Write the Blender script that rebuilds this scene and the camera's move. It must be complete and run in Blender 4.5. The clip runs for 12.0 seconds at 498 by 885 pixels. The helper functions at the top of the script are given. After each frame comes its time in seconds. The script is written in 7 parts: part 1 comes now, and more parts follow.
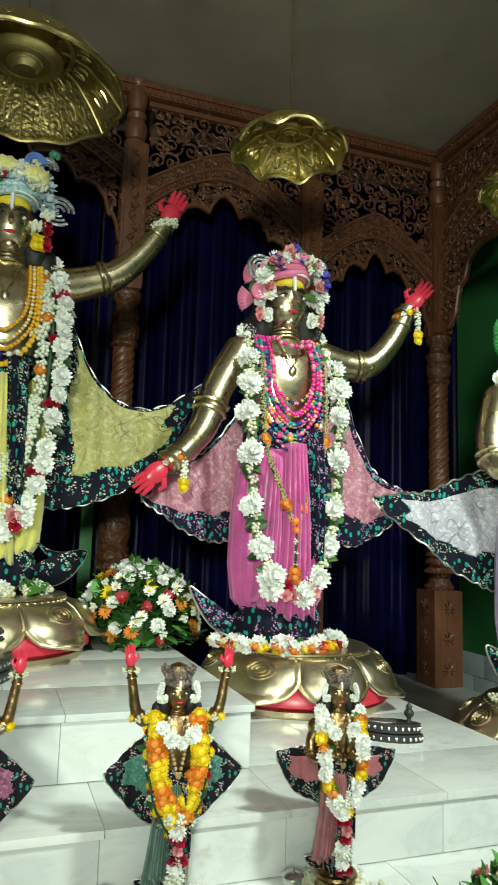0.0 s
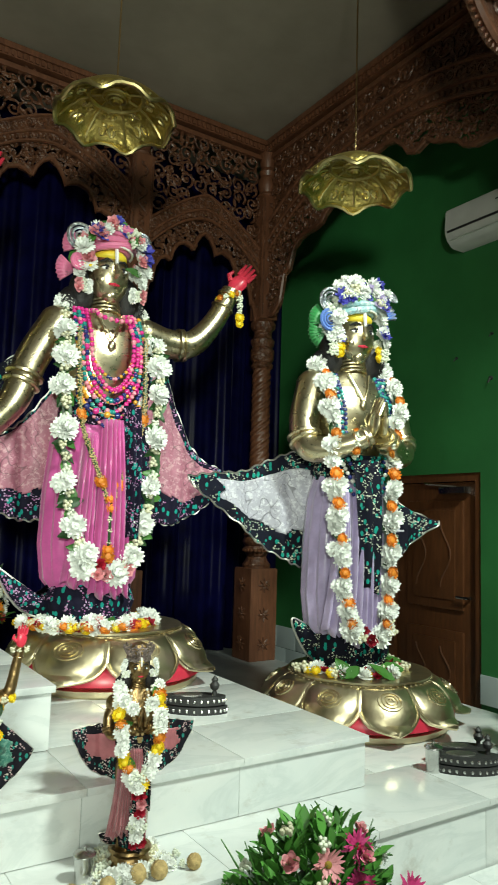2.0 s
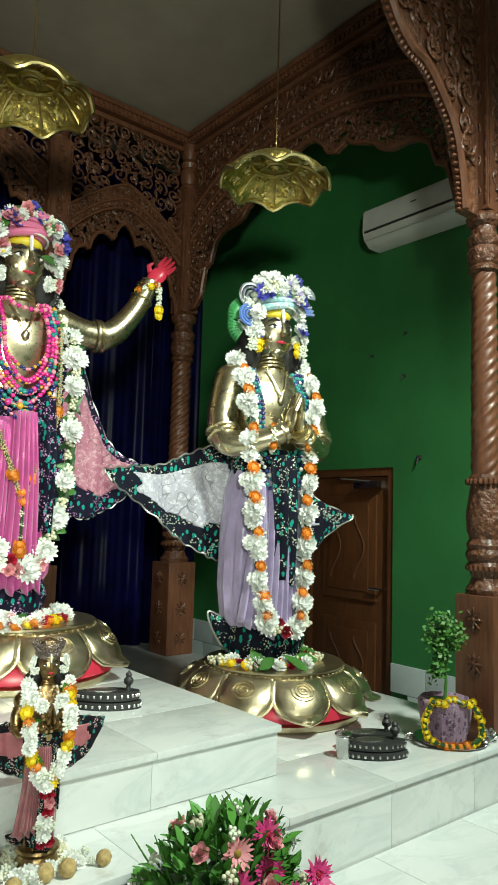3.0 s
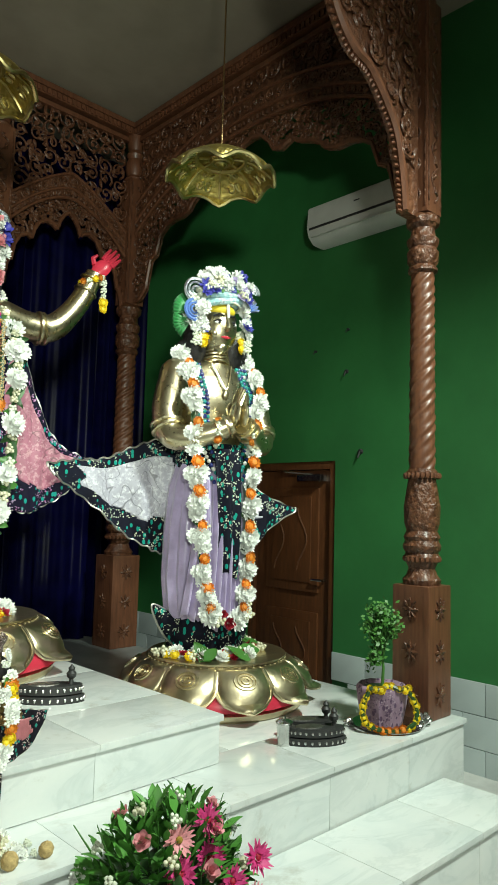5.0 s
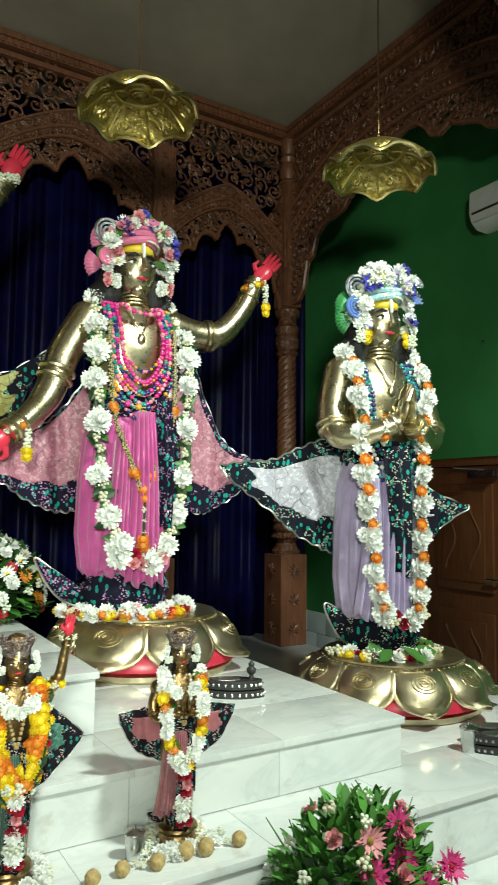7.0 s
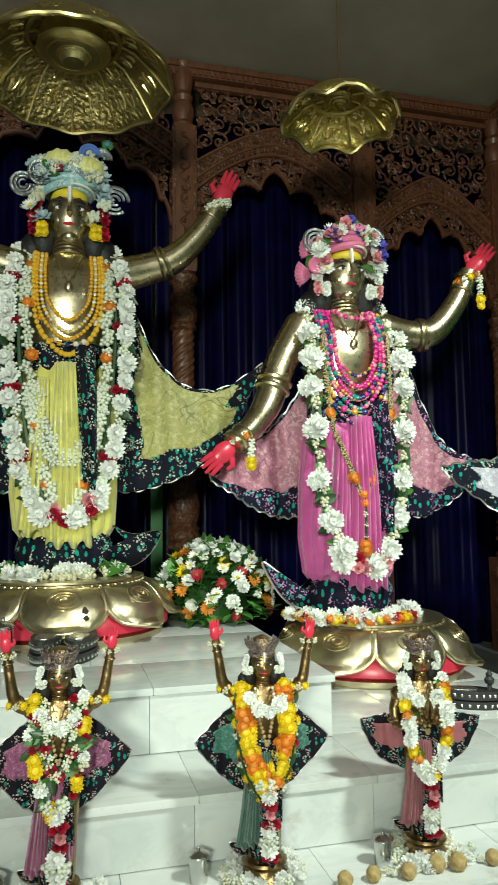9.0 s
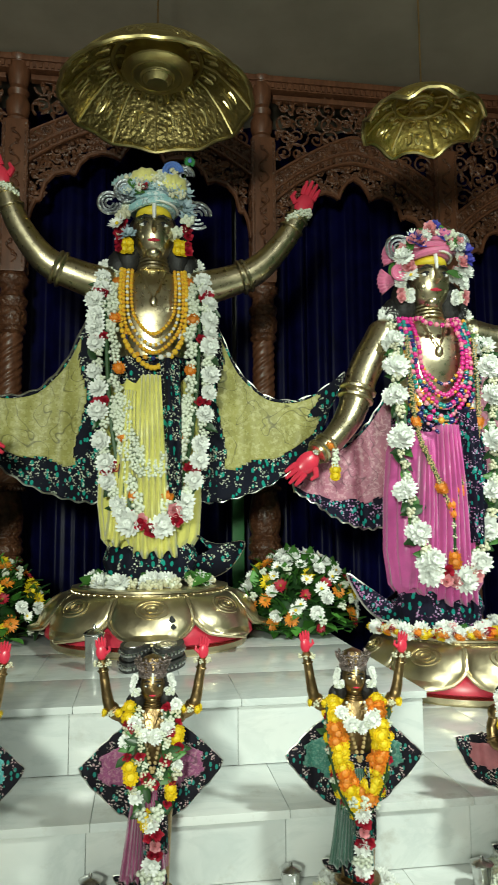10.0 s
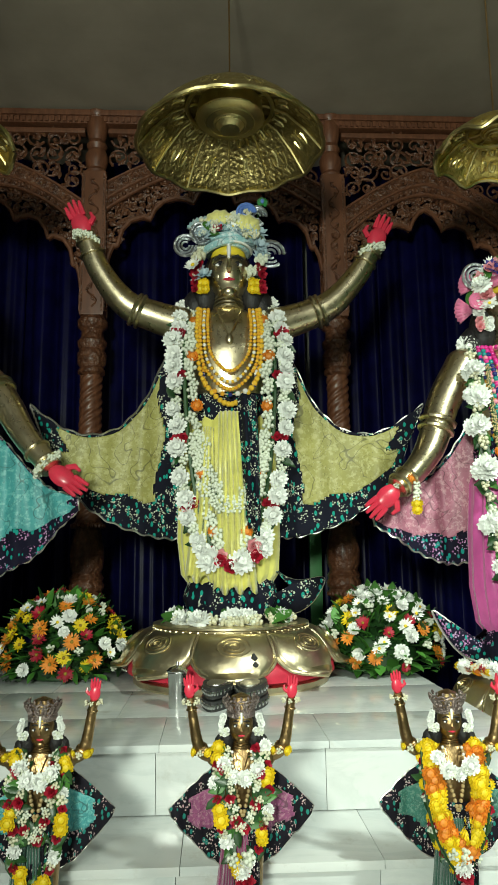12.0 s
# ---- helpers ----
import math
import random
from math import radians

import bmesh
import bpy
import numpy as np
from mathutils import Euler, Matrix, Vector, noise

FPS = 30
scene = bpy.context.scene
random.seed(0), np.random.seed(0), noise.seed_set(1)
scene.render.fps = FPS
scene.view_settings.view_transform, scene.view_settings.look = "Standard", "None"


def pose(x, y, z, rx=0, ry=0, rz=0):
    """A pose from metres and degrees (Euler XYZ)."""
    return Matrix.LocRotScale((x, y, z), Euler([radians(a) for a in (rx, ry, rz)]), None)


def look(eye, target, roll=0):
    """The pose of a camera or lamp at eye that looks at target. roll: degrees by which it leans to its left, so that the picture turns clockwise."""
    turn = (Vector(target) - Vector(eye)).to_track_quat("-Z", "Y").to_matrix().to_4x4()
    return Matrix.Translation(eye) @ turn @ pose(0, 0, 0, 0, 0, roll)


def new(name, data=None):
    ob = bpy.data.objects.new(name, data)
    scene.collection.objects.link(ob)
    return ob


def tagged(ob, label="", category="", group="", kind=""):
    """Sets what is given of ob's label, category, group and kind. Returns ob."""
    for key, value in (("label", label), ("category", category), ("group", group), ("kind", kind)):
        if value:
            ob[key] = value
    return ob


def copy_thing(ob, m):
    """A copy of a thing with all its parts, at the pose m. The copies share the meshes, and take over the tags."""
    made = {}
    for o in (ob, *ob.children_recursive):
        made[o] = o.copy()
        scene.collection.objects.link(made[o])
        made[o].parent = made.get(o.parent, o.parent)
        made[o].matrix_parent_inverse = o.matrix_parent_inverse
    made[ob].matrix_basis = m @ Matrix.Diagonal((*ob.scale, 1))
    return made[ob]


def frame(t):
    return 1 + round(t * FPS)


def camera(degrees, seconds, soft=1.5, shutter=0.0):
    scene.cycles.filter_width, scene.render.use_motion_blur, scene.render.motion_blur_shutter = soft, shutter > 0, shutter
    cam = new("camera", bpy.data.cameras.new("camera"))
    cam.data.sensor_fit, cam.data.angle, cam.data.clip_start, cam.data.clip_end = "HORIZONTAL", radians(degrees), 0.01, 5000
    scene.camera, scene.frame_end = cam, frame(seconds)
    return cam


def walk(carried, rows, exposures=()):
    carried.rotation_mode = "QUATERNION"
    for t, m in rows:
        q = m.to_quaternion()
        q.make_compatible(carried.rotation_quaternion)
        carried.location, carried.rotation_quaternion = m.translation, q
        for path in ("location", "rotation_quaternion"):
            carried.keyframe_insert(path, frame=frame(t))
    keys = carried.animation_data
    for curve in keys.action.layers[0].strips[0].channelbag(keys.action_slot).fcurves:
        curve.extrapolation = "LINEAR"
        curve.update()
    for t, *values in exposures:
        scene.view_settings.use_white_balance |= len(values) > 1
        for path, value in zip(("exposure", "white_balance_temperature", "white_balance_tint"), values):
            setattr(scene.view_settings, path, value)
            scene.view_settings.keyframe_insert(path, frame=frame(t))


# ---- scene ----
cam = camera(39.0, 12.0, 1.5, 0.3)
PATH = [
    (0, (0.393, 0.728, 1.697), (1.057, 2.597, 1.951), 1.8),
    (0.5, (0.423, 0.731, 1.688), (1.207, 2.558, 1.907), 1.7),
    (1, (0.448, 0.728, 1.682), (1.36, 2.494, 1.897), 1.4),
    (1.5, (0.464, 0.718, 1.681), (1.457, 2.441, 1.896), 1.4),
    (2, (0.478, 0.708, 1.679), (1.565, 2.372, 1.898), 1.8),
    (2.5, (0.489, 0.7, 1.677), (1.686, 2.29, 1.885), 1.8),
    (3, (0.492, 0.692, 1.678), (1.759, 2.225, 1.887), 1.7),
    (3.5, (0.498, 0.675, 1.677), (1.838, 2.144, 1.895), 1.3),
    (3.7, (0.499, 0.67, 1.677), (1.861, 2.118, 1.891), 1.3),
    (4.5, (0.488, 0.656, 1.682), (1.890, 2.068, 1.882), 1.45),
    (5.3, (0.459, 0.653, 1.689), (1.816, 2.111, 1.872), 1.6),
    (5.5, (0.454, 0.655, 1.69), (1.789, 2.134, 1.872), 1.6),
    (6, (0.449, 0.666, 1.69), (1.717, 2.202, 1.869), 1.4),
    (6.5, (0.437, 0.678, 1.688), (1.6, 2.296, 1.864), 1.2),
    (8.5, (0.368, 0.701, 1.691), (0.994, 2.591, 1.881), -0.7),
    (9, (0.348, 0.71, 1.692), (0.857, 2.635, 1.88), -0.6),
    (9.5, (0.329, 0.718, 1.692), (0.728, 2.666, 1.9), -0.7),
    (10, (0.312, 0.724, 1.693), (0.61, 2.689, 1.912), -0.4),
    (10.5, (0.293, 0.724, 1.696), (0.45, 2.702, 1.944), -0.7),
    (11, (0.283, 0.724, 1.7), (0.377, 2.704, 1.966), -0.3),
    (11.5, (0.273, 0.73, 1.7), (0.34, 2.71, 1.971), 0.2),
    (12, (0.273, 0.734, 1.696), (0.373, 2.706, 2.014), -0.7),
]
EXPOSURE = [(0, -0.06), (2, 0.0), (3.5, 0.08), (6, 0.1), (8.5, -0.06), (9.5, -0.1), (12, 0.02)]
walk(cam, [(t, look(eye, target, roll)) for t, eye, target, roll in PATH], EXPOSURE)

# ---------------------------------------------------------------- world and lamps
world = bpy.data.worlds.new("world")
scene.world = world
world.use_nodes = True
world.node_tree.nodes["Background"].inputs[0].default_value = (0.9, 0.95, 1.0, 1)
world.node_tree.nodes["Background"].inputs[1].default_value = 0.05


def spot(name, eye, target, watts, cone, radius, colour):
    data = bpy.data.lights.new(name, "SPOT")
    data.energy, data.spot_size, data.spot_blend = watts, radians(cone), 0.8
    data.shadow_soft_size, data.color = radius, colour
    ob = new(name, data)
    ob.matrix_world = look(eye, target)
    return ob


# LED floodlights that hang over the visitors' side and face the altar
spot("floodlight_lamp", (-0.5, -1.2, 2.4), (0.8, 4.4, 3.15), 900, 76, 0.25, (0.90, 1.0, 0.84))
spot("floodlight_lamp", (2.9, 0.3, 4.95), (2.75, 3.3, 1.0), 1060, 74, 0.22, (0.88, 1.0, 0.87))
# unseen fill light behind the visitors, added to lift the dark parts
hall_fill = bpy.data.lights.new("tube_light_lamp", "AREA")
hall_fill.shape, hall_fill.size, hall_fill.size_y, hall_fill.energy, hall_fill.color = "RECTANGLE", 2.4, 0.16, 55, (0.95, 1.0, 0.92)
new("tube_light_lamp", hall_fill).matrix_world = pose(0.2, -2.2, 5.02)


# ---------------------------------------------------------------- materials
def rgba(c):
    return (c[0], c[1], c[2], 1.0)


def mix(nt, fac, a, b, blend="MIX"):
    n = nt.nodes.new("ShaderNodeMix")
    n.data_type, n.blend_type = "RGBA", blend
    for sock, v in ((n.inputs[0], fac), (n.inputs[6], a), (n.inputs[7], b)):
        if isinstance(v, (int, float)):
            sock.default_value = v
        elif isinstance(v, tuple):
            sock.default_value = rgba(v)
        else:
            nt.links.new(v, sock)
    return n.outputs[2]


def tex(nt, kind, scale, coord, detail=4.0, rough=0.6, feature="F1", stretch=None):
    if stretch:
        mp = nt.nodes.new("ShaderNodeMapping")
        mp.inputs["Scale"].default_value = stretch
        nt.links.new(coord, mp.inputs["Vector"])
        coord = mp.outputs[0]
    if kind == "noise":
        n = nt.nodes.new("ShaderNodeTexNoise")
        n.inputs["Detail"].default_value, n.inputs["Roughness"].default_value = detail, rough
    else:
        n = nt.nodes.new("ShaderNodeTexVoronoi")
        n.feature = feature
    n.inputs["Scale"].default_value = scale
    nt.links.new(coord, n.inputs["Vector"])
    return n


def ramp(nt, fac, stops):
    n = nt.nodes.new("ShaderNodeValToRGB")
    e = n.color_ramp.elements
    while len(e) < len(stops):
        e.new(0.5)
    for el, (p, c) in zip(e, stops):
        el.position, el.color = p, rgba(c)
    nt.links.new(fac, n.inputs[0])
    return n.outputs[0]


def base_mat(name, colour, rough=0.5, metal=0.0):
    m = bpy.data.materials.new(name)
    m.use_nodes = True
    nt = m.node_tree
    b = nt.nodes["Principled BSDF"]
    b.inputs["Base Color"].default_value = rgba(colour)
    b.inputs["Roughness"].default_value, b.inputs["Metallic"].default_value = rough, metal
    co = nt.nodes.new("ShaderNodeTexCoord").outputs["Object"]
    return m, nt, b, co


def bump(nt, b, height, strength, distance):
    n = nt.nodes.new("ShaderNodeBump")
    n.inputs["Strength"].default_value, n.inputs["Distance"].default_value = strength, distance
    nt.links.new(height, n.inputs["Height"])
    nt.links.new(n.outputs[0], b.inputs["Normal"])


def simple(name, colour, rough=0.5, metal=0.0, vary=0.25, scale=12.0, bumps=0.0, bscale=60.0, bdist=0.004, rnd=0.0):
    """A plain surface with blotches at one scale and fine relief at another."""
    m, nt, b, co = base_mat(name, colour, rough, metal)
    n = tex(nt, "noise", scale, co)
    lo = tuple(c * (1 - vary) for c in colour)
    hi = tuple(min(1.0, c * (1 + vary * 0.6)) for c in colour)
    col = ramp(nt, n.outputs[0], [(0.3, lo), (0.7, hi)])
    if rnd:
        oi = nt.nodes.new("ShaderNodeObjectInfo")
        hs = nt.nodes.new("ShaderNodeMapRange")
        hs.inputs[3].default_value, hs.inputs[4].default_value = 1 - rnd, 1.0
        nt.links.new(oi.outputs["Random"], hs.inputs[0])
        col = mix(nt, 1.0, col, hs.outputs[0], "MULTIPLY")
    nt.links.new(col, b.inputs["Base Color"])
    if bumps:
        bump(nt, b, tex(nt, "noise", bscale, co).outputs[0], bumps, bdist)
    return m


def wood_mat(name, dark, light, rough=0.44, carve=0.0, cscale=22.0):
    m, nt, b, co = base_mat(name, light, rough)
    g = tex(nt, "noise", 9.0, co, 6.0, 0.65, stretch=(4, 4, 0.5))
    blot = tex(nt, "noise", 2.3, co)
    col = ramp(nt, g.outputs[0], [(0.25, dark), (0.75, light)])
    col = mix(nt, 0.5, col, ramp(nt, blot.outputs[0], [(0.3, (0.55, 0.5, 0.5)), (0.7, (1, 1, 1))]), "MULTIPLY")
    b.inputs["Coat Weight"].default_value = 0.15
    b.inputs["Coat Roughness"].default_value = 0.25
    if carve:
        v = tex(nt, "voronoi", cscale, co, feature="SMOOTH_F1")
        w = tex(nt, "noise", cscale * 1.7, co, 3.0)
        h = mix(nt, 0.45, v.outputs["Distance"], w.outputs[0])
        bump(nt, b, h, carve, 0.03)
        col = mix(nt, 1.0, col, ramp(nt, v.outputs["Distance"], [(0.05, (1, 1, 1)), (0.75, (0.45, 0.4, 0.4))]), "MULTIPLY")
    else:
        bump(nt, b, g.outputs[0], 0.25, 0.004)
    nt.links.new(col, b.inputs["Base Color"])
    return m


def metal_mat(name, colour, rough, emboss=0.0, escale=25.0, tarnish=0.35):
    m, nt, b, co = base_mat(name, colour, rough, 1.0)
    n = tex(nt, "noise", 5.0, co, 5.0)
    col = ramp(nt, n.outputs[0], [(0.3, tuple(c * (1 - tarnish) for c in colour)), (0.7, colour)])
    nt.links.new(col, b.inputs["Base Color"])
    f = tex(nt, "noise", 45.0, co, 3.0)
    r = nt.nodes.new("ShaderNodeMapRange")
    r.inputs[3].default_value, r.inputs[4].default_value = rough * 0.75, rough * 1.35
    nt.links.new(f.outputs[0], r.inputs[0])
    nt.links.new(r.outputs[0], b.inputs["Roughness"])
    if emboss:
        v = tex(nt, "voronoi", escale, co, feature="SMOOTH_F1")
        w = tex(nt, "noise", escale, co, 2.0)
        bump(nt, b, mix(nt, 0.5, v.outputs["Distance"], w.outputs[0]), emboss, 0.02)
    else:
        bump(nt, b, tex(nt, "noise", 14.0, co, 2.0).outputs[0], 0.12, 0.01)
    return m


def marble_mat():
    m, nt, b, co = base_mat("white_marble", (0.75, 0.77, 0.75), 0.16)
    oi = nt.nodes.new("ShaderNodeObjectInfo")
    shift = nt.nodes.new("ShaderNodeVectorMath")
    shift.operation = "MULTIPLY_ADD"
    comb = nt.nodes.new("ShaderNodeCombineXYZ")
    for i in range(3):
        nt.links.new(oi.outputs["Random"], comb.inputs[i])
    nt.links.new(comb.outputs[0], shift.inputs[0])
    shift.inputs[1].default_value = (17, 31, 11)
    nt.links.new(co, shift.inputs[2])
    v = tex(nt, "noise", 1.7, shift.outputs[0], 7.0, 0.62, stretch=(1.0, 2.2, 1.6))
    v.inputs["Distortion"].default_value = 1.6
    col = ramp(nt, v.outputs[0], [(0.38, (0.70, 0.74, 0.73)), (0.47, (0.55, 0.60, 0.59)), (0.52, (0.70, 0.735, 0.72)), (0.75, (0.78, 0.80, 0.77))])
    cl = tex(nt, "noise", 3.2, shift.outputs[0], 5.0)
    col = mix(nt, 0.55, col, ramp(nt, cl.outputs[0], [(0.35, (0.72, 0.77, 0.76)), (0.6, (0.84, 0.86, 0.83))]))
    hs = nt.nodes.new("ShaderNodeMapRange")
    hs.inputs[3].default_value, hs.inputs[4].default_value = 0.86, 0.98
    nt.links.new(oi.outputs["Random"], hs.inputs[0])
    col = mix(nt, 1.0, col, hs.outputs[0], "MULTIPLY")
    dirt = tex(nt, "noise", 5.5, shift.outputs[0], 8.0, 0.7)
    col = mix(nt, ramp(nt, dirt.outputs[0], [(0.58, (0, 0, 0)), (0.72, (0.55, 0.55, 0.55))]), col, (0.42, 0.40, 0.34))
    nt.links.new(col, b.inputs["Base Color"])
    bump(nt, b, tex(nt, "noise", 40.0, co).outputs[0], 0.03, 0.003)
    return m


def embroidery_mat(name, ground, leaf, bloom_a, bloom_b, scale=34.0, sheen=0.0):
    """Dark cloth sewn all over with leaf sprigs and clusters of small blossoms."""
    m, nt, b, co = base_mat(name, ground, 0.8)
    b.inputs["Specular IOR Level"].default_value = 0.2

    def dots(sc, limit, stretch=None):
        v = tex(nt, "voronoi", sc, co, stretch=stretch)
        le = nt.nodes.new("ShaderNodeMath")
        le.operation = "LESS_THAN"
        le.inputs[1].default_value = limit
        nt.links.new(v.outputs["Distance"], le.inputs[0])
        return v, le.outputs[0]

    def both(x, y):
        n = nt.nodes.new("ShaderNodeMath")
        n.operation = "MULTIPLY"
        nt.links.new(x, n.inputs[0])
        nt.links.new(y, n.inputs[1])
        return n.outputs[0]
    wob = tex(nt, "noise", 6.0, co)
    col = ramp(nt, wob.outputs[0], [(0.3, tuple(c * 0.7 for c in ground)), (0.7, tuple(min(1, c * 1.3) for c in ground))])
    _, leaves = dots(scale, 0.31, (1.0, 1.0, 0.6))
    col = mix(nt, leaves, col, leaf)
    v, small = dots(scale * 2.3, 0.38)
    cl = tex(nt, "noise", scale * 0.45, co, 1.0)
    gate = ramp(nt, cl.outputs[0], [(0.50, (0, 0, 0)), (0.52, (1, 1, 1))])
    pick = nt.nodes.new("ShaderNodeSeparateColor")
    nt.links.new(v.outputs["Color"], pick.inputs[0])
    tint = ramp(nt, pick.outputs[0], [(0.45, bloom_a), (0.55, bloom_b)])
    mask = both(small, gate)
    col = mix(nt, mask, col, tint)
    nt.links.new(col, b.inputs["Base Color"])
    b.inputs["Sheen Weight"].default_value = sheen
    bump(nt, b, mask, 0.4, 0.003)
    return m


def cloth_mat(name, colour, rough=0.35, sheen=0.4, weave=120.0, vary=0.25, speck=None):
    m, nt, b, co = base_mat(name, colour, rough)
    n = tex(nt, "noise", 7.0, co, 4.0)
    col = ramp(nt, n.outputs[0], [(0.3, tuple(c * (1 - vary) for c in colour)), (0.7, tuple(min(1, c * 1.15) for c in colour))])
    if speck:
        v = tex(nt, "noise", 38.0, co, 4.0, 0.7)
        col = mix(nt, ramp(nt, v.outputs[0], [(0.50, (0, 0, 0)), (0.60, (0.8, 0.8, 0.8))]), col, speck)
        sw = tex(nt, "noise", 6.5, co, 0.0)
        sw.inputs["Distortion"].default_value = 1.2
        line = ramp(nt, sw.outputs[0], [(0.485, (0, 0, 0)), (0.495, (0.7, 0.7, 0.7)), (0.505, (0.7, 0.7, 0.7)), (0.515, (0, 0, 0))])
        col = mix(nt, line, col, tuple(c * 0.25 for c in colour))
        dots = tex(nt, "voronoi", 55.0, co)
        col = mix(nt, ramp(nt, dots.outputs["Distance"], [(0.12, (0.6, 0.6, 0.6)), (0.2, (0, 0, 0))]), col, tuple(c * 0.3 for c in colour))
    nt.links.new(col, b.inputs["Base Color"])
    b.inputs["Sheen Weight"].default_value = sheen
    bump(nt, b, tex(nt, "noise", weave, co, 2.0).outputs[0], 0.3, 0.003)
    return m


BRASS = metal_mat("polished_brass", (0.80, 0.70, 0.46), 0.28)
PED_BRASS = metal_mat("pedestal_brass", (0.80, 0.69, 0.45), 0.33, 0.20, 16.0)
GOLD_SHEET = metal_mat("embossed_gilt_sheet", (0.68, 0.53, 0.16), 0.42, 0.8, 30.0)
OLD_GOLD = metal_mat("tarnished_gilt_sheet", (0.44, 0.35, 0.14), 0.48, 1.0, 44.0)
GOLD_EDGE = metal_mat("gilt_edge", (0.78, 0.66, 0.30), 0.36)
STEEL = metal_mat("stainless_steel", (0.72, 0.72, 0.70), 0.22)
SILVER = metal_mat("oxidised_silver", (0.62, 0.60, 0.58), 0.35, 0.5, 60.0)
RED_PAINT = simple("red_enamel", (0.62, 0.035, 0.07), 0.3, vary=0.25, scale=9)
BLACK_HAIR = simple("black_hair", (0.012, 0.011, 0.012), 0.55, vary=0.5, scale=60, bumps=0.8, bscale=90)
YELLOW_PAINT = simple("sandal_yellow_paint", (0.78, 0.60, 0.04), 0.45, vary=0.15)
WHITE_PAINT = simple("white_paint", (0.8, 0.8, 0.78), 0.5, vary=0.1)
MARBLE = marble_mat()
JOINT = simple("grey_grout", (0.58, 0.60, 0.58), 0.8, vary=0.3, scale=20)
WOOD = wood_mat("red_brown_teak", (0.085, 0.030, 0.014), (0.225, 0.088, 0.043))
CARVED = wood_mat("carved_teak", (0.095, 0.036, 0.017), (0.275, 0.115, 0.056), 0.34, 0.9, 30.0)
DOORWOOD = wood_mat("door_wood", (0.075, 0.026, 0.009), (0.17, 0.062, 0.021), 0.42)
GREEN_WALL = simple("green_emulsion", (0.032, 0.185, 0.050), 0.55, vary=0.2, scale=1.6, bumps=0.15, bscale=90)
# cream tone set high so the walls out of view bounce light back
BOUNCE_WALL = simple("cream_plaster", (0.78, 0.76, 0.68), 0.8, vary=0.15, scale=2.0, bumps=0.2, bscale=40)
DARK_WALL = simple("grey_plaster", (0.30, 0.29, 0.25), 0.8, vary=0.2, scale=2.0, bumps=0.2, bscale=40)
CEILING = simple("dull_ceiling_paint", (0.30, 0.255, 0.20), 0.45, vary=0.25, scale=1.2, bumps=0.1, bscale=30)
CURTAIN = cloth_mat("blue_satin", (0.0028, 0.0028, 0.036), 0.36, 0.0, 90.0, 0.6)
CURTAIN.node_tree.nodes["Principled BSDF"].inputs["Specular IOR Level"].default_value = 0.12
TILE_WHITE = simple("glazed_wall_tile", (0.55, 0.62, 0.62), 0.2, vary=0.08, scale=3, rnd=0.12)
# raised to a pale tone so the hall floor bounces light too
FLOOR_TILE = simple("pale_floor_stone", (0.58, 0.58, 0.55), 0.3, vary=0.25, scale=4)
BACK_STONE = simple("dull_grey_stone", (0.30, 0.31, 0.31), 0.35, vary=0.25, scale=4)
PLASTIC = simple("white_plastic", (0.62, 0.62, 0.58), 0.4, vary=0.08, scale=5)
DARK_PLASTIC = simple("dark_plastic", (0.03, 0.03, 0.03), 0.5, vary=0.2)


# ---------------------------------------------------------------- mesh helpers
def mesh_of(name, bm, mats, smooth=True):
    me = bpy.data.meshes.new(name)
    bm.normal_update()
    bm.to_mesh(me)
    bm.free()
    for m in (mats if isinstance(mats, (list, tuple)) else [mats]):
        me.materials.append(m)
    if smooth:
        me.polygons.foreach_set("use_smooth", [True] * len(me.polygons))
        me.set_sharp_from_angle(angle=radians(40))
    return me


def part(name, bm, mats, parent=None, label="", smooth=True, at=None):
    ob = new(name, bm if isinstance(bm, bpy.types.Mesh) else mesh_of(name, bm, mats, smooth))
    if parent:
        ob.parent = parent
    if at is not None:
        ob.matrix_basis = at
    return tagged(ob, label)


def thing(name, label, category, group="", at=None, kind=""):
    ob = new(name)
    ob.empty_display_size = 0.1
    if at is not None:
        ob.matrix_basis = at
    return tagged(ob, label, category, group, kind)


def box(bm, x0, y0, z0, x1, y1, z1, bevel=0.0, mat=0):
    vs = [bm.verts.new((x, y, z)) for z in (z0, z1) for y in (y0, y1) for x in (x0, x1)]
    fs = [bm.faces.new([vs[i] for i in f]) for f in ((0, 2, 3, 1), (4, 5, 7, 6), (0, 1, 5, 4), (2, 6, 7, 3), (0, 4, 6, 2), (1, 3, 7, 5))]
    for f in fs:
        f.material_index = mat
    if bevel:
        es = {e for f in fs for e in f.edges}
        r = bmesh.ops.bevel(bm, geom=list(es), offset=bevel, segments=2, affect="EDGES", profile=0.7)
        for f in r["faces"]:
            f.material_index = mat
    return bm


def boxmesh(*a, **k):
    return box(bmesh.new(), *a, **k)


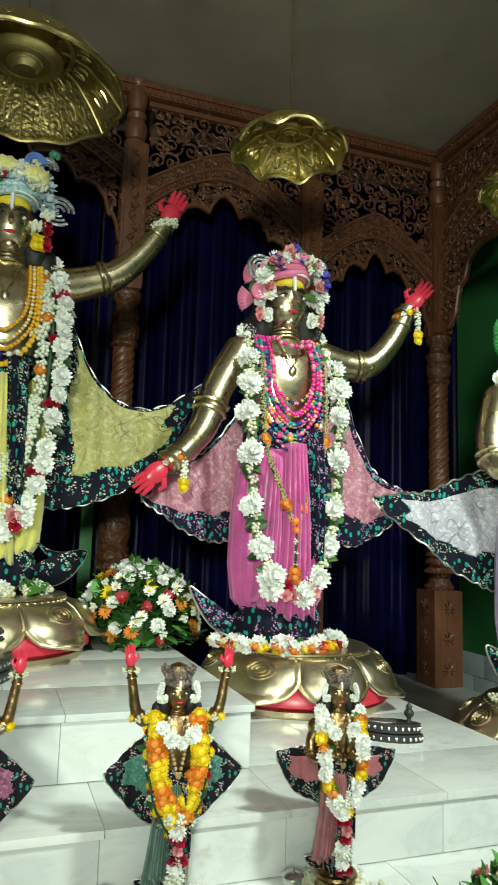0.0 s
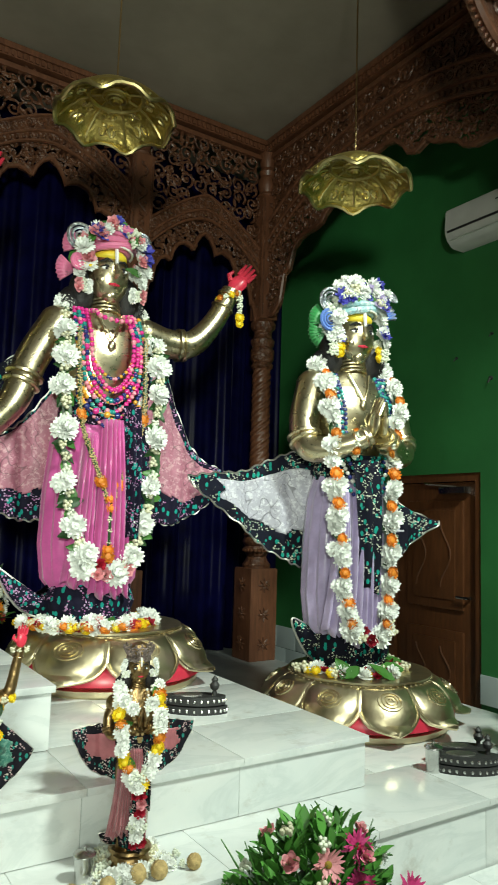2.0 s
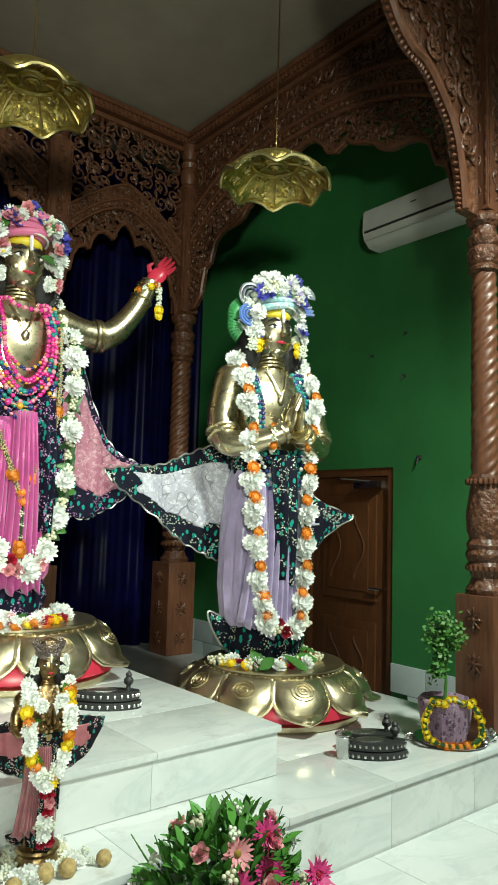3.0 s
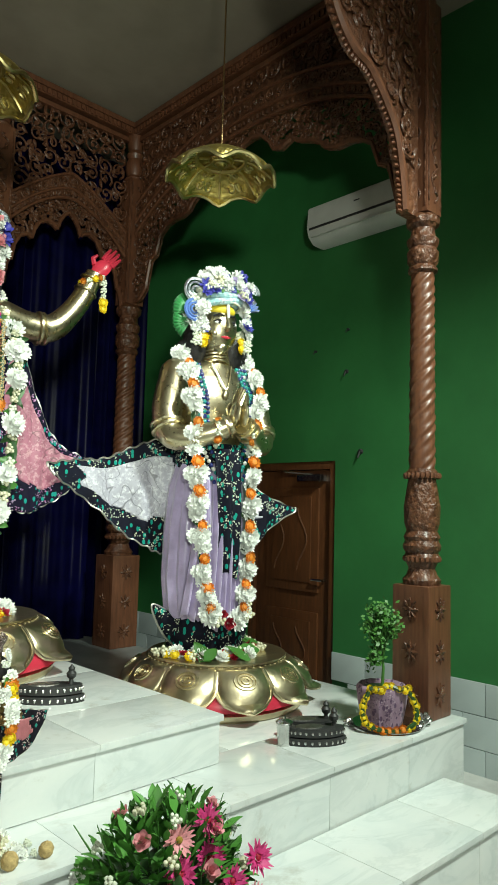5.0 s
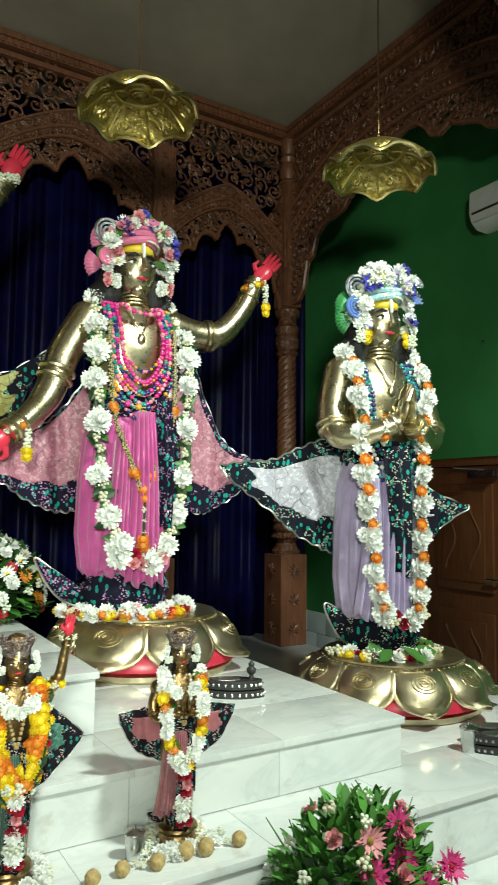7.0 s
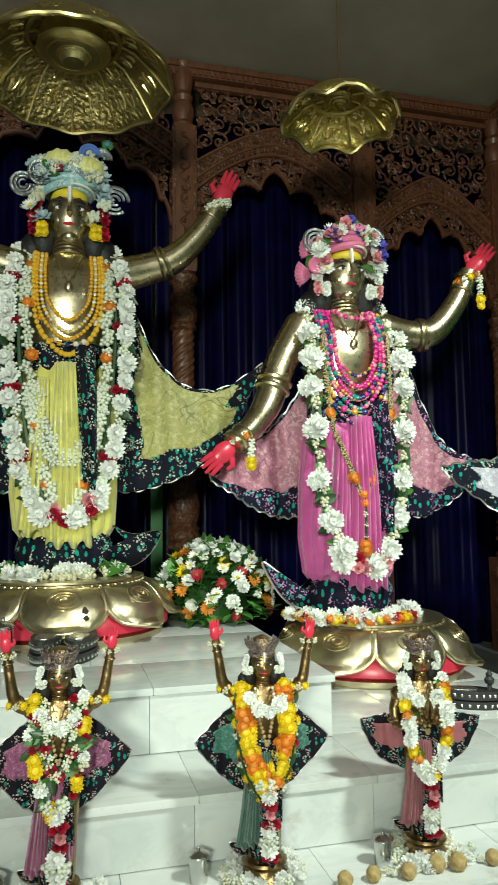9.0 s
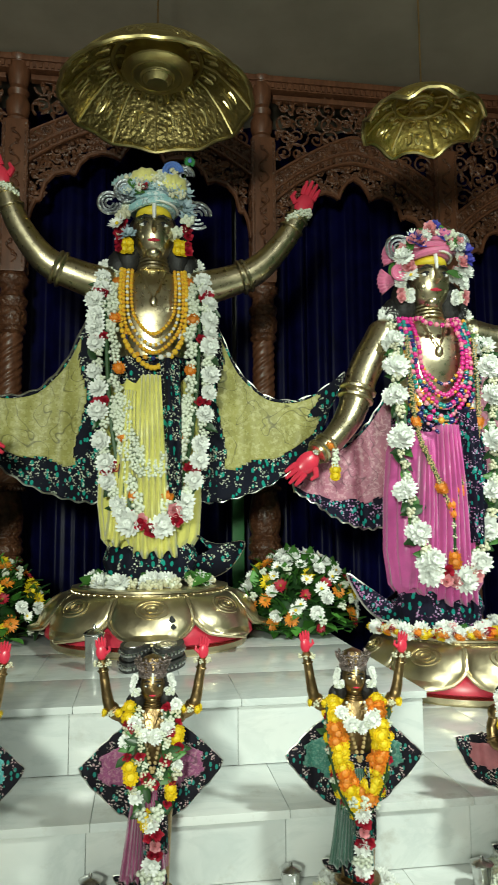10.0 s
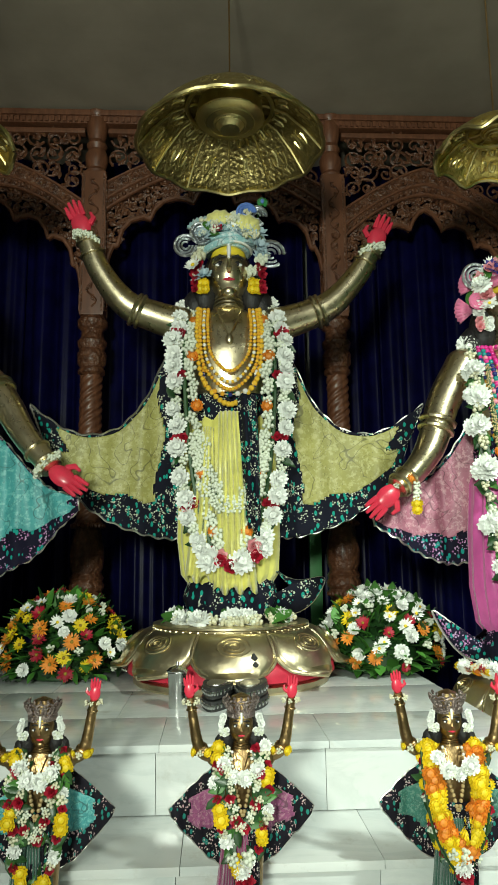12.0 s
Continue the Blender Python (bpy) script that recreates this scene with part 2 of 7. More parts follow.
def lathe(bm, profile, seg=24, centre=(0, 0, 0), sx=1.0, sy=1.0, wave=None, mat=0, cap=True):
    """Turn (radius, height) pairs about z. wave(angle, height fraction) scales the radius."""
    rings = []
    for k, (r, z) in enumerate(profile):
        ring = []
        for i in range(seg):
            a = 2 * math.pi * i / seg
            q = r * (wave(a, k / max(1, len(profile) - 1)) if wave else 1)
            ring.append(bm.verts.new((centre[0] + q * math.cos(a) * sx, centre[1] + q * math.sin(a) * sy, centre[2] + z)))
        rings.append(ring)
    for a, b in zip(rings, rings[1:]):
        for i in range(seg):
            f = bm.faces.new((a[i], a[(i + 1) % seg], b[(i + 1) % seg], b[i]))
            f.material_index = mat
    if cap:
        for ring, flip in ((rings[0], True), (rings[-1], False)):
            f = bm.faces.new(ring[::-1] if flip else ring)
            f.material_index = mat
    return bm


def tube(bm, pts, radii, seg=8, mat=0, flat=1.0, up=(0, 0, 1), cap=True):
    """A round (or flattened) rod along points."""
    pts = [Vector(p) for p in pts]
    if isinstance(radii, (int, float)):
        radii = [radii] * len(pts)
    rings, side = [], None
    for i, p in enumerate(pts):
        d = (pts[min(i + 1, len(pts) - 1)] - pts[max(i - 1, 0)]).normalized()
        if side is None:
            side = d.cross(Vector(up))
            if side.length < 0.05:
                side = d.cross(Vector((1, 0, 0)))
        side = (side - d * side.dot(d)).normalized()
        nor = d.cross(side)
        rings.append([bm.verts.new(p + radii[i] * (math.cos(2 * math.pi * k / seg) * side + flat * math.sin(2 * math.pi * k / seg) * nor)) for k in range(seg)])
    for a, b in zip(rings, rings[1:]):
        for k in range(seg):
            f = bm.faces.new((a[k], a[(k + 1) % seg], b[(k + 1) % seg], b[k]))
            f.material_index = mat
    if cap:
        for ring, flip in ((rings[0], True), (rings[-1], False)):
            f = bm.faces.new(ring[::-1] if flip else ring)
            f.material_index = mat
    return bm


def ball(bm, centre, rx, ry, rz, seg=12, rings=8, mat=0, turn=None):
    grid = []
    for j in range(rings + 1):
        th = math.pi * j / rings
        row = []
        for i in range(seg if 0 < j < rings else 1):
            a = 2 * math.pi * i / seg
            v = Vector((rx * math.sin(th) * math.cos(a), ry * math.sin(th) * math.sin(a), -rz * math.cos(th)))
            row.append(bm.verts.new(Vector(centre) + (turn @ v if turn else v)))
        grid.append(row)
    for j in range(rings):
        a, b = grid[j], grid[j + 1]
        for i in range(seg):
            q = [a[i % len(a)], a[(i + 1) % len(a)], b[(i + 1) % len(b)], b[i % len(b)]]
            q = [v for n, v in enumerate(q) if v not in q[:n]]
            f = bm.faces.new(q)
            f.material_index = mat
    return bm


def spline(pts, n):
    """n + 1 points of a smooth curve through pts."""
    ps = [Vector(p) for p in pts]
    ps = [2 * ps[0] - ps[1]] + ps + [2 * ps[-1] - ps[-2]]
    out = []
    for k in range(n + 1):
        s = k / n * (len(ps) - 3)
        i = min(int(s), len(ps) - 4)
        t = s - i
        a, b, c, d = ps[i:i + 4]
        out.append(0.5 * (2 * b + (c - a) * t + (2 * a - 5 * b + 4 * c - d) * t * t + (3 * b - a - 3 * c + d) * t ** 3))
    return out


def prism(bm, outline, depth, y=0.0, mat=0):
    """A flat outline of (x, z) pairs, extruded along y."""
    a = [bm.verts.new((x, y, z)) for x, z in outline]
    b = [bm.verts.new((x, y + depth, z)) for x, z in outline]
    n = len(a)
    fs = [bm.faces.new(a), bm.faces.new(b[::-1])]
    fs += [bm.faces.new((a[i], b[i], b[(i + 1) % n], a[(i + 1) % n])) for i in range(n)]
    for f in fs:
        f.material_index = mat
    bmesh.ops.recalc_face_normals(bm, faces=fs)
    return bm


# ---------------------------------------------------------------- the room
Z0, Z1, Z2, Z3 = 0.385, 0.632, 0.832, 1.062          # tops of the altar's four tiers
ZB, ZC = 0.50, 5.16                                    # floor behind the altar, ceiling
FLOOR = 0.12
BACK = 5.85                                            # line of the carved arcade


def structure(name, bm, mat, label, category):
    return tagged(part(name, bm, mat), label, category, kind="structure")


structure("floor", boxmesh(-5, -4, 0, 5, 8, FLOOR), FLOOR_TILE, "pale stone floor of the temple hall", "floor")
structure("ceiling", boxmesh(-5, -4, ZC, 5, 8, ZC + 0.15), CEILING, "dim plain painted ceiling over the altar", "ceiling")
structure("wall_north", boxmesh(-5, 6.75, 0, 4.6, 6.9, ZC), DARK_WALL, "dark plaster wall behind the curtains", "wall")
# two unseen walls close the hall and return light to the altar
structure("wall_south", boxmesh(-5, -4.15, 0, 4.6, -4, ZC), BOUNCE_WALL, "unseen pale wall that closes the hall and bounces light", "wall")
structure("wall_west", boxmesh(-5.15, -4.15, 0, -5, 6.9, ZC), BOUNCE_WALL, "unseen pale wall that closes the hall and bounces light", "wall")

DOOR_Y0, DOOR_Y1, DOOR_TOP = 3.99, 4.90, 2.07
bm = bmesh.new()
box(bm, 4.6, -4.15, 0, 4.75, DOOR_Y0, ZC)
box(bm, 4.6, DOOR_Y1, 0, 4.75, 6.9, ZC)
box(bm, 4.6, DOOR_Y0, DOOR_TOP, 4.75, DOOR_Y1, ZC)
wall_east = structure("wall_east", bm, GREEN_WALL, "deep green painted wall with small dark marks", "wall")
bm = bmesh.new()
box(bm, 4.9, DOOR_Y0 - 0.3, 0, 4.95, DOOR_Y1 + 0.3, 2.4)
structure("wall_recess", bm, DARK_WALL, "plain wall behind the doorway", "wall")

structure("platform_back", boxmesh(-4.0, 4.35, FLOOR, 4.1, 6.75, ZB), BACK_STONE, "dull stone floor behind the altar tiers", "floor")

# green painted strip on the floor behind, seen between the curtains
tagged(part("green_post", boxmesh(0.985, 6.02, ZB, 1.075, 6.08, 2.1, 0.006), GREEN_WALL),
       "narrow green painted post beside the blue curtain", "post")


# curtains in folds behind the arcade
def curtain(x0, x1, seed, z0=ZB + 0.01, z1=5.0, y=6.30):
    rnd = random.Random(seed)
    n = int((x1 - x0) / 0.012)
    ph = [rnd.uniform(0, 6.28) for _ in range(4)]
    bm = bmesh.new()
    rows = []
    for j in range(9):
        f = j / 8
        row = []
        for i in range(n + 1):
            x = x0 + (x1 - x0) * i / n
            q = math.sin(x * 29 + ph[0] + 2.2 * math.sin(x * 6.1 + ph[1]) + 0.25 * f)
            w = 0.055 * (2 * (0.5 + 0.5 * q) ** 2.6 - 1) + 0.028 * math.sin(x * 17 + ph[2] + 0.4 * f) + 0.007 * math.sin(x * 83 + ph[3])
            w *= 0.35 + 0.85 * abs(math.sin(x * 2.3 + ph[3]))
            row.append(bm.verts.new((x, y + w * (0.55 + 0.45 * (1 - f)), z0 + (z1 - z0) * f)))
        rows.append(row)
    for a, b in zip(rows, rows[1:]):
        for i in range(n):
            bm.faces.new((a[i], a[i + 1], b[i + 1], b[i]))
    ob = part("curtain", bm, CURTAIN)
    so = ob.modifiers.new("thick", "SOLIDIFY")
    so.thickness = 0.004
    return tagged(ob, "dark royal blue satin curtain hanging in close folds", "curtain", "curtains behind the arcade")


for k, (a, b) in enumerate(((-2.55, -1.25), (-1.27, 0.0), (-0.02, 1.02), (1.06, 2.62), (2.6, 4.45))):
    curtain(a, b, k)


# ---------------------------------------------------------------- carved arcade
def pillar(top, plinth=0.77, waist=1.46, neck=2.52, head=2.97):
    """A turned and carved post, its foot at the origin: plinth, twisted shaft, square carved head, finial."""
    p = thing("carved_pillar", "red-brown teak pillar with square plinth and twisted shaft", "pillar", "pillars of the arcade")
    bm = bmesh.new()
    box(bm, -0.135, -0.135, 0, 0.135, 0.135, plinth, 0.012)
    part("plinth", bm, WOOD, p)
    for s in range(2):
        for k in range(3):
            bm = bmesh.new()
            z = plinth * (0.18 + 0.32 * k)
            for i in range(8):
                a = i * math.pi / 4
                d = Vector((math.cos(a), 0, math.sin(a)))
                pts = [Vector((0, -0.139, z)) + d * r for r in (0.012, 0.035, 0.062)]
                tube(bm, pts, [0.007, 0.011, 0.004], 5)
            ball(bm, (0, -0.138, z), 0.016, 0.012, 0.016, 8, 5)
            part("carved_rosette", bm, CARVED, p, at=pose(0, 0, 0, 0, 0, -90 * s))
    prof = [(0.12, 0.76), (0.125, 0.79), (0.10, 0.82), (0.085, 0.86), (0.105, 0.90), (0.12, 0.93), (0.105, 0.955), (0.12, 0.975), (0.125, 1.0), (0.11, 1.03),
            (0.12, 1.055), (0.10, 1.09), (0.115, 1.14), (0.12, 1.24), (0.10, 1.36), (0.09, 1.42), (0.105, 1.44), (0.105, 1.46), (0.088, 1.48)]
    prof = [(r, plinth + (z - 0.76) * (waist - plinth) / 0.72) for r, z in prof]
    part("turned_base", lathe(bmesh.new(), prof, 28), CARVED, p)
    for q in (0.22, 0.94):
        bm = bmesh.new()
        for k in range(22):
            a = 2 * math.pi * k / 22
            ball(bm, (0.112 * math.cos(a), 0.112 * math.sin(a), plinth + q * (waist - plinth)), 0.015, 0.015, 0.018, 6, 4)
        tagged(part("bead_moulding", bm, WOOD, p), kind="stuff")
    z0, z1 = waist, neck
    bm = bmesh.new()
    rings = []
    for k in range(161):
        f = k / 160
        ring = []
        for i in range(48):
            a = 2 * math.pi * i / 48
            deep = 0.3 + 0.7 * (0.5 + 0.5 * math.sin(2 * a - 38 * f))
            r = 0.084 - 0.006 * f + 0.0065 * deep * math.sin(6 * a - 114 * f)
            ring.append(bm.verts.new((r * math.cos(a), r * math.sin(a), z0 + (z1 - z0) * f)))
        rings.append(ring)
    for a, b in zip(rings, rings[1:]):
        for i in range(48):
            bm.faces.new((a[i], a[(i + 1) % 48], b[(i + 1) % 48], b[i]))
    part("twisted_shaft", bm, WOOD, p)
    prof = [(0.078, z1), (0.10, z1 + 0.02), (0.10, z1 + 0.04), (0.085, z1 + 0.06), (0.105, z1 + 0.09), (0.108, z1 + 0.16), (0.09, z1 + 0.19), (0.105, z1 + 0.22), (0.11, z1 + 0.25),
            (0.085, z1 + 0.28), (0.08, z1 + 0.33), (0.11, z1 + 0.36), (0.115, z1 + 0.40), (0.09, z1 + 0.43)]
    prof = [(r, z1 + (z - z1) * (head - neck) / 0.43) for r, z in prof]
    part("turned_collar", lathe(bmesh.new(), prof, 28), CARVED, p)
    za, zb = head, top - 0.52
    part("square_head", box(bmesh.new(), -0.090, -0.090, za, 0.090, 0.090, zb, 0.012), WOOD, p)
    for s in range(4):
        bm = bmesh.new()
        steps = int((zb - za - 0.12) / 0.012)
        vine = [Vector((0.036 * math.sin(k * 0.42), -0.092, za + 0.06 + 0.012 * k)) for k in range(steps)]
        tube(bm, vine, 0.0075, 5)
        for k in range(4, steps - 3, 7):
            side = -1 if math.sin(k * 0.42) > 0 else 1
            tube(bm, [vine[k], vine[k] + Vector((0.03 * side, -0.004, 0.015)), vine[k] + Vector((0.035 * side, 0, 0.04)), vine[k] + Vector((0.015 * side, 0, 0.045))], [0.006, 0.012, 0.010, 0.004], 5)
        box(bm, -0.079, -0.095, za + 0.03, -0.068, -0.088, zb - 0.03)
        box(bm, 0.068, -0.095, za + 0.03, 0.079, -0.088, zb - 0.03)
        part("carved_vine", bm, CARVED, p, at=pose(0, 0, 0, 0, 0, 90 * s))
    prof = [(0.075, zb), (0.09, zb + 0.02), (0.07, zb + 0.05), (0.085, zb + 0.10), (0.088, zb + 0.16), (0.065, zb + 0.21), (0.08, zb + 0.25), (0.06, zb + 0.29),
            (0.075, zb + 0.34), (0.085, zb + 0.42), (0.07, zb + 0.47), (0.09, zb + 0.50), (0.09, zb + 0.52)]
    part("finial", lathe(bmesh.new(), prof, 24), WOOD, p)
    return p


first = pillar(ZC - 0.02 - ZB)
first.matrix_basis = pose(-0.63, BACK, ZB)
for x in (1.205, 2.68, 3.95):
    copy_thing(first, pose(x, BACK, ZB))
copy_thing(first, pose(-2.1, BACK, ZB))
corner = tagged(pillar(ZC - 0.01 - Z1, 0.68, 1.30, 2.39, 2.73), "tall teak corner pillar standing on the white marble tier")
FRONT = (3.822, 2.755)
corner.matrix_basis = pose(*FRONT, Z1) @ Matrix.Diagonal((0.82, 0.82, 1, 1))


def scroll(bm, x, z, r, spin, start, y, turns=1.35, thick=0.011):
    pts = []
    n = 16
    for k in range(n + 1):
        f = k / n
        a = start + spin * turns * 2 * math.pi * f
        q = r * (1 - 0.86 * f)
        pts.append((x + q * math.cos(a), y, z + q * math.sin(a)))
    tube(bm, pts, [thick * (1 - 0.35 * k / n) for k in range(n + 1)], 5, up=(0, 1, 0))
    ball(bm, pts[-1], thick * 1.7, thick * 1.4, thick * 1.7, 6, 4)


def leaf_blob(bm, x, z, a, ln, y):
    d = Vector((math.cos(a), 0, math.sin(a)))
    tube(bm, [Vector((x, y, z)) + d * ln * f for f in (0, 0.3, 0.65, 1.0)], [0.006, 0.02, 0.016, 0.003], 5, flat=0.5, up=(0, 1, 0))


def fretwork(bm, inside, x0, x1, z0, z1, seed, r=0.075):
    """Pierced vine carving: scrolls and leaves over the part of the rectangle where inside(x, z) holds."""
    rnd = random.Random(seed)
    nx = max(2, round((x1 - x0) / (1.55 * r)))
    nz = max(2, round((z1 - z0) / (1.55 * r)))
    for i in range(nx):
        for j in range(nz):
            x = x0 + (x1 - x0) * (i + 0.5 + rnd.uniform(-0.15, 0.15)) / nx
            z = z0 + (z1 - z0) * (j + 0.5 + rnd.uniform(-0.15, 0.15)) / nz
            if not inside(x, z):
                continue
            st = rnd.uniform(0, 6.28)
            scroll(bm, x, z, r * rnd.uniform(0.75, 1.05), rnd.choice((-1, 1)), st, rnd.uniform(-0.008, 0.008))
            for _ in range(3):
                leaf_blob(bm, x + rnd.uniform(-r, r) * 0.7, z + rnd.uniform(-r, r) * 0.7, rnd.uniform(0, 6.28), r * rnd.uniform(0.6, 1.0), rnd.uniform(-0.012, 0.004))


FOILS = ((0, 0), (0.09, -0.035), (0.16, -0.10), (0.20, -0.17), (0.26, -0.145), (0.36, -0.13), (0.48, -0.16), (0.56, -0.23), (0.60, -0.31), (0.66, -0.29),
         (0.78, -0.32), (0.86, -0.40), (0.90, -0.53), (0.94, -0.53), (0.975, -0.60), (1.0, -0.72))
WIDE_FOILS = ((0, 0), (0.07, -0.02), (0.13, -0.10), (0.16, -0.17), (0.21, -0.19), (0.28, -0.15), (0.33, -0.20), (0.41, -0.24), (0.47, -0.29), (0.50, -0.34), (0.56, -0.37),
              (0.64, -0.37), (0.70, -0.39), (0.76, -0.45), (0.80, -0.61), (0.85, -0.64), (0.89, -0.88), (0.95, -0.96), (1.0, -0.97))


def arch_panel(width, z_top, z_apex, seed, label, foils=FOILS, low=(0.11, 0.35, 1.8), top=(0.35, 0.35, 1.3), board=False):
    """A pierced screen over a many-foiled arch, from x = 0 to width, its front face at y = -0.035."""
    p = thing("carved_arch", label, "arch", "arches of the arcade")
    half = width / 2
    fx, fz = [q[0] for q in foils], [q[1] for q in foils]

    def fold(x):
        return min(1.0, abs(x - half) / half)

    def opening(x):
        return z_apex + float(np.interp(fold(x), fx, fz))

    def band_low(x):
        return max(opening(x) + 0.05, z_apex + low[0] - low[1] * fold(x) ** low[2])

    def band_top(x):
        return max(band_low(x) + 0.12, z_apex + top[0] - top[1] * fold(x) ** top[2])

    n = 48
    xs = [width * i / n for i in range(n + 1)]
    lower, upper = [(x, band_low(x)) for x in xs], [(x, band_top(x)) for x in xs]
    part("arch_band", prism(bmesh.new(), lower + upper[::-1], 0.07, -0.035), CARVED, p, smooth=False)
    for off in (0.06, 0.42, 0.97):
        line = [(a[0], -0.038, a[1] * (1 - off) + b[1] * off) for a, b in zip(lower, upper)]
        part("moulding", tube(bmesh.new(), line, 0.013, 6, up=(0, 1, 0)), WOOD, p)
    bm = bmesh.new()
    for k in range(int(width / 0.05)):
        x = 0.03 + k * 0.05
        z = band_low(x) * 0.76 + band_top(x) * 0.24
        ball(bm, (x, -0.038, z), 0.018, 0.014, 0.022, 6, 4)
    tagged(part("beading", bm, CARVED, p), kind="stuff")
    bm = bmesh.new()
    rnd = random.Random(seed + 50)
    for k in range(int(width / 0.085)):
        x = 0.045 + k * 0.085
        z = band_low(x) * 0.3 + band_top(x) * 0.7
        scroll(bm, x, z, min(0.045, 0.22 * (band_top(x) - band_low(x))), (-1) ** k, rnd.uniform(0, 6), -0.038, 1.2, 0.009)
    part("carved_frieze", bm, CARVED, p)
    # pierced scrolls between the band and the foiled edge
    m = 200
    edge = [(width * i / m, opening(width * i / m)) for i in range(m + 1)]
    part("foiled_edge", prism(bmesh.new(), edge + [(x, z + 0.035) for x, z in edge[::-1]], 0.045, -0.022), CARVED, p, smooth=False)
    part("edge_roll", tube(bmesh.new(), [(x, -0.012, z + 0.012) for x, z in edge], 0.017, 6, up=(0, 1, 0)), WOOD, p)
    bm = bmesh.new()
    for k in range(int(width / 0.058)):
        x = 0.03 + 0.058 * k
        z = opening(x) + 0.05
        while z < band_low(x) + 0.02:
            scroll(bm, x + rnd.uniform(-0.01, 0.01), z, rnd.uniform(0.034, 0.046), rnd.choice((-1, 1)), rnd.uniform(0, 6), rnd.uniform(-0.012, 0.0), 1.1, 0.011)
            leaf_blob(bm, x, z, rnd.uniform(0, 6.28), 0.05, -0.01)
            z += 0.066
    part("scrolled_fringe", bm, CARVED, p)
    bm = bmesh.new()
    fretwork(bm, lambda x, z: z > band_top(x) + 0.01 and z < z_top - 0.13, 0.02, width - 0.02, z_apex - 0.15, z_top - 0.10, seed, 0.085)
    part("pierced_vine", bm, CARVED, p)
    if board:
        part("back_board", prism(bmesh.new(), lower + [(width, z_top - 0.1), (0, z_top - 0.1)], 0.02, 0.012), CARVED, p, smooth=False)
    part("rail", box(bmesh.new(), 0, -0.03, z_top - 0.13, width, 0.03, z_top - 0.09, 0.005), WOOD, p)
    return p


def cornice(length):
    p = thing("cornice", "moulded teak cornice with small dentils under the ceiling", "cornice", "cornices of the arcade")
    part("beam", box(bmesh.new(), 0, -0.05, -0.10, length, 0.05, 0.0, 0.008), WOOD, p)
    part("fascia", box(bmesh.new(), 0, -0.075, -0.045, length, -0.05, 0.0, 0.004), WOOD, p)
    bm = bmesh.new()
    for k in range(int(length / 0.045)):
        box(bm, 0.01 + k * 0.045, -0.066, -0.092, 0.033 + k * 0.045, -0.052, -0.05)
    tagged(part("dentils", bm, WOOD, p), kind="stuff")
    return p


LAB = "pierced teak arch screen carved with vines"
spec = ((-0.54, 1.115, 4.56, 1), (1.295, 2.59, 4.36, 2), (2.77, 3.86, 4.12, 3), (-2.01, -0.72, 4.40, 4))
for x0, x1, za, sd in spec:
    a = arch_panel(x1 - x0, ZC - 0.06, za, sd, LAB)
    a.matrix_basis = pose(x0, BACK, 0)
c = cornice(6.2)
c.matrix_basis = pose(-2.2, BACK, ZC - 0.02)
# right side, from the back corner to the front pillar
LEN, ANG = BACK - 2.80, -90
a = arch_panel(LEN - 0.15, ZC - 0.06, 4.45, 7, "wide carved teak arch with a scalloped lower edge", WIDE_FOILS, (0.08, 0.45, 2.4), (0.34, 0.42, 2.2), True)
a.matrix_basis = pose(3.95, BACK, 0, 0, 0, ANG) @ pose(0.1, 0, 0)
c = cornice(LEN)
c.matrix_basis = pose(3.95, BACK, ZC - 0.02, 0, 0, ANG)


# front spandrel bracket that springs from the corner pillar
def front_bracket():
    p = thing("carved_bracket", "heavy carved teak bracket springing from the corner pillar", "bracket")
    low = [(3.6, 3.32), (3.58, 3.49), (3.52, 3.72), (3.41, 3.87), (3.27, 3.99), (3.13, 4.03), (3.0, 4.16), (2.88, 4.39), (2.69, 4.58), (2.41, 4.77), (2.22, 5.158)]
    curve = [(v.x, v.y) for v in spline([(x, z, 0) for x, z in low], 60)]
    part("spandrel", prism(bmesh.new(), curve + [(3.72, 5.158), (3.72, 3.32)], 0.06, -0.03), CARVED, p, smooth=False)
    part("edge_roll", tube(bmesh.new(), [(x, -0.03, z) for x, z in curve], 0.022, 6, up=(0, 1, 0)), WOOD, p)
    bm = bmesh.new()
    for (x, z), (x2, z2) in zip(curve[::1], curve[1::1]):
        d = Vector((x2 - x, 0, z2 - z)).normalized()
        q = Vector((d.z, 0, -d.x)) * -1
        tube(bm, [Vector((x, -0.01, z)), Vector((x, -0.01, z)) + q * 0.045], [0.014, 0.008], 5, up=(0, 1, 0))
    part("dentil_edge", bm, WOOD, p)
    bm = bmesh.new()
    cx = [c[0] for c in curve]
    cz = [c[1] for c in curve]
    for s in (-0.04, 0.04):
        b2 = bmesh.new()
        fretwork(b2, lambda x, z: z > np.interp(x, cx[::-1], cz[::-1]) + 0.07, 2.3, 3.66, 3.36, 5.06, 11, 0.085)
        for v in b2.verts:
            v.co.y += s
        me = bpy.data.meshes.new("tmp")
        b2.to_mesh(me)
        b2.free()
        bm.from_mesh(me)
        bpy.data.meshes.remove(me)
    part("relief", bm, CARVED, p)
    p.matrix_basis = pose(0, FRONT[1], 0)
    return p


front_bracket()

# ---------------------------------------------------------------- altar tiers of white marble
def tier(name, x0, x1, y0, y1, z0, z1, dark=False):
    body = structure(name, boxmesh(x0 + 0.02, y0 + 0.02, z0, x1 - 0.02, y1, z1 - 0.026), JOINT, "stepped altar tier faced with white marble slabs", "altar step")
    return body


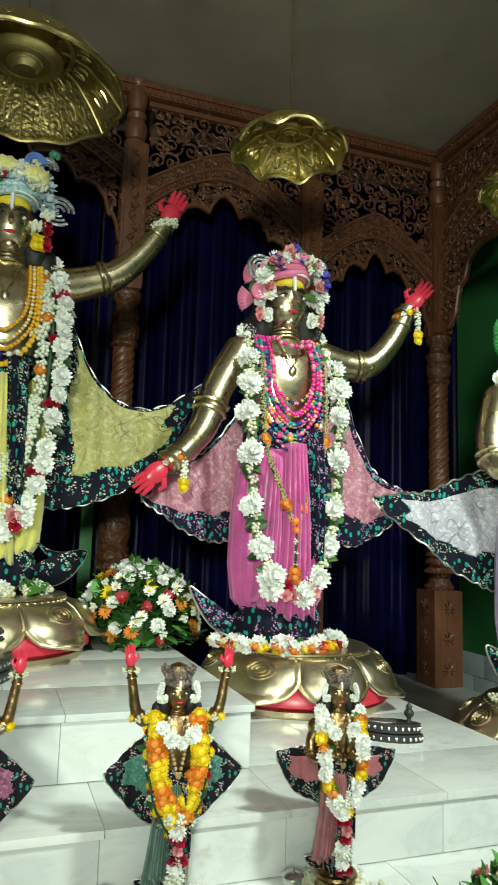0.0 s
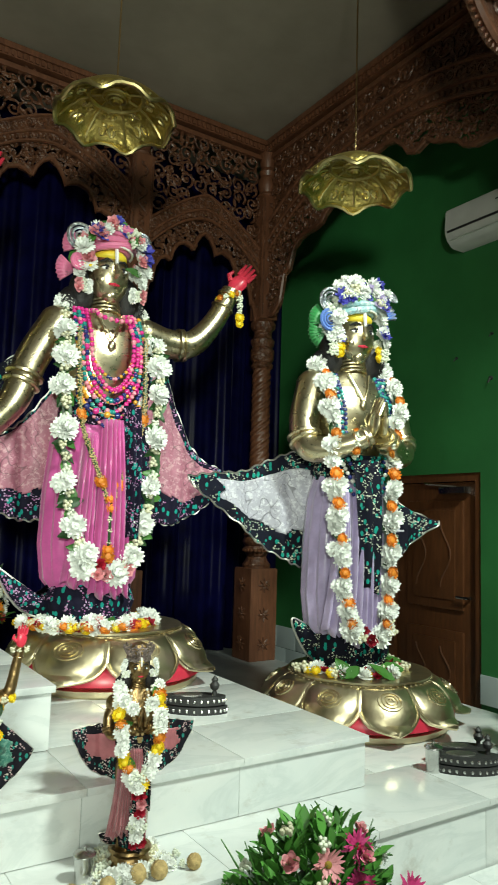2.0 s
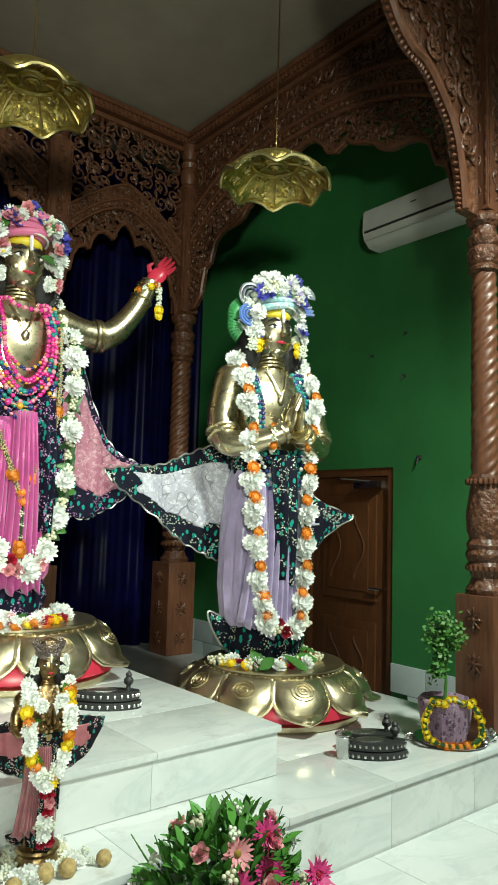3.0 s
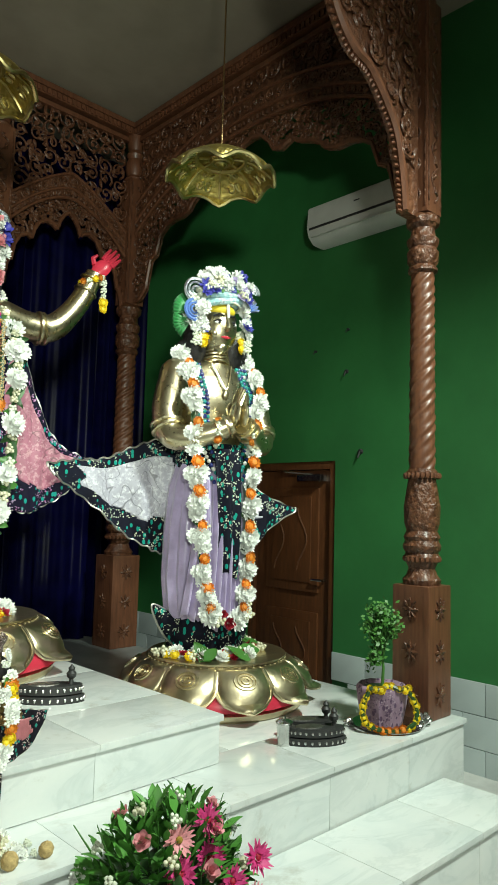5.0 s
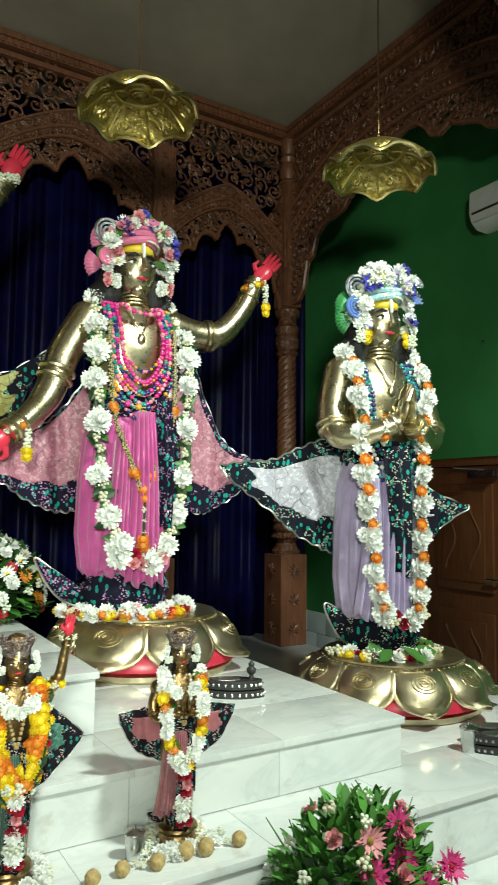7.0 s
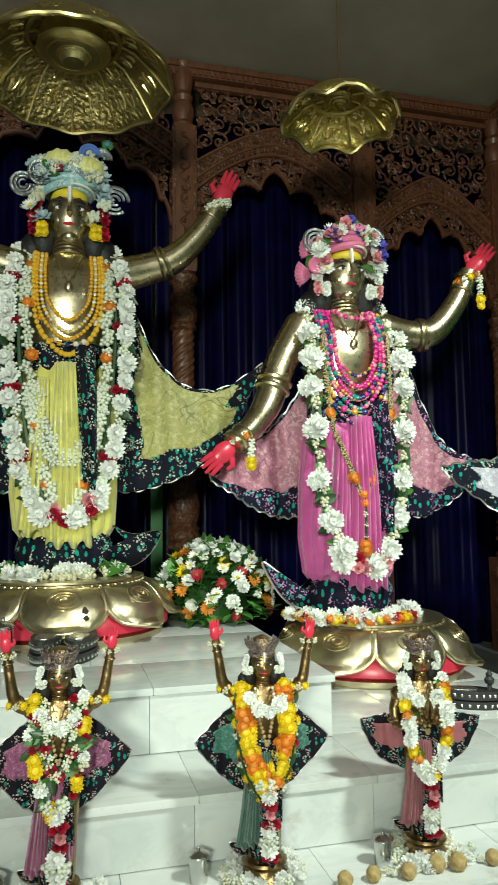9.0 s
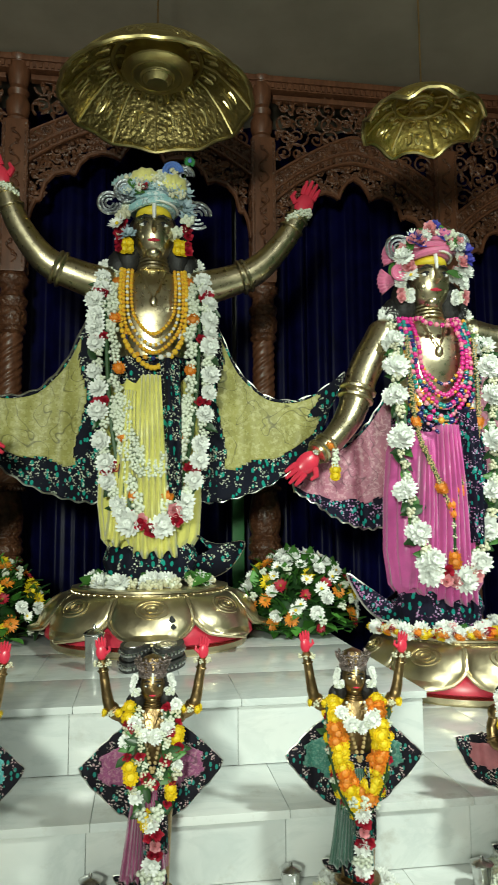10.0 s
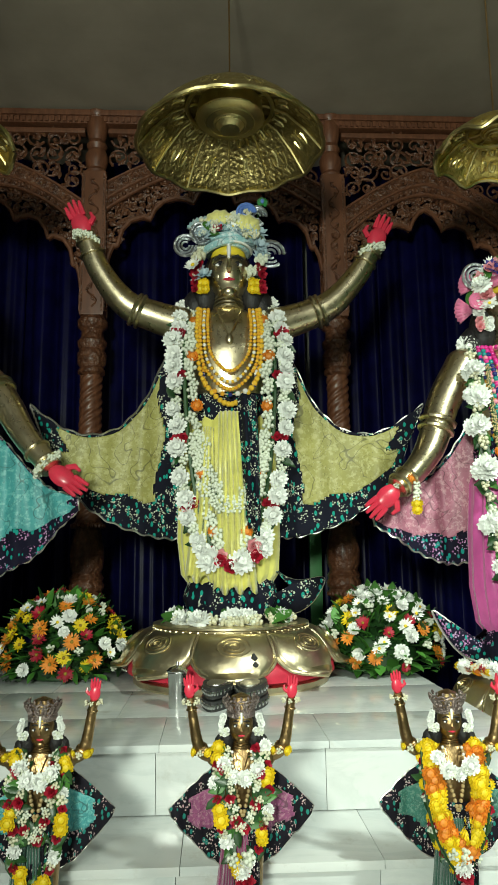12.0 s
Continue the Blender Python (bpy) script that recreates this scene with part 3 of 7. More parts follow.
XL = -3.0
TIERS = [("altar_step_1", XL, 3.72, 2.15, 2.6, FLOOR, Z0), ("altar_step_2", XL, 3.945, 2.578, 4.4, FLOOR, Z1),
         ("altar_step_3", XL, 2.515, 2.90, 4.75, Z1, Z2), ("altar_step_4", XL, 1.345, 3.29, 5.0, Z2, Z3)]
SLABS = []
for name, x0, x1, y0, y1, z0, z1 in TIERS:
    SLABS.append((tier(name, x0, x1, y0, y1, z0, z1), x0, x1, y0, y1, z0, z1))

# ---------------------------------------------------------------- wall fittings
def wall_door():
    d = tagged(new("door_1"), "brown panelled wooden door, closed, in the green wall", "door", kind="structure")
    d.matrix_basis = pose(4.6, DOOR_Y0, FLOOR)
    h, w = DOOR_TOP - FLOOR, DOOR_Y1 - DOOR_Y0
    bm = bmesh.new()
    box(bm, 0.012, 0, 0, 0.13, 0.06, h, 0.005)
    box(bm, 0.012, w - 0.06, 0, 0.13, w, h, 0.005)
    box(bm, 0.012, 0.06, h - 0.06, 0.13, w - 0.06, h, 0.005)
    part("door_frame", bm, DOORWOOD, d)
    leaf = part("door_leaf", box(bmesh.new(), 0.045, 0.065, 0.01, 0.085, w - 0.065, h - 0.065, 0.004), DOORWOOD, d)
    for z0, z1 in ((0.18, 0.80), (0.95, h - 0.2)):
        bm = bmesh.new()
        box(bm, 0.027, 0.18, z0, 0.047, w - 0.18, z1, 0.012)
        box(bm, 0.019, 0.25, z0 + 0.07, 0.029, w - 0.25, z1 - 0.07, 0.008)
        part("raised_panel", bm, DOORWOOD, leaf)
        bm = bmesh.new()
        for s in (-1, 1):
            pts = [(0.017, w / 2 + s * 0.12 + 0.05 * math.cos(k * 0.7), z0 + (z1 - z0) * (0.2 + 0.6 * k / 9)) for k in range(10)]
            tube(bm, pts, 0.006, 5)
        part("carved_motif", bm, DOORWOOD, leaf)
    part("latch", tube(bmesh.new(), [(0.05, 0.12, 1.05), (0.0, 0.12, 1.05), (0.0, 0.22, 1.05)], 0.010, 6), STEEL, leaf, "steel lever latch")
    bm = bmesh.new()
    box(bm, -0.03, 0.12, h - 0.15, 0.048, 0.36, h - 0.10, 0.006)
    tube(bm, [(-0.02, 0.2, h - 0.10), (-0.12, 0.4, h - 0.085), (0.03, 0.58, h - 0.05)], 0.008, 5)
    part("door_closer", bm, STEEL, d, "grey metal door closer")
    return d


wall_door()


def air_conditioner():
    p = thing("air_conditioner", "white split air conditioner mounted high on the green wall", "air conditioner", at=pose(4.6, 3.22, 3.735))
    L = 0.92
    prof = [(0, 0), (-0.13, 0.0), (-0.19, 0.05), (-0.21, 0.11), (-0.20, 0.27), (-0.17, 0.29), (0, 0.29)]
    bm = bmesh.new()
    a = [bm.verts.new((x, 0, z)) for x, z in prof]
    b = [bm.verts.new((x, L, z)) for x, z in prof]
    bm.faces.new(a)
    bm.faces.new(b[::-1])
    for i in range(len(a)):
        j = (i + 1) % len(a)
        bm.faces.new((a[i], b[i], b[j], a[j]))
    bmesh.ops.recalc_face_normals(bm, faces=bm.faces[:])
    bmesh.ops.bevel(bm, geom=bm.edges[:], offset=0.008, segments=2, affect="EDGES")
    part("casing", bm, PLASTIC, p)
    part("air_slot", box(bmesh.new(), -0.214, 0.05, 0.094, -0.19, L - 0.03, 0.108), DARK_PLASTIC, p, "dark outlet slot")
    part("louvre", box(bmesh.new(), -0.20, 0.06, 0.04, -0.175, L - 0.04, 0.05), PLASTIC, p)
    part("badge", box(bmesh.new(), -0.2085, 0.42, 0.20, -0.203, 0.47, 0.207), DARK_PLASTIC, p, "small dark badge bar")


air_conditioner()

for y, z, s in ((3.754, 2.13, 0.022), (3.891, 2.738, 0.016), (3.88, 3.059, 0.011), (4.197, 2.933, 0.011)):
    bm = bmesh.new()
    tube(bm, [(4.6, y, z), (4.58, y, z)], [s, s * 0.7], 7)
    tube(bm, [(4.585, y, z), (4.575, y + 0.01, z - 2.2 * s)], [s * 0.5, s * 0.3], 5)
    tagged(part("wall_plug", bm, DARK_PLASTIC), "small dark screw plug in the green wall", "wall plug", "plugs in the wall")


# ---------------------------------------------------------------- flowers
def petal_mat(name, colour, rnd=0.2, rough=0.55):
    m = simple(name, colour, rough, vary=0.12, scale=30, rnd=rnd)
    m.node_tree.nodes["Principled BSDF"].inputs["Subsurface Weight"].default_value = 0.0
    return m


P_WHITE = petal_mat("white_petal", (0.90, 0.92, 0.88), 0.08)
P_CREAM = petal_mat("cream_petal", (0.74, 0.72, 0.52), 0.2)
P_ORANGE = petal_mat("orange_petal", (0.80, 0.26, 0.02), 0.3)
P_YELLOW = petal_mat("yellow_petal", (0.84, 0.62, 0.012), 0.15)
P_RED = petal_mat("crimson_petal", (0.42, 0.008, 0.03), 0.3)
P_PINK = petal_mat("pink_petal", (0.72, 0.05, 0.24), 0.25)
P_ROSE = petal_mat("pale_pink_petal", (0.80, 0.33, 0.36), 0.2)
P_BLUE = petal_mat("blue_petal", (0.06, 0.06, 0.42), 0.3)
P_LILAC = petal_mat("lilac_petal", (0.45, 0.38, 0.62), 0.2)
LEAF = petal_mat("green_leaf", (0.060, 0.20, 0.030), 0.45, 0.45)
DKLEAF = petal_mat("dark_green_leaf", (0.022, 0.075, 0.018), 0.4, 0.4)
FERN = petal_mat("fresh_green_leaf", (0.10, 0.32, 0.05), 0.4, 0.5)
CENTRE = simple("flower_centre", (0.30, 0.20, 0.02), 0.8, vary=0.4, scale=80)


def petal(bm, az, elev, r0, ln, w, curl=0.3, mat=0):
    """One petal out of the flower's middle; az round the z axis, elev up from the plane."""
    ca, sa = math.cos(az), math.sin(az)
    rows = []
    for f, ww in ((0.0, 0.35), (0.55, 1.0), (1.0, 0.25)):
        e = elev + curl * f
        rr, zz = r0 + ln * f * math.cos(e), ln * f * math.sin(e)
        rows.append([bm.verts.new((rr * ca - s * w * ww * sa, rr * sa + s * w * ww * ca, zz)) for s in (-0.5, 0.5)])
    for a, b in zip(rows, rows[1:]):
        bm.faces.new((a[0], a[1], b[1], b[0])).material_index = mat


def bloom(name, tiers, mats, centre=None, seed=1):
    """A flower of radius about 1 that faces +z. tiers: petals, elevation in degrees, start radius, length, width."""
    rnd = random.Random(seed)
    bm = bmesh.new()
    for n, el, r0, ln, w in tiers:
        ph = rnd.uniform(0, 6)
        for k in range(n):
            petal(bm, ph + 2 * math.pi * k / n + rnd.uniform(-0.1, 0.1), radians(el + rnd.uniform(-9, 9)), r0, ln * rnd.uniform(0.85, 1.08), w, radians(rnd.uniform(-5, 25)))
    if centre:
        ball(bm, (0, 0, centre[1]), centre[0], centre[0], centre[0] * 0.6, 8, 5, mat=1)
    return mesh_of(name, bm, mats, False)


def marigold_mesh(name, mat, seed=3):
    rnd = random.Random(seed)
    bm = ball(bmesh.new(), (0, 0, 0.08), 0.62, 0.62, 0.46, 8, 5)
    for n, el, r0 in ((12, 5, 0.5), (11, 30, 0.45), (9, 52, 0.35), (6, 75, 0.12)):
        ph = rnd.uniform(0, 6)
        for k in range(n):
            petal(bm, ph + 6.283 * k / n, radians(el + rnd.uniform(-8, 8)), r0, 0.52, 0.42, 0.5)
    return mesh_of(name, bm, mat, False)


def bud_mesh(name, mat, n=7, seed=5):
    """A tight cluster of small waxy buds."""
    rnd = random.Random(seed)
    bm = bmesh.new()
    for k in range(n):
        a, r = 2.4 * k, 0.62 * math.sqrt((k + 0.3) / n)
        ball(bm, (r * math.cos(a), r * math.sin(a), rnd.uniform(0, 0.25)), 0.26, 0.26, 0.36, 6, 4)
        for j in range(3):
            petal(bm, a + j * 2.1, radians(35), r * 0.6, 0.42, 0.25, 0.4)
    return mesh_of(name, bm, mat)


def leaf_mesh(name, mat, w=0.5):
    bm = bmesh.new()
    rows = []
    for f, ww, h in ((0, 0.12, 0), (0.3, 0.9, 0.06), (0.6, 0.85, 0.05), (0.85, 0.4, -0.04), (1.0, 0.03, -0.12)):
        rows.append([bm.verts.new((f * 2 - 1, s * w * ww, h + (0.10 * abs(s)))) for s in (-1, 0, 1)])
    for a, b in zip(rows, rows[1:]):
        for i in range(2):
            bm.faces.new((a[i], b[i], b[i + 1], a[i + 1]))
    return mesh_of(name, bm, mat)


MUM = bloom("white_chrysanthemum", ((12, -40, 0.15, 0.62, 0.40), (14, -18, 0.15, 0.74, 0.40), (14, 4, 0.15, 0.78, 0.40), (13, 24, 0.12, 0.80, 0.38), (12, 42, 0.10, 0.78, 0.36), (10, 58, 0.08, 0.72, 0.34), (8, 74, 0.05, 0.66, 0.30)), [P_WHITE, P_WHITE], (0.30, 0.34))
DAISY = bloom("white_daisy", ((14, 8, 0.15, 0.85, 0.30), (12, 25, 0.12, 0.7, 0.26)), [P_WHITE, P_YELLOW], (0.2, 0.12), 2)
ROSE = bloom("red_rose", ((6, 20, 0.05, 0.9, 0.85), (6, 45, 0.05, 0.8, 0.75), (5, 68, 0.04, 0.7, 0.55)), [P_RED], None, 4)
PINKROSE = bloom("pink_rose", ((6, 20, 0.05, 0.9, 0.85), (6, 45, 0.05, 0.8, 0.75), (5, 68, 0.04, 0.7, 0.55)), [P_ROSE], None, 4)
GERB_P = bloom("pink_gerbera", ((20, 4, 0.2, 0.82, 0.22), (18, 16, 0.18, 0.62, 0.19), (12, 45, 0.12, 0.28, 0.12)), [P_PINK, P_RED], (0.2, 0.06), 6)
GERB_R = bloom("pale_pink_gerbera", ((20, 4, 0.2, 0.82, 0.22), (18, 16, 0.18, 0.62, 0.19)), [P_ROSE, CENTRE], (0.22, 0.06), 7)
GERB_O = bloom("orange_gerbera", ((18, 4, 0.2, 0.82, 0.24), (16, 18, 0.18, 0.62, 0.2)), [P_ORANGE, CENTRE], (0.2, 0.06), 8)
GERB_Y = bloom("yellow_gerbera", ((18, 4, 0.2, 0.82, 0.24), (16, 18, 0.18, 0.62, 0.2)), [P_YELLOW, CENTRE], (0.22, 0.06), 9)
GERB_D = bloom("crimson_gerbera", ((18, 4, 0.2, 0.82, 0.24), (16, 18, 0.18, 0.62, 0.2)), [P_RED, CENTRE], (0.2, 0.06), 10)
BLUEFL = bloom("blue_silk_flower", ((8, 12, 0.05, 0.95, 0.6), (7, 40, 0.05, 0.7, 0.5)), [P_BLUE], None, 11)
SILVERFL = bloom("silver_blue_rosette", ((9, 12, 0.05, 0.95, 0.5), (8, 40, 0.05, 0.7, 0.4)), [petal_mat("silver_blue_ribbon", (0.42, 0.55, 0.62), 0.3)], None, 13)
LILACFL = bloom("lilac_silk_flower", ((8, 12, 0.05, 0.95, 0.6), (7, 40, 0.05, 0.7, 0.5)), [P_LILAC], None, 12)
MARI_O, MARI_Y = marigold_mesh("orange_marigold", P_ORANGE), marigold_mesh("yellow_marigold", P_YELLOW)
TUBE, CREAMBUD = bud_mesh("tuberose_bud", petal_mat("tuberose_petal", (0.74, 0.78, 0.64), 0.15)), bud_mesh("cream_bud", P_CREAM, 6)
SANDBUD = bud_mesh("sandal_bud", petal_mat("sandal_chips", (0.52, 0.38, 0.17), 0.2), 5)
LEAF_M, DKLEAF_M, FERN_M = leaf_mesh("leaf", LEAF), leaf_mesh("dark_leaf", DKLEAF, 0.42), leaf_mesh("spray_leaf", FERN, 0.55)
FR = random.Random(77)


def put_flower(me, parent, pos, face, size, jitter=0.25, name=None):
    f = Vector(face) + Vector((FR.uniform(-1, 1), FR.uniform(-1, 1), FR.uniform(-1, 1))) * jitter
    q = f.normalized().to_track_quat("Z", "Y") @ Euler((0, 0, FR.uniform(0, 6.28))).to_quaternion()
    ob = new(name or me.name.split(".")[0], me)
    ob.parent = parent
    s = size * FR.uniform(0.95, 1.25)
    ob.matrix_basis = Matrix.LocRotScale(pos, q, (s, s, s))
    return ob


# ---------------------------------------------------------------- brass figures
def loft(bm, rows, seg=28, mat=0, wave=None, cap=True):
    """Stacked ellipses: (cx, cy, z, rx, ry)."""
    rings = []
    for k, (cx, cy, z, rx, ry) in enumerate(rows):
        ring = []
        for i in range(seg):
            a = 2 * math.pi * i / seg
            q = wave(a, k / (len(rows) - 1)) if wave else 1.0
            ring.append(bm.verts.new((cx + q * rx * math.cos(a), cy + q * ry * math.sin(a), z)))
        rings.append(ring)
    for a, b in zip(rings, rings[1:]):
        for i in range(seg):
            bm.faces.new((a[i], a[(i + 1) % seg], b[(i + 1) % seg], b[i])).material_index = mat
    if cap:
        bm.faces.new(rings[0][::-1]).material_index = mat
        bm.faces.new(rings[-1]).material_index = mat
    return bm


def smooth_rows(rows, n):
    a = np.array(rows, float)
    t = np.linspace(0, len(a) - 1, n)
    return [tuple(np.interp(t0, range(len(a)), a[:, c]) for c in range(a.shape[1])) for t0 in t]


def ring(bm, centre, axis, r, thick, mat=0):
    z = Vector(axis).normalized()
    x = z.orthogonal().normalized()
    y = z.cross(x)
    pts = [Vector(centre) + r * (math.cos(k * math.pi / 8) * x + math.sin(k * math.pi / 8) * y) for k in range(17)]
    tube(bm, pts, thick, 6, mat, cap=False)


def palm(bm, wrist, way, side, size=1.0, facing=(0, -1, 0), mat=1, spread=0.09):
    """A flat open palm beyond the wrist; side: the way the thumb points."""
    w, n = Vector(way).normalized(), Vector(facing).normalized()
    n = (n - w * n.dot(w)).normalized()
    s = n.cross(w)
    if s.dot(Vector(side)) < 0:
        s = -s
    wr = Vector(wrist)
    rot = Matrix((s, -n, w)).transposed()
    ball(bm, wr + w * 0.065 * size, 0.052 * size, 0.024 * size, 0.075 * size, 10, 8, mat, rot)
    for k, (off, ln) in enumerate(((0.036, 0.085), (0.013, 0.10), (-0.011, 0.095), (-0.034, 0.075))):
        d = (w + s * spread * (1.5 - k) * 0.7 + n * 0.12).normalized()
        b = wr + w * 0.115 * size + s * off * size
        tube(bm, [b, b + d * ln * 0.5 * size, b + d * ln * size], [0.015 * size, 0.014 * size, 0.008 * size], 7, mat)
    b = wr + w * 0.05 * size + s * 0.045 * size
    d = (w * 0.6 + s * 0.8).normalized()
    tube(bm, [b, b + d * 0.045 * size, b + (d * 0.5 + w * 0.5) * 0.08 * size], [0.018 * size, 0.016 * size, 0.008 * size], 7, mat)


def figure(name, label, arms, at, group="", folded=False, scale=1.0, arm=1.0):
    """A smooth brass figure, feet at the origin, facing -y. arms: (points, palm way, thumb side, palm facing)."""
    bm = bmesh.new()
    rows = [(0, 0, 0, 0.17, 0.13), (0, 0, 0.5, 0.19, 0.14), (0, 0, 0.85, 0.21, 0.15), (0, 0, 1.05, 0.175, 0.125), (0, -0.005, 1.22, 0.185, 0.13), (0, -0.012, 1.40, 0.235, 0.145),
            (0, -0.005, 1.52, 0.25, 0.125), (0, 0.0, 1.58, 0.20, 0.10), (0, 0, 1.62, 0.10, 0.085), (0, -0.005, 1.66, 0.068, 0.07), (0, -0.01, 1.76, 0.062, 0.066)]
    rows = [(cx, cy, z if z < 1.05 else 1.05 + (z - 1.05) * 1.13, rx, ry) for cx, cy, z, rx, ry in rows]
    loft(bm, smooth_rows(rows, 44), 28)
    for k, z in enumerate((1.690, 1.712, 1.735, 1.757, 1.777)):
        ring(bm, (0, -0.012, z), (0, 0.2, 1), 0.088 - 0.004 * k, 0.009)
    # head, brow, nose, hair
    ball(bm, (0, -0.03, 1.905), 0.119, 0.127, 0.163, 24, 18)
    ball(bm, (0, -0.072, 1.785), 0.052, 0.058, 0.045, 14, 8)
    tube(bm, [(0, -0.150, 1.955), (0, -0.166, 1.92), (0, -0.178, 1.887), (0, -0.155, 1.874)], [0.008, 0.011, 0.016, 0.010], 8)
    tube(bm, [(-0.032, -0.140, 1.836), (0, -0.152, 1.834), (0.032, -0.140, 1.836)], [0.004, 0.011, 0.004], 6, 1)
    for s in (-1, 1):
        tube(bm, [(s * 0.022, -0.146, 1.930), (s * 0.050, -0.140, 1.934), (s * 0.082, -0.116, 1.928)], [0.004, 0.010, 0.003], 6, 2)
        tube(bm, [(s * 0.018, -0.150, 1.962), (s * 0.05, -0.146, 1.972), (s * 0.082, -0.122, 1.958)], [0.004, 0.008, 0.004], 6, 2)
        ball(bm, (s * 0.050, -0.100, 1.868), 0.042, 0.038, 0.045, 12, 8)
    ball(bm, (0, -0.043, 2.005), 0.100, 0.112, 0.050, 18, 10, 3)
    tube(bm, [(0, -0.150, 2.045), (0, -0.160, 2.0), (0, -0.165, 1.95)], [0.010, 0.012, 0.008], 6, 4)
    ball(bm, (0, 0.045, 1.91), 0.150, 0.125, 0.185, 16, 12, 2)
    for s in (-1, 1):
        ball(bm, (s * 0.135, 0.0, 1.80), 0.075, 0.075, 0.13, 12, 8, 2)
        ball(bm, (s * 0.185, 0.01, 1.74), 0.075, 0.06, 0.09, 10, 6, 2)
        ball(bm, (s * 0.050, -0.137, 1.921), 0.026, 0.010, 0.010, 10, 6, 4)
        ball(bm, (s * 0.050, -0.145, 1.921), 0.009, 0.005, 0.009, 8, 6, 2)
    for pts, way, side, facing in arms:
        curve = spline(pts, 22)
        n = len(curve) - 1
        rad = [arm * (0.098 - 0.024 * min(1, k / n * 1.6) - 0.018 * max(0, k / n - 0.55) / 0.45) for k in range(n + 1)]
        tube(bm, curve, rad, 16)
        ball(bm, curve[0], 0.10, 0.095, 0.10, 14, 10)
        for k in (8, 9):
            ring(bm, curve[k], curve[k + 1] - curve[k - 1], rad[k] + 0.006, 0.013)
        ring(bm, curve[n - 1], curve[n] - curve[n - 2], rad[n - 1] + 0.006, 0.009)
        ring(bm, curve[n - 3], curve[n - 2] - curve[n - 4], rad[n - 3] + 0.005, 0.008)
        palm(bm, curve[-1], way, side, 1.0, facing, 0 if folded else 1)
    # pendant on the chest
    ball(bm, (0, -0.160, 1.49), 0.022, 0.012, 0.03, 8, 6)
    tube(bm, [(-0.07, -0.10, 1.68), (-0.03, -0.15, 1.57), (0, -0.160, 1.51), (0.03, -0.15, 1.57), (0.07, -0.10, 1.68)], 0.005, 5)
    if scale != 1.0:
        bmesh.ops.scale(bm, vec=(scale,) * 3, verts=bm.verts)
    ob = part(name, bm, [BRASS if scale == 1.0 else SMALL_BRASS, RED_PAINT, BLACK_HAIR, YELLOW_PAINT, WHITE_PAINT])
    ob.matrix_basis = at
    return tagged(ob, label, "statue", group)


SMALL_BRASS = metal_mat("aged_brass", (0.42, 0.28, 0.13), 0.34, 0.2, 60.0)

EMB_TEAL = embroidery_mat("black_cloth_teal_sprigs", (0.006, 0.007, 0.016), (0.01, 0.30, 0.24), (0.62, 0.62, 0.50), (0.40, 0.44, 0.34))
EMB_LILAC = embroidery_mat("black_cloth_lilac_sprigs", (0.007, 0.006, 0.020), (0.01, 0.28, 0.24), (0.50, 0.34, 0.52), (0.42, 0.16, 0.36))
EMB_SMALL = embroidery_mat("black_cloth_fine_sprigs", (0.008, 0.007, 0.012), (0.02, 0.20, 0.17), (0.52, 0.34, 0.36), (0.5, 0.45, 0.40), 20.0)
LACE_YELLOW = cloth_mat("olive_yellow_net", (0.36, 0.34, 0.10), 0.5, 0.2, 160, 0.2, (0.52, 0.50, 0.22))
LACE_PINK = cloth_mat("pink_net", (0.42, 0.15, 0.22), 0.5, 0.2, 160, 0.2, (0.62, 0.36, 0.40))
LACE_WHITE = cloth_mat("silver_white_net", (0.42, 0.41, 0.48), 0.5, 0.2, 160, 0.2, (0.68, 0.68, 0.72))
LACE_TEAL = cloth_mat("teal_net", (0.06, 0.32, 0.33), 0.5, 0.2, 160, 0.2, (0.20, 0.52, 0.50))
LACE_PLUM = cloth_mat("plum_net", (0.26, 0.06, 0.16), 0.5, 0.2, 160, 0.2, (0.42, 0.22, 0.28))
LACE_GREEN = cloth_mat("green_net", (0.03, 0.16, 0.12), 0.5, 0.2, 160, 0.2, (0.16, 0.30, 0.24))
SILK_YELLOW = cloth_mat("yellow_silk", (0.74, 0.70, 0.17), 0.32, 0.5)
SILK_PINK = cloth_mat("magenta_silk", (0.58, 0.09, 0.33), 0.28, 0.5)
SILK_LILAC = cloth_mat("lilac_silk", (0.42, 0.34, 0.55), 0.28, 0.5)
SILK_PLUM = cloth_mat("plum_silk", (0.30, 0.03, 0.14), 0.3, 0.5)
SILK_GREEN = cloth_mat("dark_green_silk", (0.02, 0.11, 0.07), 0.3, 0.5)
PIPING = metal_mat("silver_thread", (0.75, 0.73, 0.68), 0.4)


def at_curve(c, f):
    s = f * (len(c) - 1)
    i = min(int(s), len(c) - 2)
    return c[i].lerp(c[i + 1], s - i)


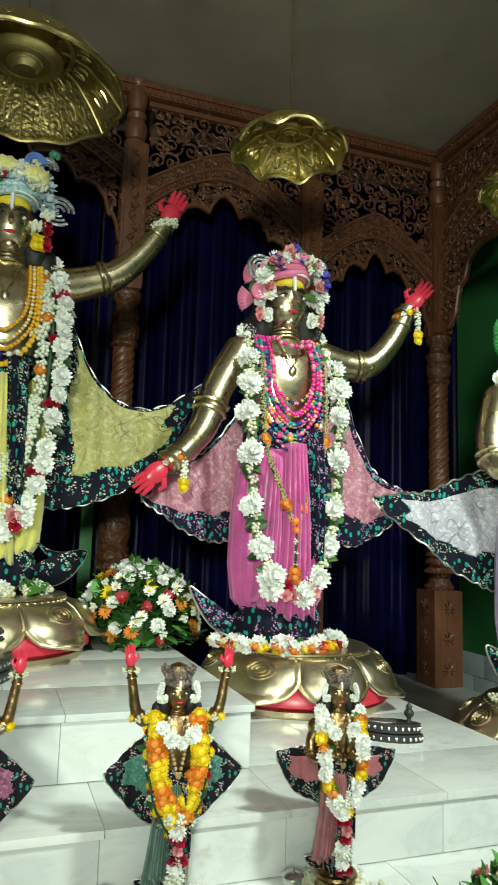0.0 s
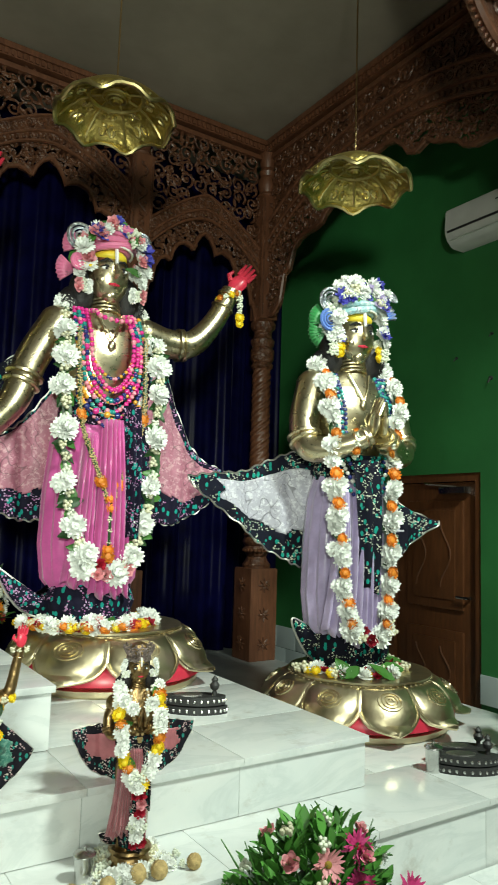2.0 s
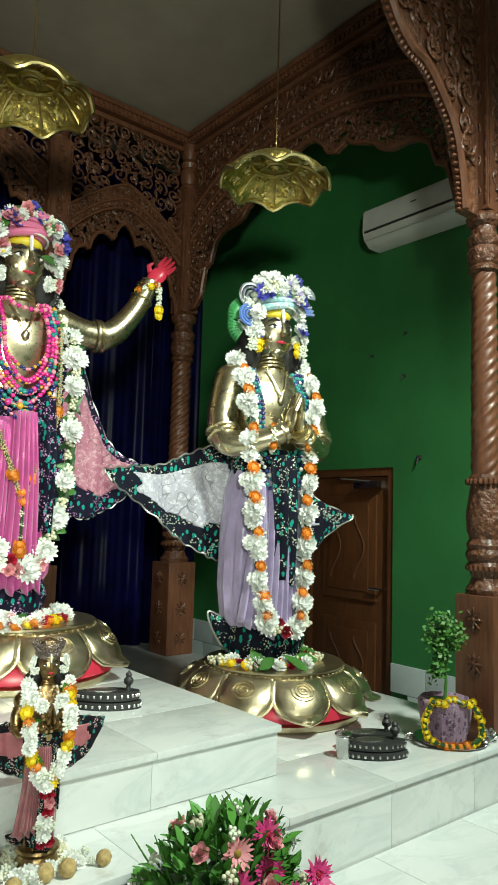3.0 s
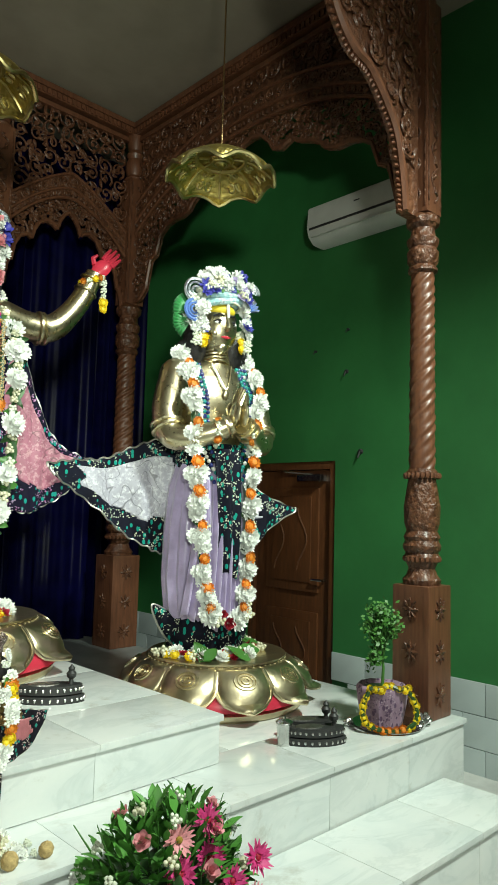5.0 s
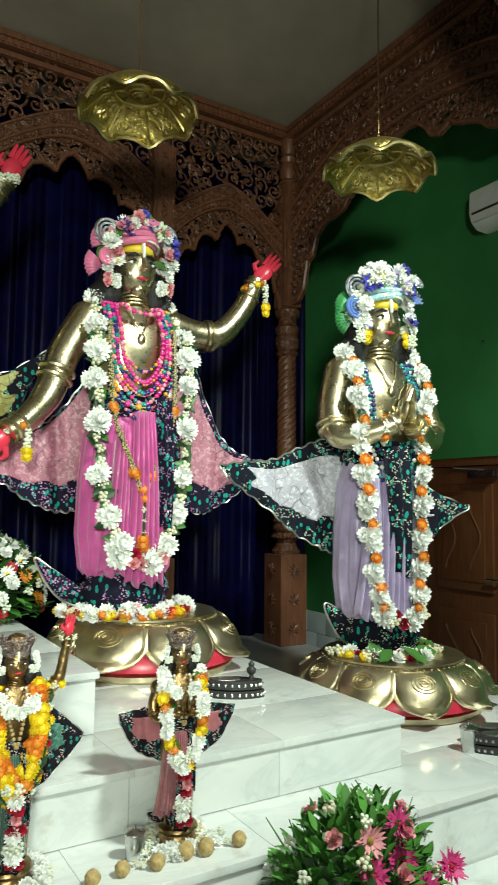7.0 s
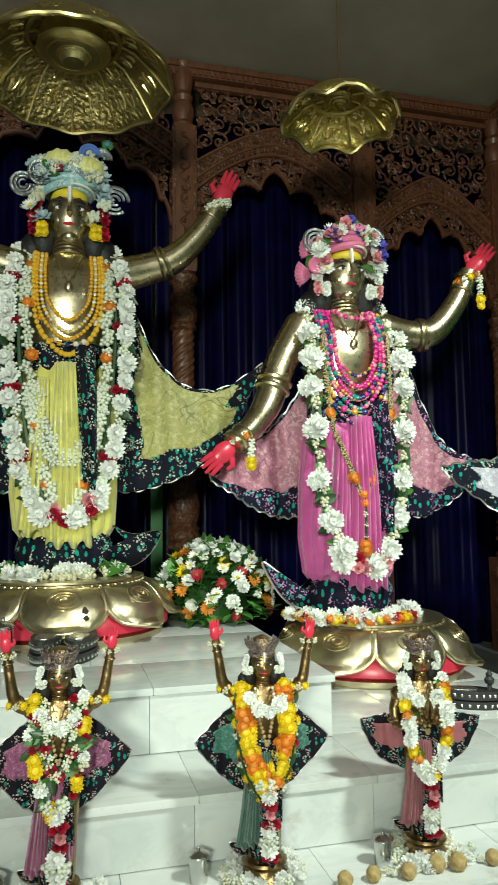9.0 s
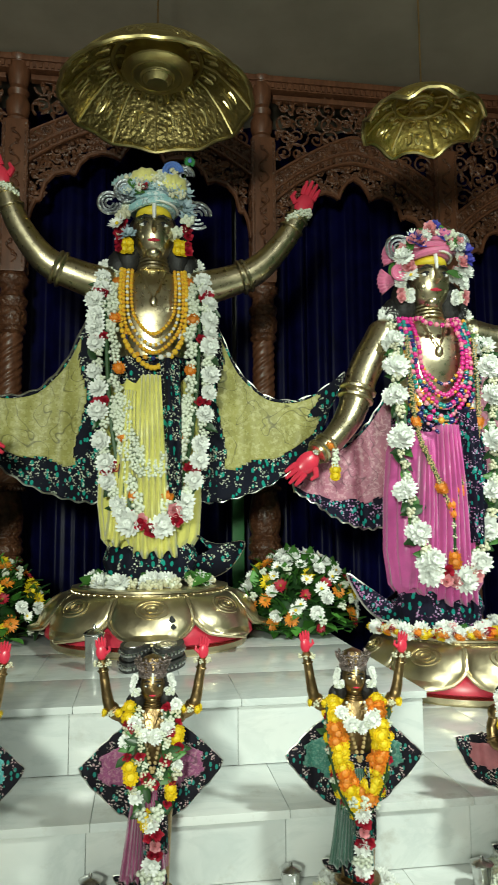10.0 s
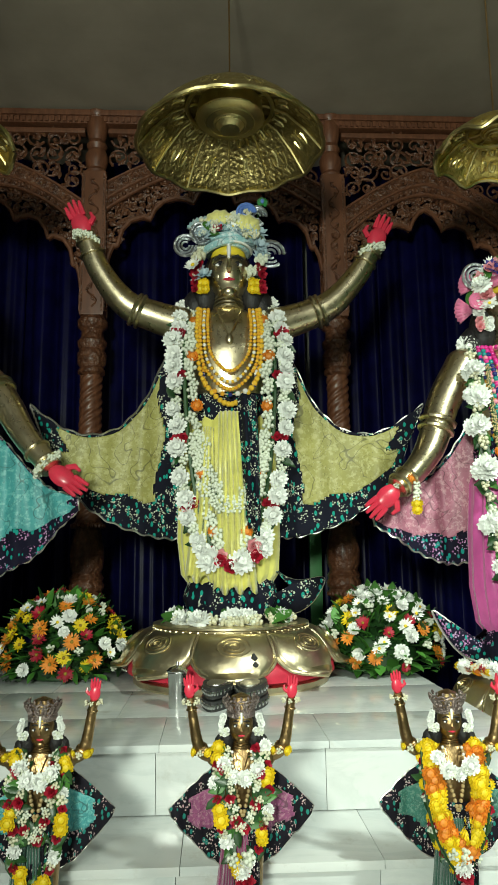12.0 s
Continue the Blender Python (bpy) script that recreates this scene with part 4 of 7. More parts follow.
def wing(parent, top, bottom, field, border, seed, depth=0.10, edge=(0.10, 0.30, 0.78, 0.86), nu=72, nv=48, fold=0.018):
    """A spread wing of a shawl between an upper and a lower edge of (x, z) points, from the body outwards."""
    rnd = random.Random(seed)
    tc = spline([(x, 0, z) for x, z in top], nu)
    bc = spline([(x, 0, z) for x, z in bottom], nu)
    ph = [rnd.uniform(0, 6.28) for _ in range(3)]
    grid = []
    for i in range(nu + 1):
        u = i / nu
        col = []
        for j in range(nv + 1):
            v = j / nv
            p = tc[i].lerp(bc[i], v)
            sag = 0.012 * math.sin(v * 3.14 * 5 + ph[2])
            y = depth * math.sin(math.pi * min(1, u * 1.05)) * 0.8 + 0.05 + fold * math.sin(u * 17 + v * 2 + ph[0]) * (0.3 + v) + 0.4 * fold * math.sin(u * 37 + ph[1])
            col.append(Vector((p.x + sag * u * (1 - u), y, p.z)))
        grid.append(col)
    meshes = {0: bmesh.new(), 1: bmesh.new()}
    cache = {0: {}, 1: {}}
    te, ie, be, oe = edge
    for i in range(nu):
        for j in range(nv):
            u, v = (i + 0.5) / nu, (j + 0.5) / nv
            wavy = 0.035 * math.sin(9 * u + ph[1]) + 0.02 * math.sin(23 * u)
            which = 1 if (v < te or u < ie + 0.03 * math.sin(11 * v) or v > be + wavy or u > oe + 0.03 * math.sin(13 * v)) else 0
            b, c = meshes[which], cache[which]
            q = []
            for a, d in ((i, j), (i + 1, j), (i + 1, j + 1), (i, j + 1)):
                if (a, d) not in c:
                    c[(a, d)] = b.verts.new(grid[a][d])
                q.append(c[(a, d)])
            b.faces.new(q)
    for k, (nm, mt) in enumerate((("net_field", field), ("embroidered_border", border))):
        if not meshes[k].faces:
            meshes[k].free()
            continue
        ob = part(nm, meshes[k], mt, parent)
        so = ob.modifiers.new("thick", "SOLIDIFY")
        so.thickness = 0.005
    loop = [grid[i][0] for i in range(nu + 1)] + [grid[nu][j] for j in range(1, nv + 1)] + [grid[i][nv] for i in range(nu - 1, -1, -1)]
    loop = [p + Vector((0, 0, 0.006 * math.sin(n * 0.9))) for n, p in enumerate(loop)]
    part("silver_piping", tube(bmesh.new(), loop, 0.0055, 5, up=(0, 1, 0)), PIPING, parent)


def skirt(parent, name, silk, rows, pleats, amp, seed, front=0.5):
    ph = random.Random(seed).uniform(0, 6)

    def wave(a, f):
        fr = 0.5 - 0.5 * math.sin(a)          # strongest at the front
        return 1 + amp * (0.25 + front * fr) * (math.sin(pleats * a + ph + 2.0 * f) + 0.5 * math.sin(pleats * 2.3 * a + 3 * f)) * (0.5 + 0.5 * f if rows[0][2] > rows[-1][2] else 1)
    ob = part(name, loft(bmesh.new(), smooth_rows(rows, 26), 110, 0, wave, cap=False), silk, parent)
    so = ob.modifiers.new("thick", "SOLIDIFY")
    so.thickness = 0.004
    return ob


def pleat_fan(parent, silk, x0, z0, z1, w0, w1, y0, folds=6, lean=0.0, name="front_pleats"):
    bm = bmesh.new()
    n, m = folds * 8, 20
    rows = []
    for j in range(m + 1):
        f = j / m
        w = w0 + (w1 - w0) * f
        row = []
        for i in range(n + 1):
            g = i / n
            x = x0 + lean * f + w * (g - 0.5)
            y = y0 - 0.03 * math.sin(math.pi * f) + 0.016 * math.sin(2 * math.pi * folds * g + 1.5 * f) - 0.03 * math.sin(math.pi * g)
            row.append(bm.verts.new((x, y, z0 + (z1 - z0) * f + 0.02 * math.sin(folds * 3 * g) * f)))
        rows.append(row)
    for a, b in zip(rows, rows[1:]):
        for i in range(n):
            bm.faces.new((a[i], a[i + 1], b[i + 1], b[i]))
    ob = part(name, bm, silk, parent)
    so = ob.modifiers.new("thick", "SOLIDIFY")
    so.thickness = 0.004


def tail(parent, pts, border, y=-0.02):
    """A pointed end of cloth that sticks out at the hem."""
    ctr = Vector((sum(p[0] for p in pts) / len(pts), y - 0.03, sum(p[1] for p in pts) / len(pts)))
    loop = spline([(p[0], y + 0.02 * math.sin(3 * i), p[1]) for i, p in enumerate(pts)], 40)
    bm = bmesh.new()
    c = bm.verts.new(ctr)
    vs = [bm.verts.new(p) for p in loop]
    for a, b in zip(vs, vs[1:]):
        bm.faces.new((a, b, c))
    ob = part("hem_tail", bm, border, parent)
    so = ob.modifiers.new("thick", "SOLIDIFY")
    so.thickness = 0.006
    part("silver_piping", tube(bmesh.new(), loop, 0.006, 5, up=(0, 1, 0)), PIPING, parent)


def dress(at, silk, label, border, seed, pleat_x=0.0, tail_pts=None, sash=0.10, slim=1.0):
    d = thing("silk_dhoti", label, "dhoti", at=at)
    rows = [(0, 0, 1.10, 0.205, 0.150), (-0.005, 0, 0.95, 0.245, 0.175), (-0.01, 0, 0.70, 0.262, 0.185), (-0.01, 0, 0.42, 0.268, 0.185), (-0.005, 0, 0.24, 0.25, 0.175), (0, 0, 0.17, 0.20, 0.16)]
    rows = [(cx, cy, z, rx * slim if z < 1.0 else rx, ry) for cx, cy, z, rx, ry in rows]
    skirt(d, "wrapped_cloth", silk, rows, 17, 0.05, seed)
    pleat_fan(d, silk, pleat_x, 1.08, 0.16, 0.13, 0.22, -0.19, 6, 0.02)
    pleat_fan(d, silk, pleat_x - 0.12, 1.0, 0.22, 0.06, 0.15, -0.175, 4, -0.04)
    under = [(0, 0, 0.24, 0.21 * slim, 0.16), (0, 0, 0.12, 0.25 * slim, 0.19), (0, 0, 0.03, 0.22 * slim, 0.18)]
    skirt(d, "underskirt", border, under, 9, 0.06, seed + 1, 0.3)
    pleat_fan(d, border, pleat_x + 0.085 * (sash < 0.15), 1.16, 0.45, sash, sash * 0.75, -0.225, 2, 0.03, "sash_end")
    skirt(d, "waist_sash", border, [(0, 0, 1.20, 0.20, 0.15), (0, 0, 1.13, 0.215, 0.16), (0, 0, 1.05, 0.212, 0.158)], 5, 0.03, seed + 2)
    if slim < 1:
        pleat_fan(d, silk, -0.15, 0.85, 0.14, 0.10, 0.20, -0.10, 4, -0.05, "side_panel")
        pleat_fan(d, border, 0.0, 0.80, 0.02, 0.14, 0.17, -0.215, 2, 0.0, "sash_fall")
    if tail_pts:
        tail(d, tail_pts, border)
    return d


def garland(at, label, path, pattern, group="garlands on the statues", name="flower_garland", step=0.05, cord=True, width=0.0, jit=0.012):
    """Flowers strung along a curve. pattern: lists of (mesh, size, sideways, forward) placed one list a step."""
    g = thing(name, label, "garland", group, at=at)
    ln = sum((Vector(a) - Vector(b)).length for a, b in zip(path, path[1:]))
    n = max(4, int(ln / step))
    pts = spline(path, n)
    if cord:
        part("string", tube(bmesh.new(), pts, 0.012, 6), DKLEAF, g)
    for k, p in enumerate(pts):
        d = (pts[min(k + 1, n)] - pts[max(k - 1, 0)]).normalized()
        sd = Vector((0, -1, 0)).cross(d)
        for me, size, side, fwd in pattern[k % len(pattern)]:
            q = p + sd * side + Vector((FR.uniform(-jit, jit), -fwd + FR.uniform(-jit, 0) * 0.5, FR.uniform(-jit, jit)))
            put_flower(me, g, q, (side * 4, -1, 0.15), size)
    return g


BEAD_ME = {}


def beads(at, label, path, radius, mats, group="bead necklaces", single=False):
    """A strand of beads; the colours alternate along it."""
    ln = sum((Vector(a) - Vector(b)).length for a, b in zip(path, path[1:]))
    n = int(ln / (radius * 1.95))
    pts = spline(path, n)
    if single:
        bm = bmesh.new()
        for k, p in enumerate(pts):
            ball(bm, p, radius, radius, radius, 6, 4, k % len(mats))
        ob = part("bead_necklace", bm, list(mats))
        ob.matrix_basis = at
        return tagged(ob, label, "necklace", group, "stuff")
    g = thing("bead_necklace", label, "necklace", group, at=at)
    part("thread", tube(bmesh.new(), pts, radius * 0.3, 5), B_SAND, g)
    for k, p in enumerate(pts):
        m = mats[FR.randrange(len(mats)) if len(mats) > 2 else k % len(mats)]
        if m.name not in BEAD_ME:
            BEAD_ME[m.name] = mesh_of("bead", ball(bmesh.new(), (0, 0, 0), 1, 1, 1, 8, 6), m)
        s = radius * FR.uniform(0.92, 1.12)
        part("bead", BEAD_ME[m.name], None, g, at=Matrix.LocRotScale(p, None, (s, s, s)))
    return g


def ushape(w, z0, z1, y0=-0.10, y1=-0.20, pinch=0.75):
    """A hanging loop from shoulder to shoulder."""
    return [(-w, y0, z0), (-w * 1.02, y1 + 0.02, z0 - (z0 - z1) * 0.35), (-w * pinch, y1, z0 - (z0 - z1) * 0.75), (0, y1 - 0.02, z1),
            (w * pinch, y1, z0 - (z0 - z1) * 0.75), (w * 1.02, y1 + 0.02, z0 - (z0 - z1) * 0.35), (w, y0, z0)]


ORN_SILVER = metal_mat("silver_trim", (0.72, 0.76, 0.82), 0.3, 0.6, 120)
B_YEL = simple("yellow_bead", (0.80, 0.48, 0.04), 0.3, vary=0.15)
B_GOLD = simple("amber_bead", (0.75, 0.36, 0.03), 0.3, vary=0.15)
B_PINK = simple("magenta_bead", (0.68, 0.03, 0.26), 0.25, vary=0.15)
B_ROSE = simple("rose_bead", (0.80, 0.28, 0.36), 0.25, vary=0.15)
B_TEAL = simple("teal_bead", (0.02, 0.26, 0.24), 0.2, vary=0.2)
B_WHITE = simple("pearl_bead", (0.78, 0.78, 0.72), 0.25, vary=0.1)
B_NAVY = simple("navy_bead", (0.02, 0.03, 0.16), 0.2, vary=0.2)
B_SAND = simple("sandal_bead", (0.45, 0.32, 0.14), 0.5, vary=0.2)
CL_YEL = cloth_mat("pale_yellow_cloth", (0.74, 0.70, 0.24), 0.5, 0.3)
CL_PINK = cloth_mat("rose_cloth", (0.70, 0.17, 0.32), 0.45, 0.3)
CL_BLUE = cloth_mat("blue_ribbon", (0.10, 0.20, 0.55), 0.4, 0.3)
CL_GREEN = cloth_mat("green_ribbon", (0.02, 0.22, 0.05), 0.4, 0.3)
CL_AQUA = cloth_mat("aqua_cloth", (0.30, 0.55, 0.58), 0.5, 0.3, 40, 0.3, (0.7, 0.75, 0.75))


def spiral_trim(parent, x, z, r, y, mat, spin=1):
    bm = bmesh.new()
    for q, th in ((r, 0.010), (r * 0.68, 0.008), (r * 0.36, 0.007)):
        pts = [(x + q * math.cos(a * spin), y, z + q * math.sin(a * spin)) for a in np.linspace(0, 5.4, 18)]
        tube(bm, pts, th, 5, up=(0, 1, 0))
    part("curled_trim", bm, mat, parent)


def headdress(at, label, cloth, flowers, trims, seed, height=0.25, fan=None, group="headdresses", puffs=()):
    rnd = random.Random(seed)
    h = thing("turban", label, "headdress", group, at=at)
    bm = bmesh.new()
    loft(bm, [(0, 0.0, 2.035, 0.118, 0.140), (0, 0.0, 2.055, 0.142, 0.158), (0, 0.01, 2.10, 0.150, 0.160), (0, 0.02, 2.15, 0.125, 0.13), (0, 0.02, 2.185, 0.07, 0.075), (0, 0.02, 2.20, 0.02, 0.02)], 24)
    part("wrapped_crown", bm, cloth, h)
    for k in range(3):
        pts = [(0.150 * math.cos(a), -0.155 * math.sin(a) - 0.005, 2.055 + 0.035 * k + (0.03 - 0.02 * k) * math.cos(a)) for a in np.linspace(0.05, 3.09, 14)]
        part("cloth_roll", tube(bmesh.new(), pts, 0.021 - 0.002 * k, 8), cloth, h)
    part("pearl_band", tube(bmesh.new(), [(0.132 * math.cos(a), -0.03 - 0.140 * math.sin(a), 2.035 + 0.015 * math.sin(a)) for a in np.linspace(0.0, 3.14, 16)], 0.008, 6), B_WHITE, h)
    for k in range(40):
        a = radians(-42 + 264 * k / 39)
        r = rnd.uniform(0.150, 0.215)
        x, z = r * math.cos(a), 2.03 + (r + height - 0.22) * math.sin(a) * 0.95
        if a < 0.3 or a > 2.84:
            z -= 0.03
        put_flower(rnd.choice(flowers), h, (x, -0.085 + rnd.uniform(-0.06, 0.05), z), (x * 2.5, -1, 0.35), rnd.uniform(0.036, 0.056))
    for k in range(26):
        a = radians(4 + 172 * (k % 13) / 12)
        q = 0.145 if k < 13 else 0.09
        x, z = q * math.cos(a), 2.07 + (0.10 if k < 13 else 0.045) * math.sin(a) + (0.02 if k >= 13 else 0)
        put_flower(rnd.choice(flowers), h, (x, -0.165 + 0.5 * x * x, z + rnd.uniform(-0.012, 0.02)), (x * 1.5, -1, 0.3), rnd.uniform(0.028, 0.042))
    for k, (x, z, r, m) in enumerate(trims):
        spiral_trim(h, x, z, r, -0.10 - 0.01 * k, m, 1 if x > 0 else -1)
    for x, z, rx, rz, m in puffs:
        bm = ball(bmesh.new(), (0, 0, 0), rx, 0.07, rz, 40, 18)
        for v in bm.verts:
            v.co *= 1 + 0.06 * math.sin(15 * math.atan2(v.co.z + rz, v.co.x))
            v.co += Vector((x, -0.115, z))
        part("cloth_puff", bm, m, h)
    if fan:
        for n, (x0, z0, tilt, m) in enumerate(fan):
            bm = bmesh.new()
            rows = []
            for i in range(15):
                a = radians(tilt - 42 + 84 * i / 14)
                d = 0.012 * (-1) ** i
                rows.append([bm.verts.new((x0 + r * math.cos(a), -0.06 + d, z0 + r * math.sin(a))) for r in (0.02, 0.115)])
            for a, b in zip(rows, rows[1:]):
                bm.faces.new((a[0], a[1], b[1], b[0]))
            ob = part("pleated_fan", bm, m, h)
            so = ob.modifiers.new("thick", "SOLIDIFY")
            so.thickness = 0.004
    return h


def ear_tassels(at, label, tops, ends, x=0.165, z=1.88):
    g = thing("ear_tassels", label, "ear ornament", "flower ear tassels", at=at)
    for s in (-1, 1):
        part("string", tube(bmesh.new(), [(s * x, -0.06, z + 0.10), (s * x * 1.05, -0.08, z), (s * x * 1.1, -0.09, z - 0.08)], 0.006, 5), DKLEAF, g)
        for k in range(3):
            put_flower(tops, g, (s * (x + 0.01 * k), -0.10, z + 0.07 - 0.035 * k), (s * 0.4, -1, 0), 0.036)
        for k in range(6):
            put_flower(ends[k % len(ends)], g, (s * (x - 0.035 + 0.028 * (k % 3)), -0.10, z - 0.05 - 0.035 * (k // 3)), (s * 0.3, -1, -0.2), 0.030)
    return g


# ---------------------------------------------------------------- lotus pedestals
def pedestal(at, radius, height, petals, label):
    p = thing("lotus_pedestal", label, "pedestal", "lotus pedestals", at=at)
    r, h = radius, height
    part("base_ring", lathe(bmesh.new(), [(r * 0.80, 0), (r * 0.82, 0.012), (r * 0.82, 0.035), (r * 0.79, 0.045)], 48), PED_BRASS, p)
    part("red_core", lathe(bmesh.new(), [(r * 0.78, 0.04), (r * 0.865, 0.06), (r * 0.86, 0.10), (r * 0.80, 0.15), (r * 0.62, h * 0.86)], 48), RED_PAINT, p, "red enamelled core between the petals")
    part("top_plate", lathe(bmesh.new(), [(r * 0.56, h * 0.84), (r * 0.64, h * 0.88), (r * 0.64, h * 0.93), (r * 0.66, h * 0.95), (r * 0.66, h * 0.985), (r * 0.60, h), (0.05, h)], 48), PED_BRASS, p)
    bm = bmesh.new()
    for k in range(60):
        a = 2 * math.pi * k / 60
        ball(bm, (r * 0.655 * math.cos(a), r * 0.655 * math.sin(a), h * 0.90), 0.009, 0.009, 0.011, 6, 4)
    tagged(part("bead_rim", bm, PED_BRASS, p), kind="stuff")
    # one petal, and the same petal turned round the foot
    bm, trim = bmesh.new(), []
    nu, nv = 14, 14

    def surf(u, v):
        rr = r * (0.645 + 0.30 * v ** 0.75)
        zz = h * (0.92 - 0.78 * v ** 1.35)
        if v > 0.80:
            rr += r * 0.07 * (v - 0.80) / 0.20
            zz += h * 0.13 * (v - 0.80) / 0.20
        half = math.pi / petals * (1.03 if v < 0.45 else 1.03 * max(0.02, 1 - ((v - 0.45) / 0.55) ** 2.3))
        a = -math.pi / 2 + u * half
        bulge = 1 + 0.06 * math.cos(u * math.pi / 2) * math.sin(math.pi * v) - 0.02 * (abs(u) > 0.9)
        return Vector((rr * bulge * math.cos(a), rr * bulge * math.sin(a), zz + 0.018 * (1 - u * u) * v))

    grid = [[surf(2 * i / nu - 1, j / nv) for i in range(nu + 1)] for j in range(nv + 1)]
    vs = [[bm.verts.new(q) for q in row] for row in grid]
    for a, b in zip(vs, vs[1:]):
        for i in range(nu):
            bm.faces.new((a[i], b[i], b[i + 1], a[i + 1]))
    me = mesh_of("petal", bm, PED_BRASS)
    edge = [row[0] for row in grid[2:]] + [row[-1] for row in grid[::-1][:-2]]
    edge_me = mesh_of("petal_rim", tube(bmesh.new(), edge, 0.009, 6), PED_BRASS)
    heart = bmesh.new()
    for q in (0.75, 0.5, 0.25):
        pts = []
        for k in range(17):
            a = 2 * math.pi * k / 16
            pts.append(surf(q * 0.5 * math.cos(a), 0.34 + q * 0.24 * math.sin(a)) * 1.004)
        tube(heart, pts, 0.006, 5, cap=False)
    heart_me = mesh_of("petal_relief", heart, PED_BRASS)
    for k in range(petals):
        m = pose(0, 0, 0, 0, 0, 360 * k / petals)
        ob = part("petal", me, None, p, at=m)
        so = ob.modifiers.new("thick", "SOLIDIFY")
        so.thickness = 0.008
        part("petal_rim", edge_me, None, ob)
        part("petal_relief", heart_me, None, ob)
    return p


def offering_ring(at, r, z, kinds, label, n=46, spread=0.1, arc=(180, 360)):
    g = thing("offered_flowers", label, "flowers", "flowers laid on the pedestals", at=at)
    for k in range(n):
        a = radians(FR.uniform(*arc))
        q = r * FR.uniform(1 - spread, 1.02)
        me, s = FR.choice(kinds)
        put_flower(me, g, (q * math.cos(a), q * math.sin(a), z + s * 0.3 + FR.uniform(0, 0.015)), (0.4 * math.cos(a), -0.5 + 0.4 * math.sin(a), 1), s, 0.4)
    return g


S2, S3, S4, S1 = (0.36, 4.55), (1.97, 4.30), (3.17, 3.66), (-1.25, 4.30)
H2, H3, H4 = 0.30, 0.29, 0.27
LAB = "polished brass lotus pedestal with red enamel under the petals"
pedestal(pose(*S2, Z3), 0.62, H2, 8, LAB)
pedestal(pose(*S3, Z2), 0.58, H3, 8, "polished brass lotus pedestal with broad petals, ringed with flowers")
pedestal(pose(*S4, Z1, 0, 0, 12), 0.58, H4, 10, LAB)
pedestal(pose(*S1, Z2), 0.58, H3, 8, LAB)
F2, F3, F4, F1 = Z3 + H2, Z2 + H3, Z1 + H4, Z2 + H3
M2 = pose(*S2, F2)
M3 = pose(1.845, 4.30, F3) @ Matrix.Scale(0.97, 4)
M4 = pose(3.112, 3.705, F4, 0, 0, -11) @ Matrix.Scale(0.955, 4)
M1 = pose(*S1, F1) @ Matrix.Scale(0.97, 4)

# ---------------------------------------------------------------- the figure in yellow, arms raised
UP = (0, 0, 1)
figure("brass_statue", "polished brass statue with both arms raised, dressed in yellow",
       [([(-0.26, 0, 1.62), (-0.42, 0.0, 1.67), (-0.58, -0.02, 1.74), (-0.72, -0.05, 1.92), (-0.80, -0.07, 2.12)], (-0.45, 0, 1), (1, 0, 0), (0, -1, 0)),
        ([(0.26, 0, 1.62), (0.42, 0.0, 1.67), (0.58, -0.02, 1.74), (0.73, -0.05, 1.90), (0.82, -0.07, 2.06)], (0.5, 0, 1), (-1, 0, 0), (0, -1, 0))], M2, "large brass statues")
dress(M2, SILK_YELLOW, "pale yellow pleated silk dhoti over an embroidered black underskirt", EMB_TEAL, 21, 0.0,
      [(0.14, 0.36), (0.26, 0.24), (0.36, 0.20), (0.50, 0.21), (0.42, 0.08), (0.30, 0.03), (0.16, 0.10)])
sh = thing("embroidered_shawl", "yellow net shawl with black flower-embroidered border, spread from the arms", "shawl", "shawls", at=M2)
TOP = [(0.22, 1.68), (0.33, 1.53), (0.48, 1.22), (0.66, 1.04), (0.88, 1.03), (1.10, 1.17)]
BOT = [(0.20, 0.44), (0.34, 0.43), (0.52, 0.47), (0.72, 0.56), (0.90, 0.72), (1.02, 0.98)]
wing(sh, TOP, BOT, LACE_YELLOW, EMB_TEAL, 1, edge=(0.04, 0.27, 0.76, 0.84))
wing(sh, [(-x, z) for x, z in TOP], [(-x, z) for x, z in BOT], LACE_YELLOW, EMB_TEAL, 2, edge=(0.04, 0.27, 0.76, 0.84))
headdress(M2, "yellow flower-covered turban with silver-blue curled trims", CL_AQUA, [DAISY, TUBE, ROSE, SILVERFL, CREAMBUD, LEAF_M, SILVERFL, TUBE],
          [(-0.24, 2.05, 0.06, ORN_SILVER), (0.235, 2.0, 0.075, ORN_SILVER), (0.16, 2.22, 0.055, ORN_SILVER), (-0.15, 2.11, 0.06, ORN_SILVER), (0.10, 2.23, 0.05, CL_BLUE)], 31,
          0.25, [(-0.13, 2.13, 115, CL_AQUA)], puffs=[(-0.045, 2.185, 0.085, 0.062, CL_YEL), (0.095, 2.155, 0.085, 0.068, CL_YEL)])
ear_tassels(M2, "yellow and red marigold ear tassels on the statue", ROSE, [MARI_Y, MARI_Y, ROSE])
plume = thing("peacock_feather", "single peacock feather rising from the turban", "feather", at=M2)
part("quill", tube(bmesh.new(), [(0.10, 0.0, 2.15), (0.17, 0.0, 2.27), (0.20, -0.01, 2.36)], 0.005, 5), LEAF, plume)
bm = bmesh.new()
for k in range(22):
    a = radians(-60 + 300 * k / 21)
    tube(bm, [(0.20, -0.01, 2.36), (0.20 + 0.032 * math.cos(a), -0.012, 2.36 + 0.032 * math.sin(a))], [0.005, 0.002], 4)
part("barbs", bm, CL_GREEN, plume)
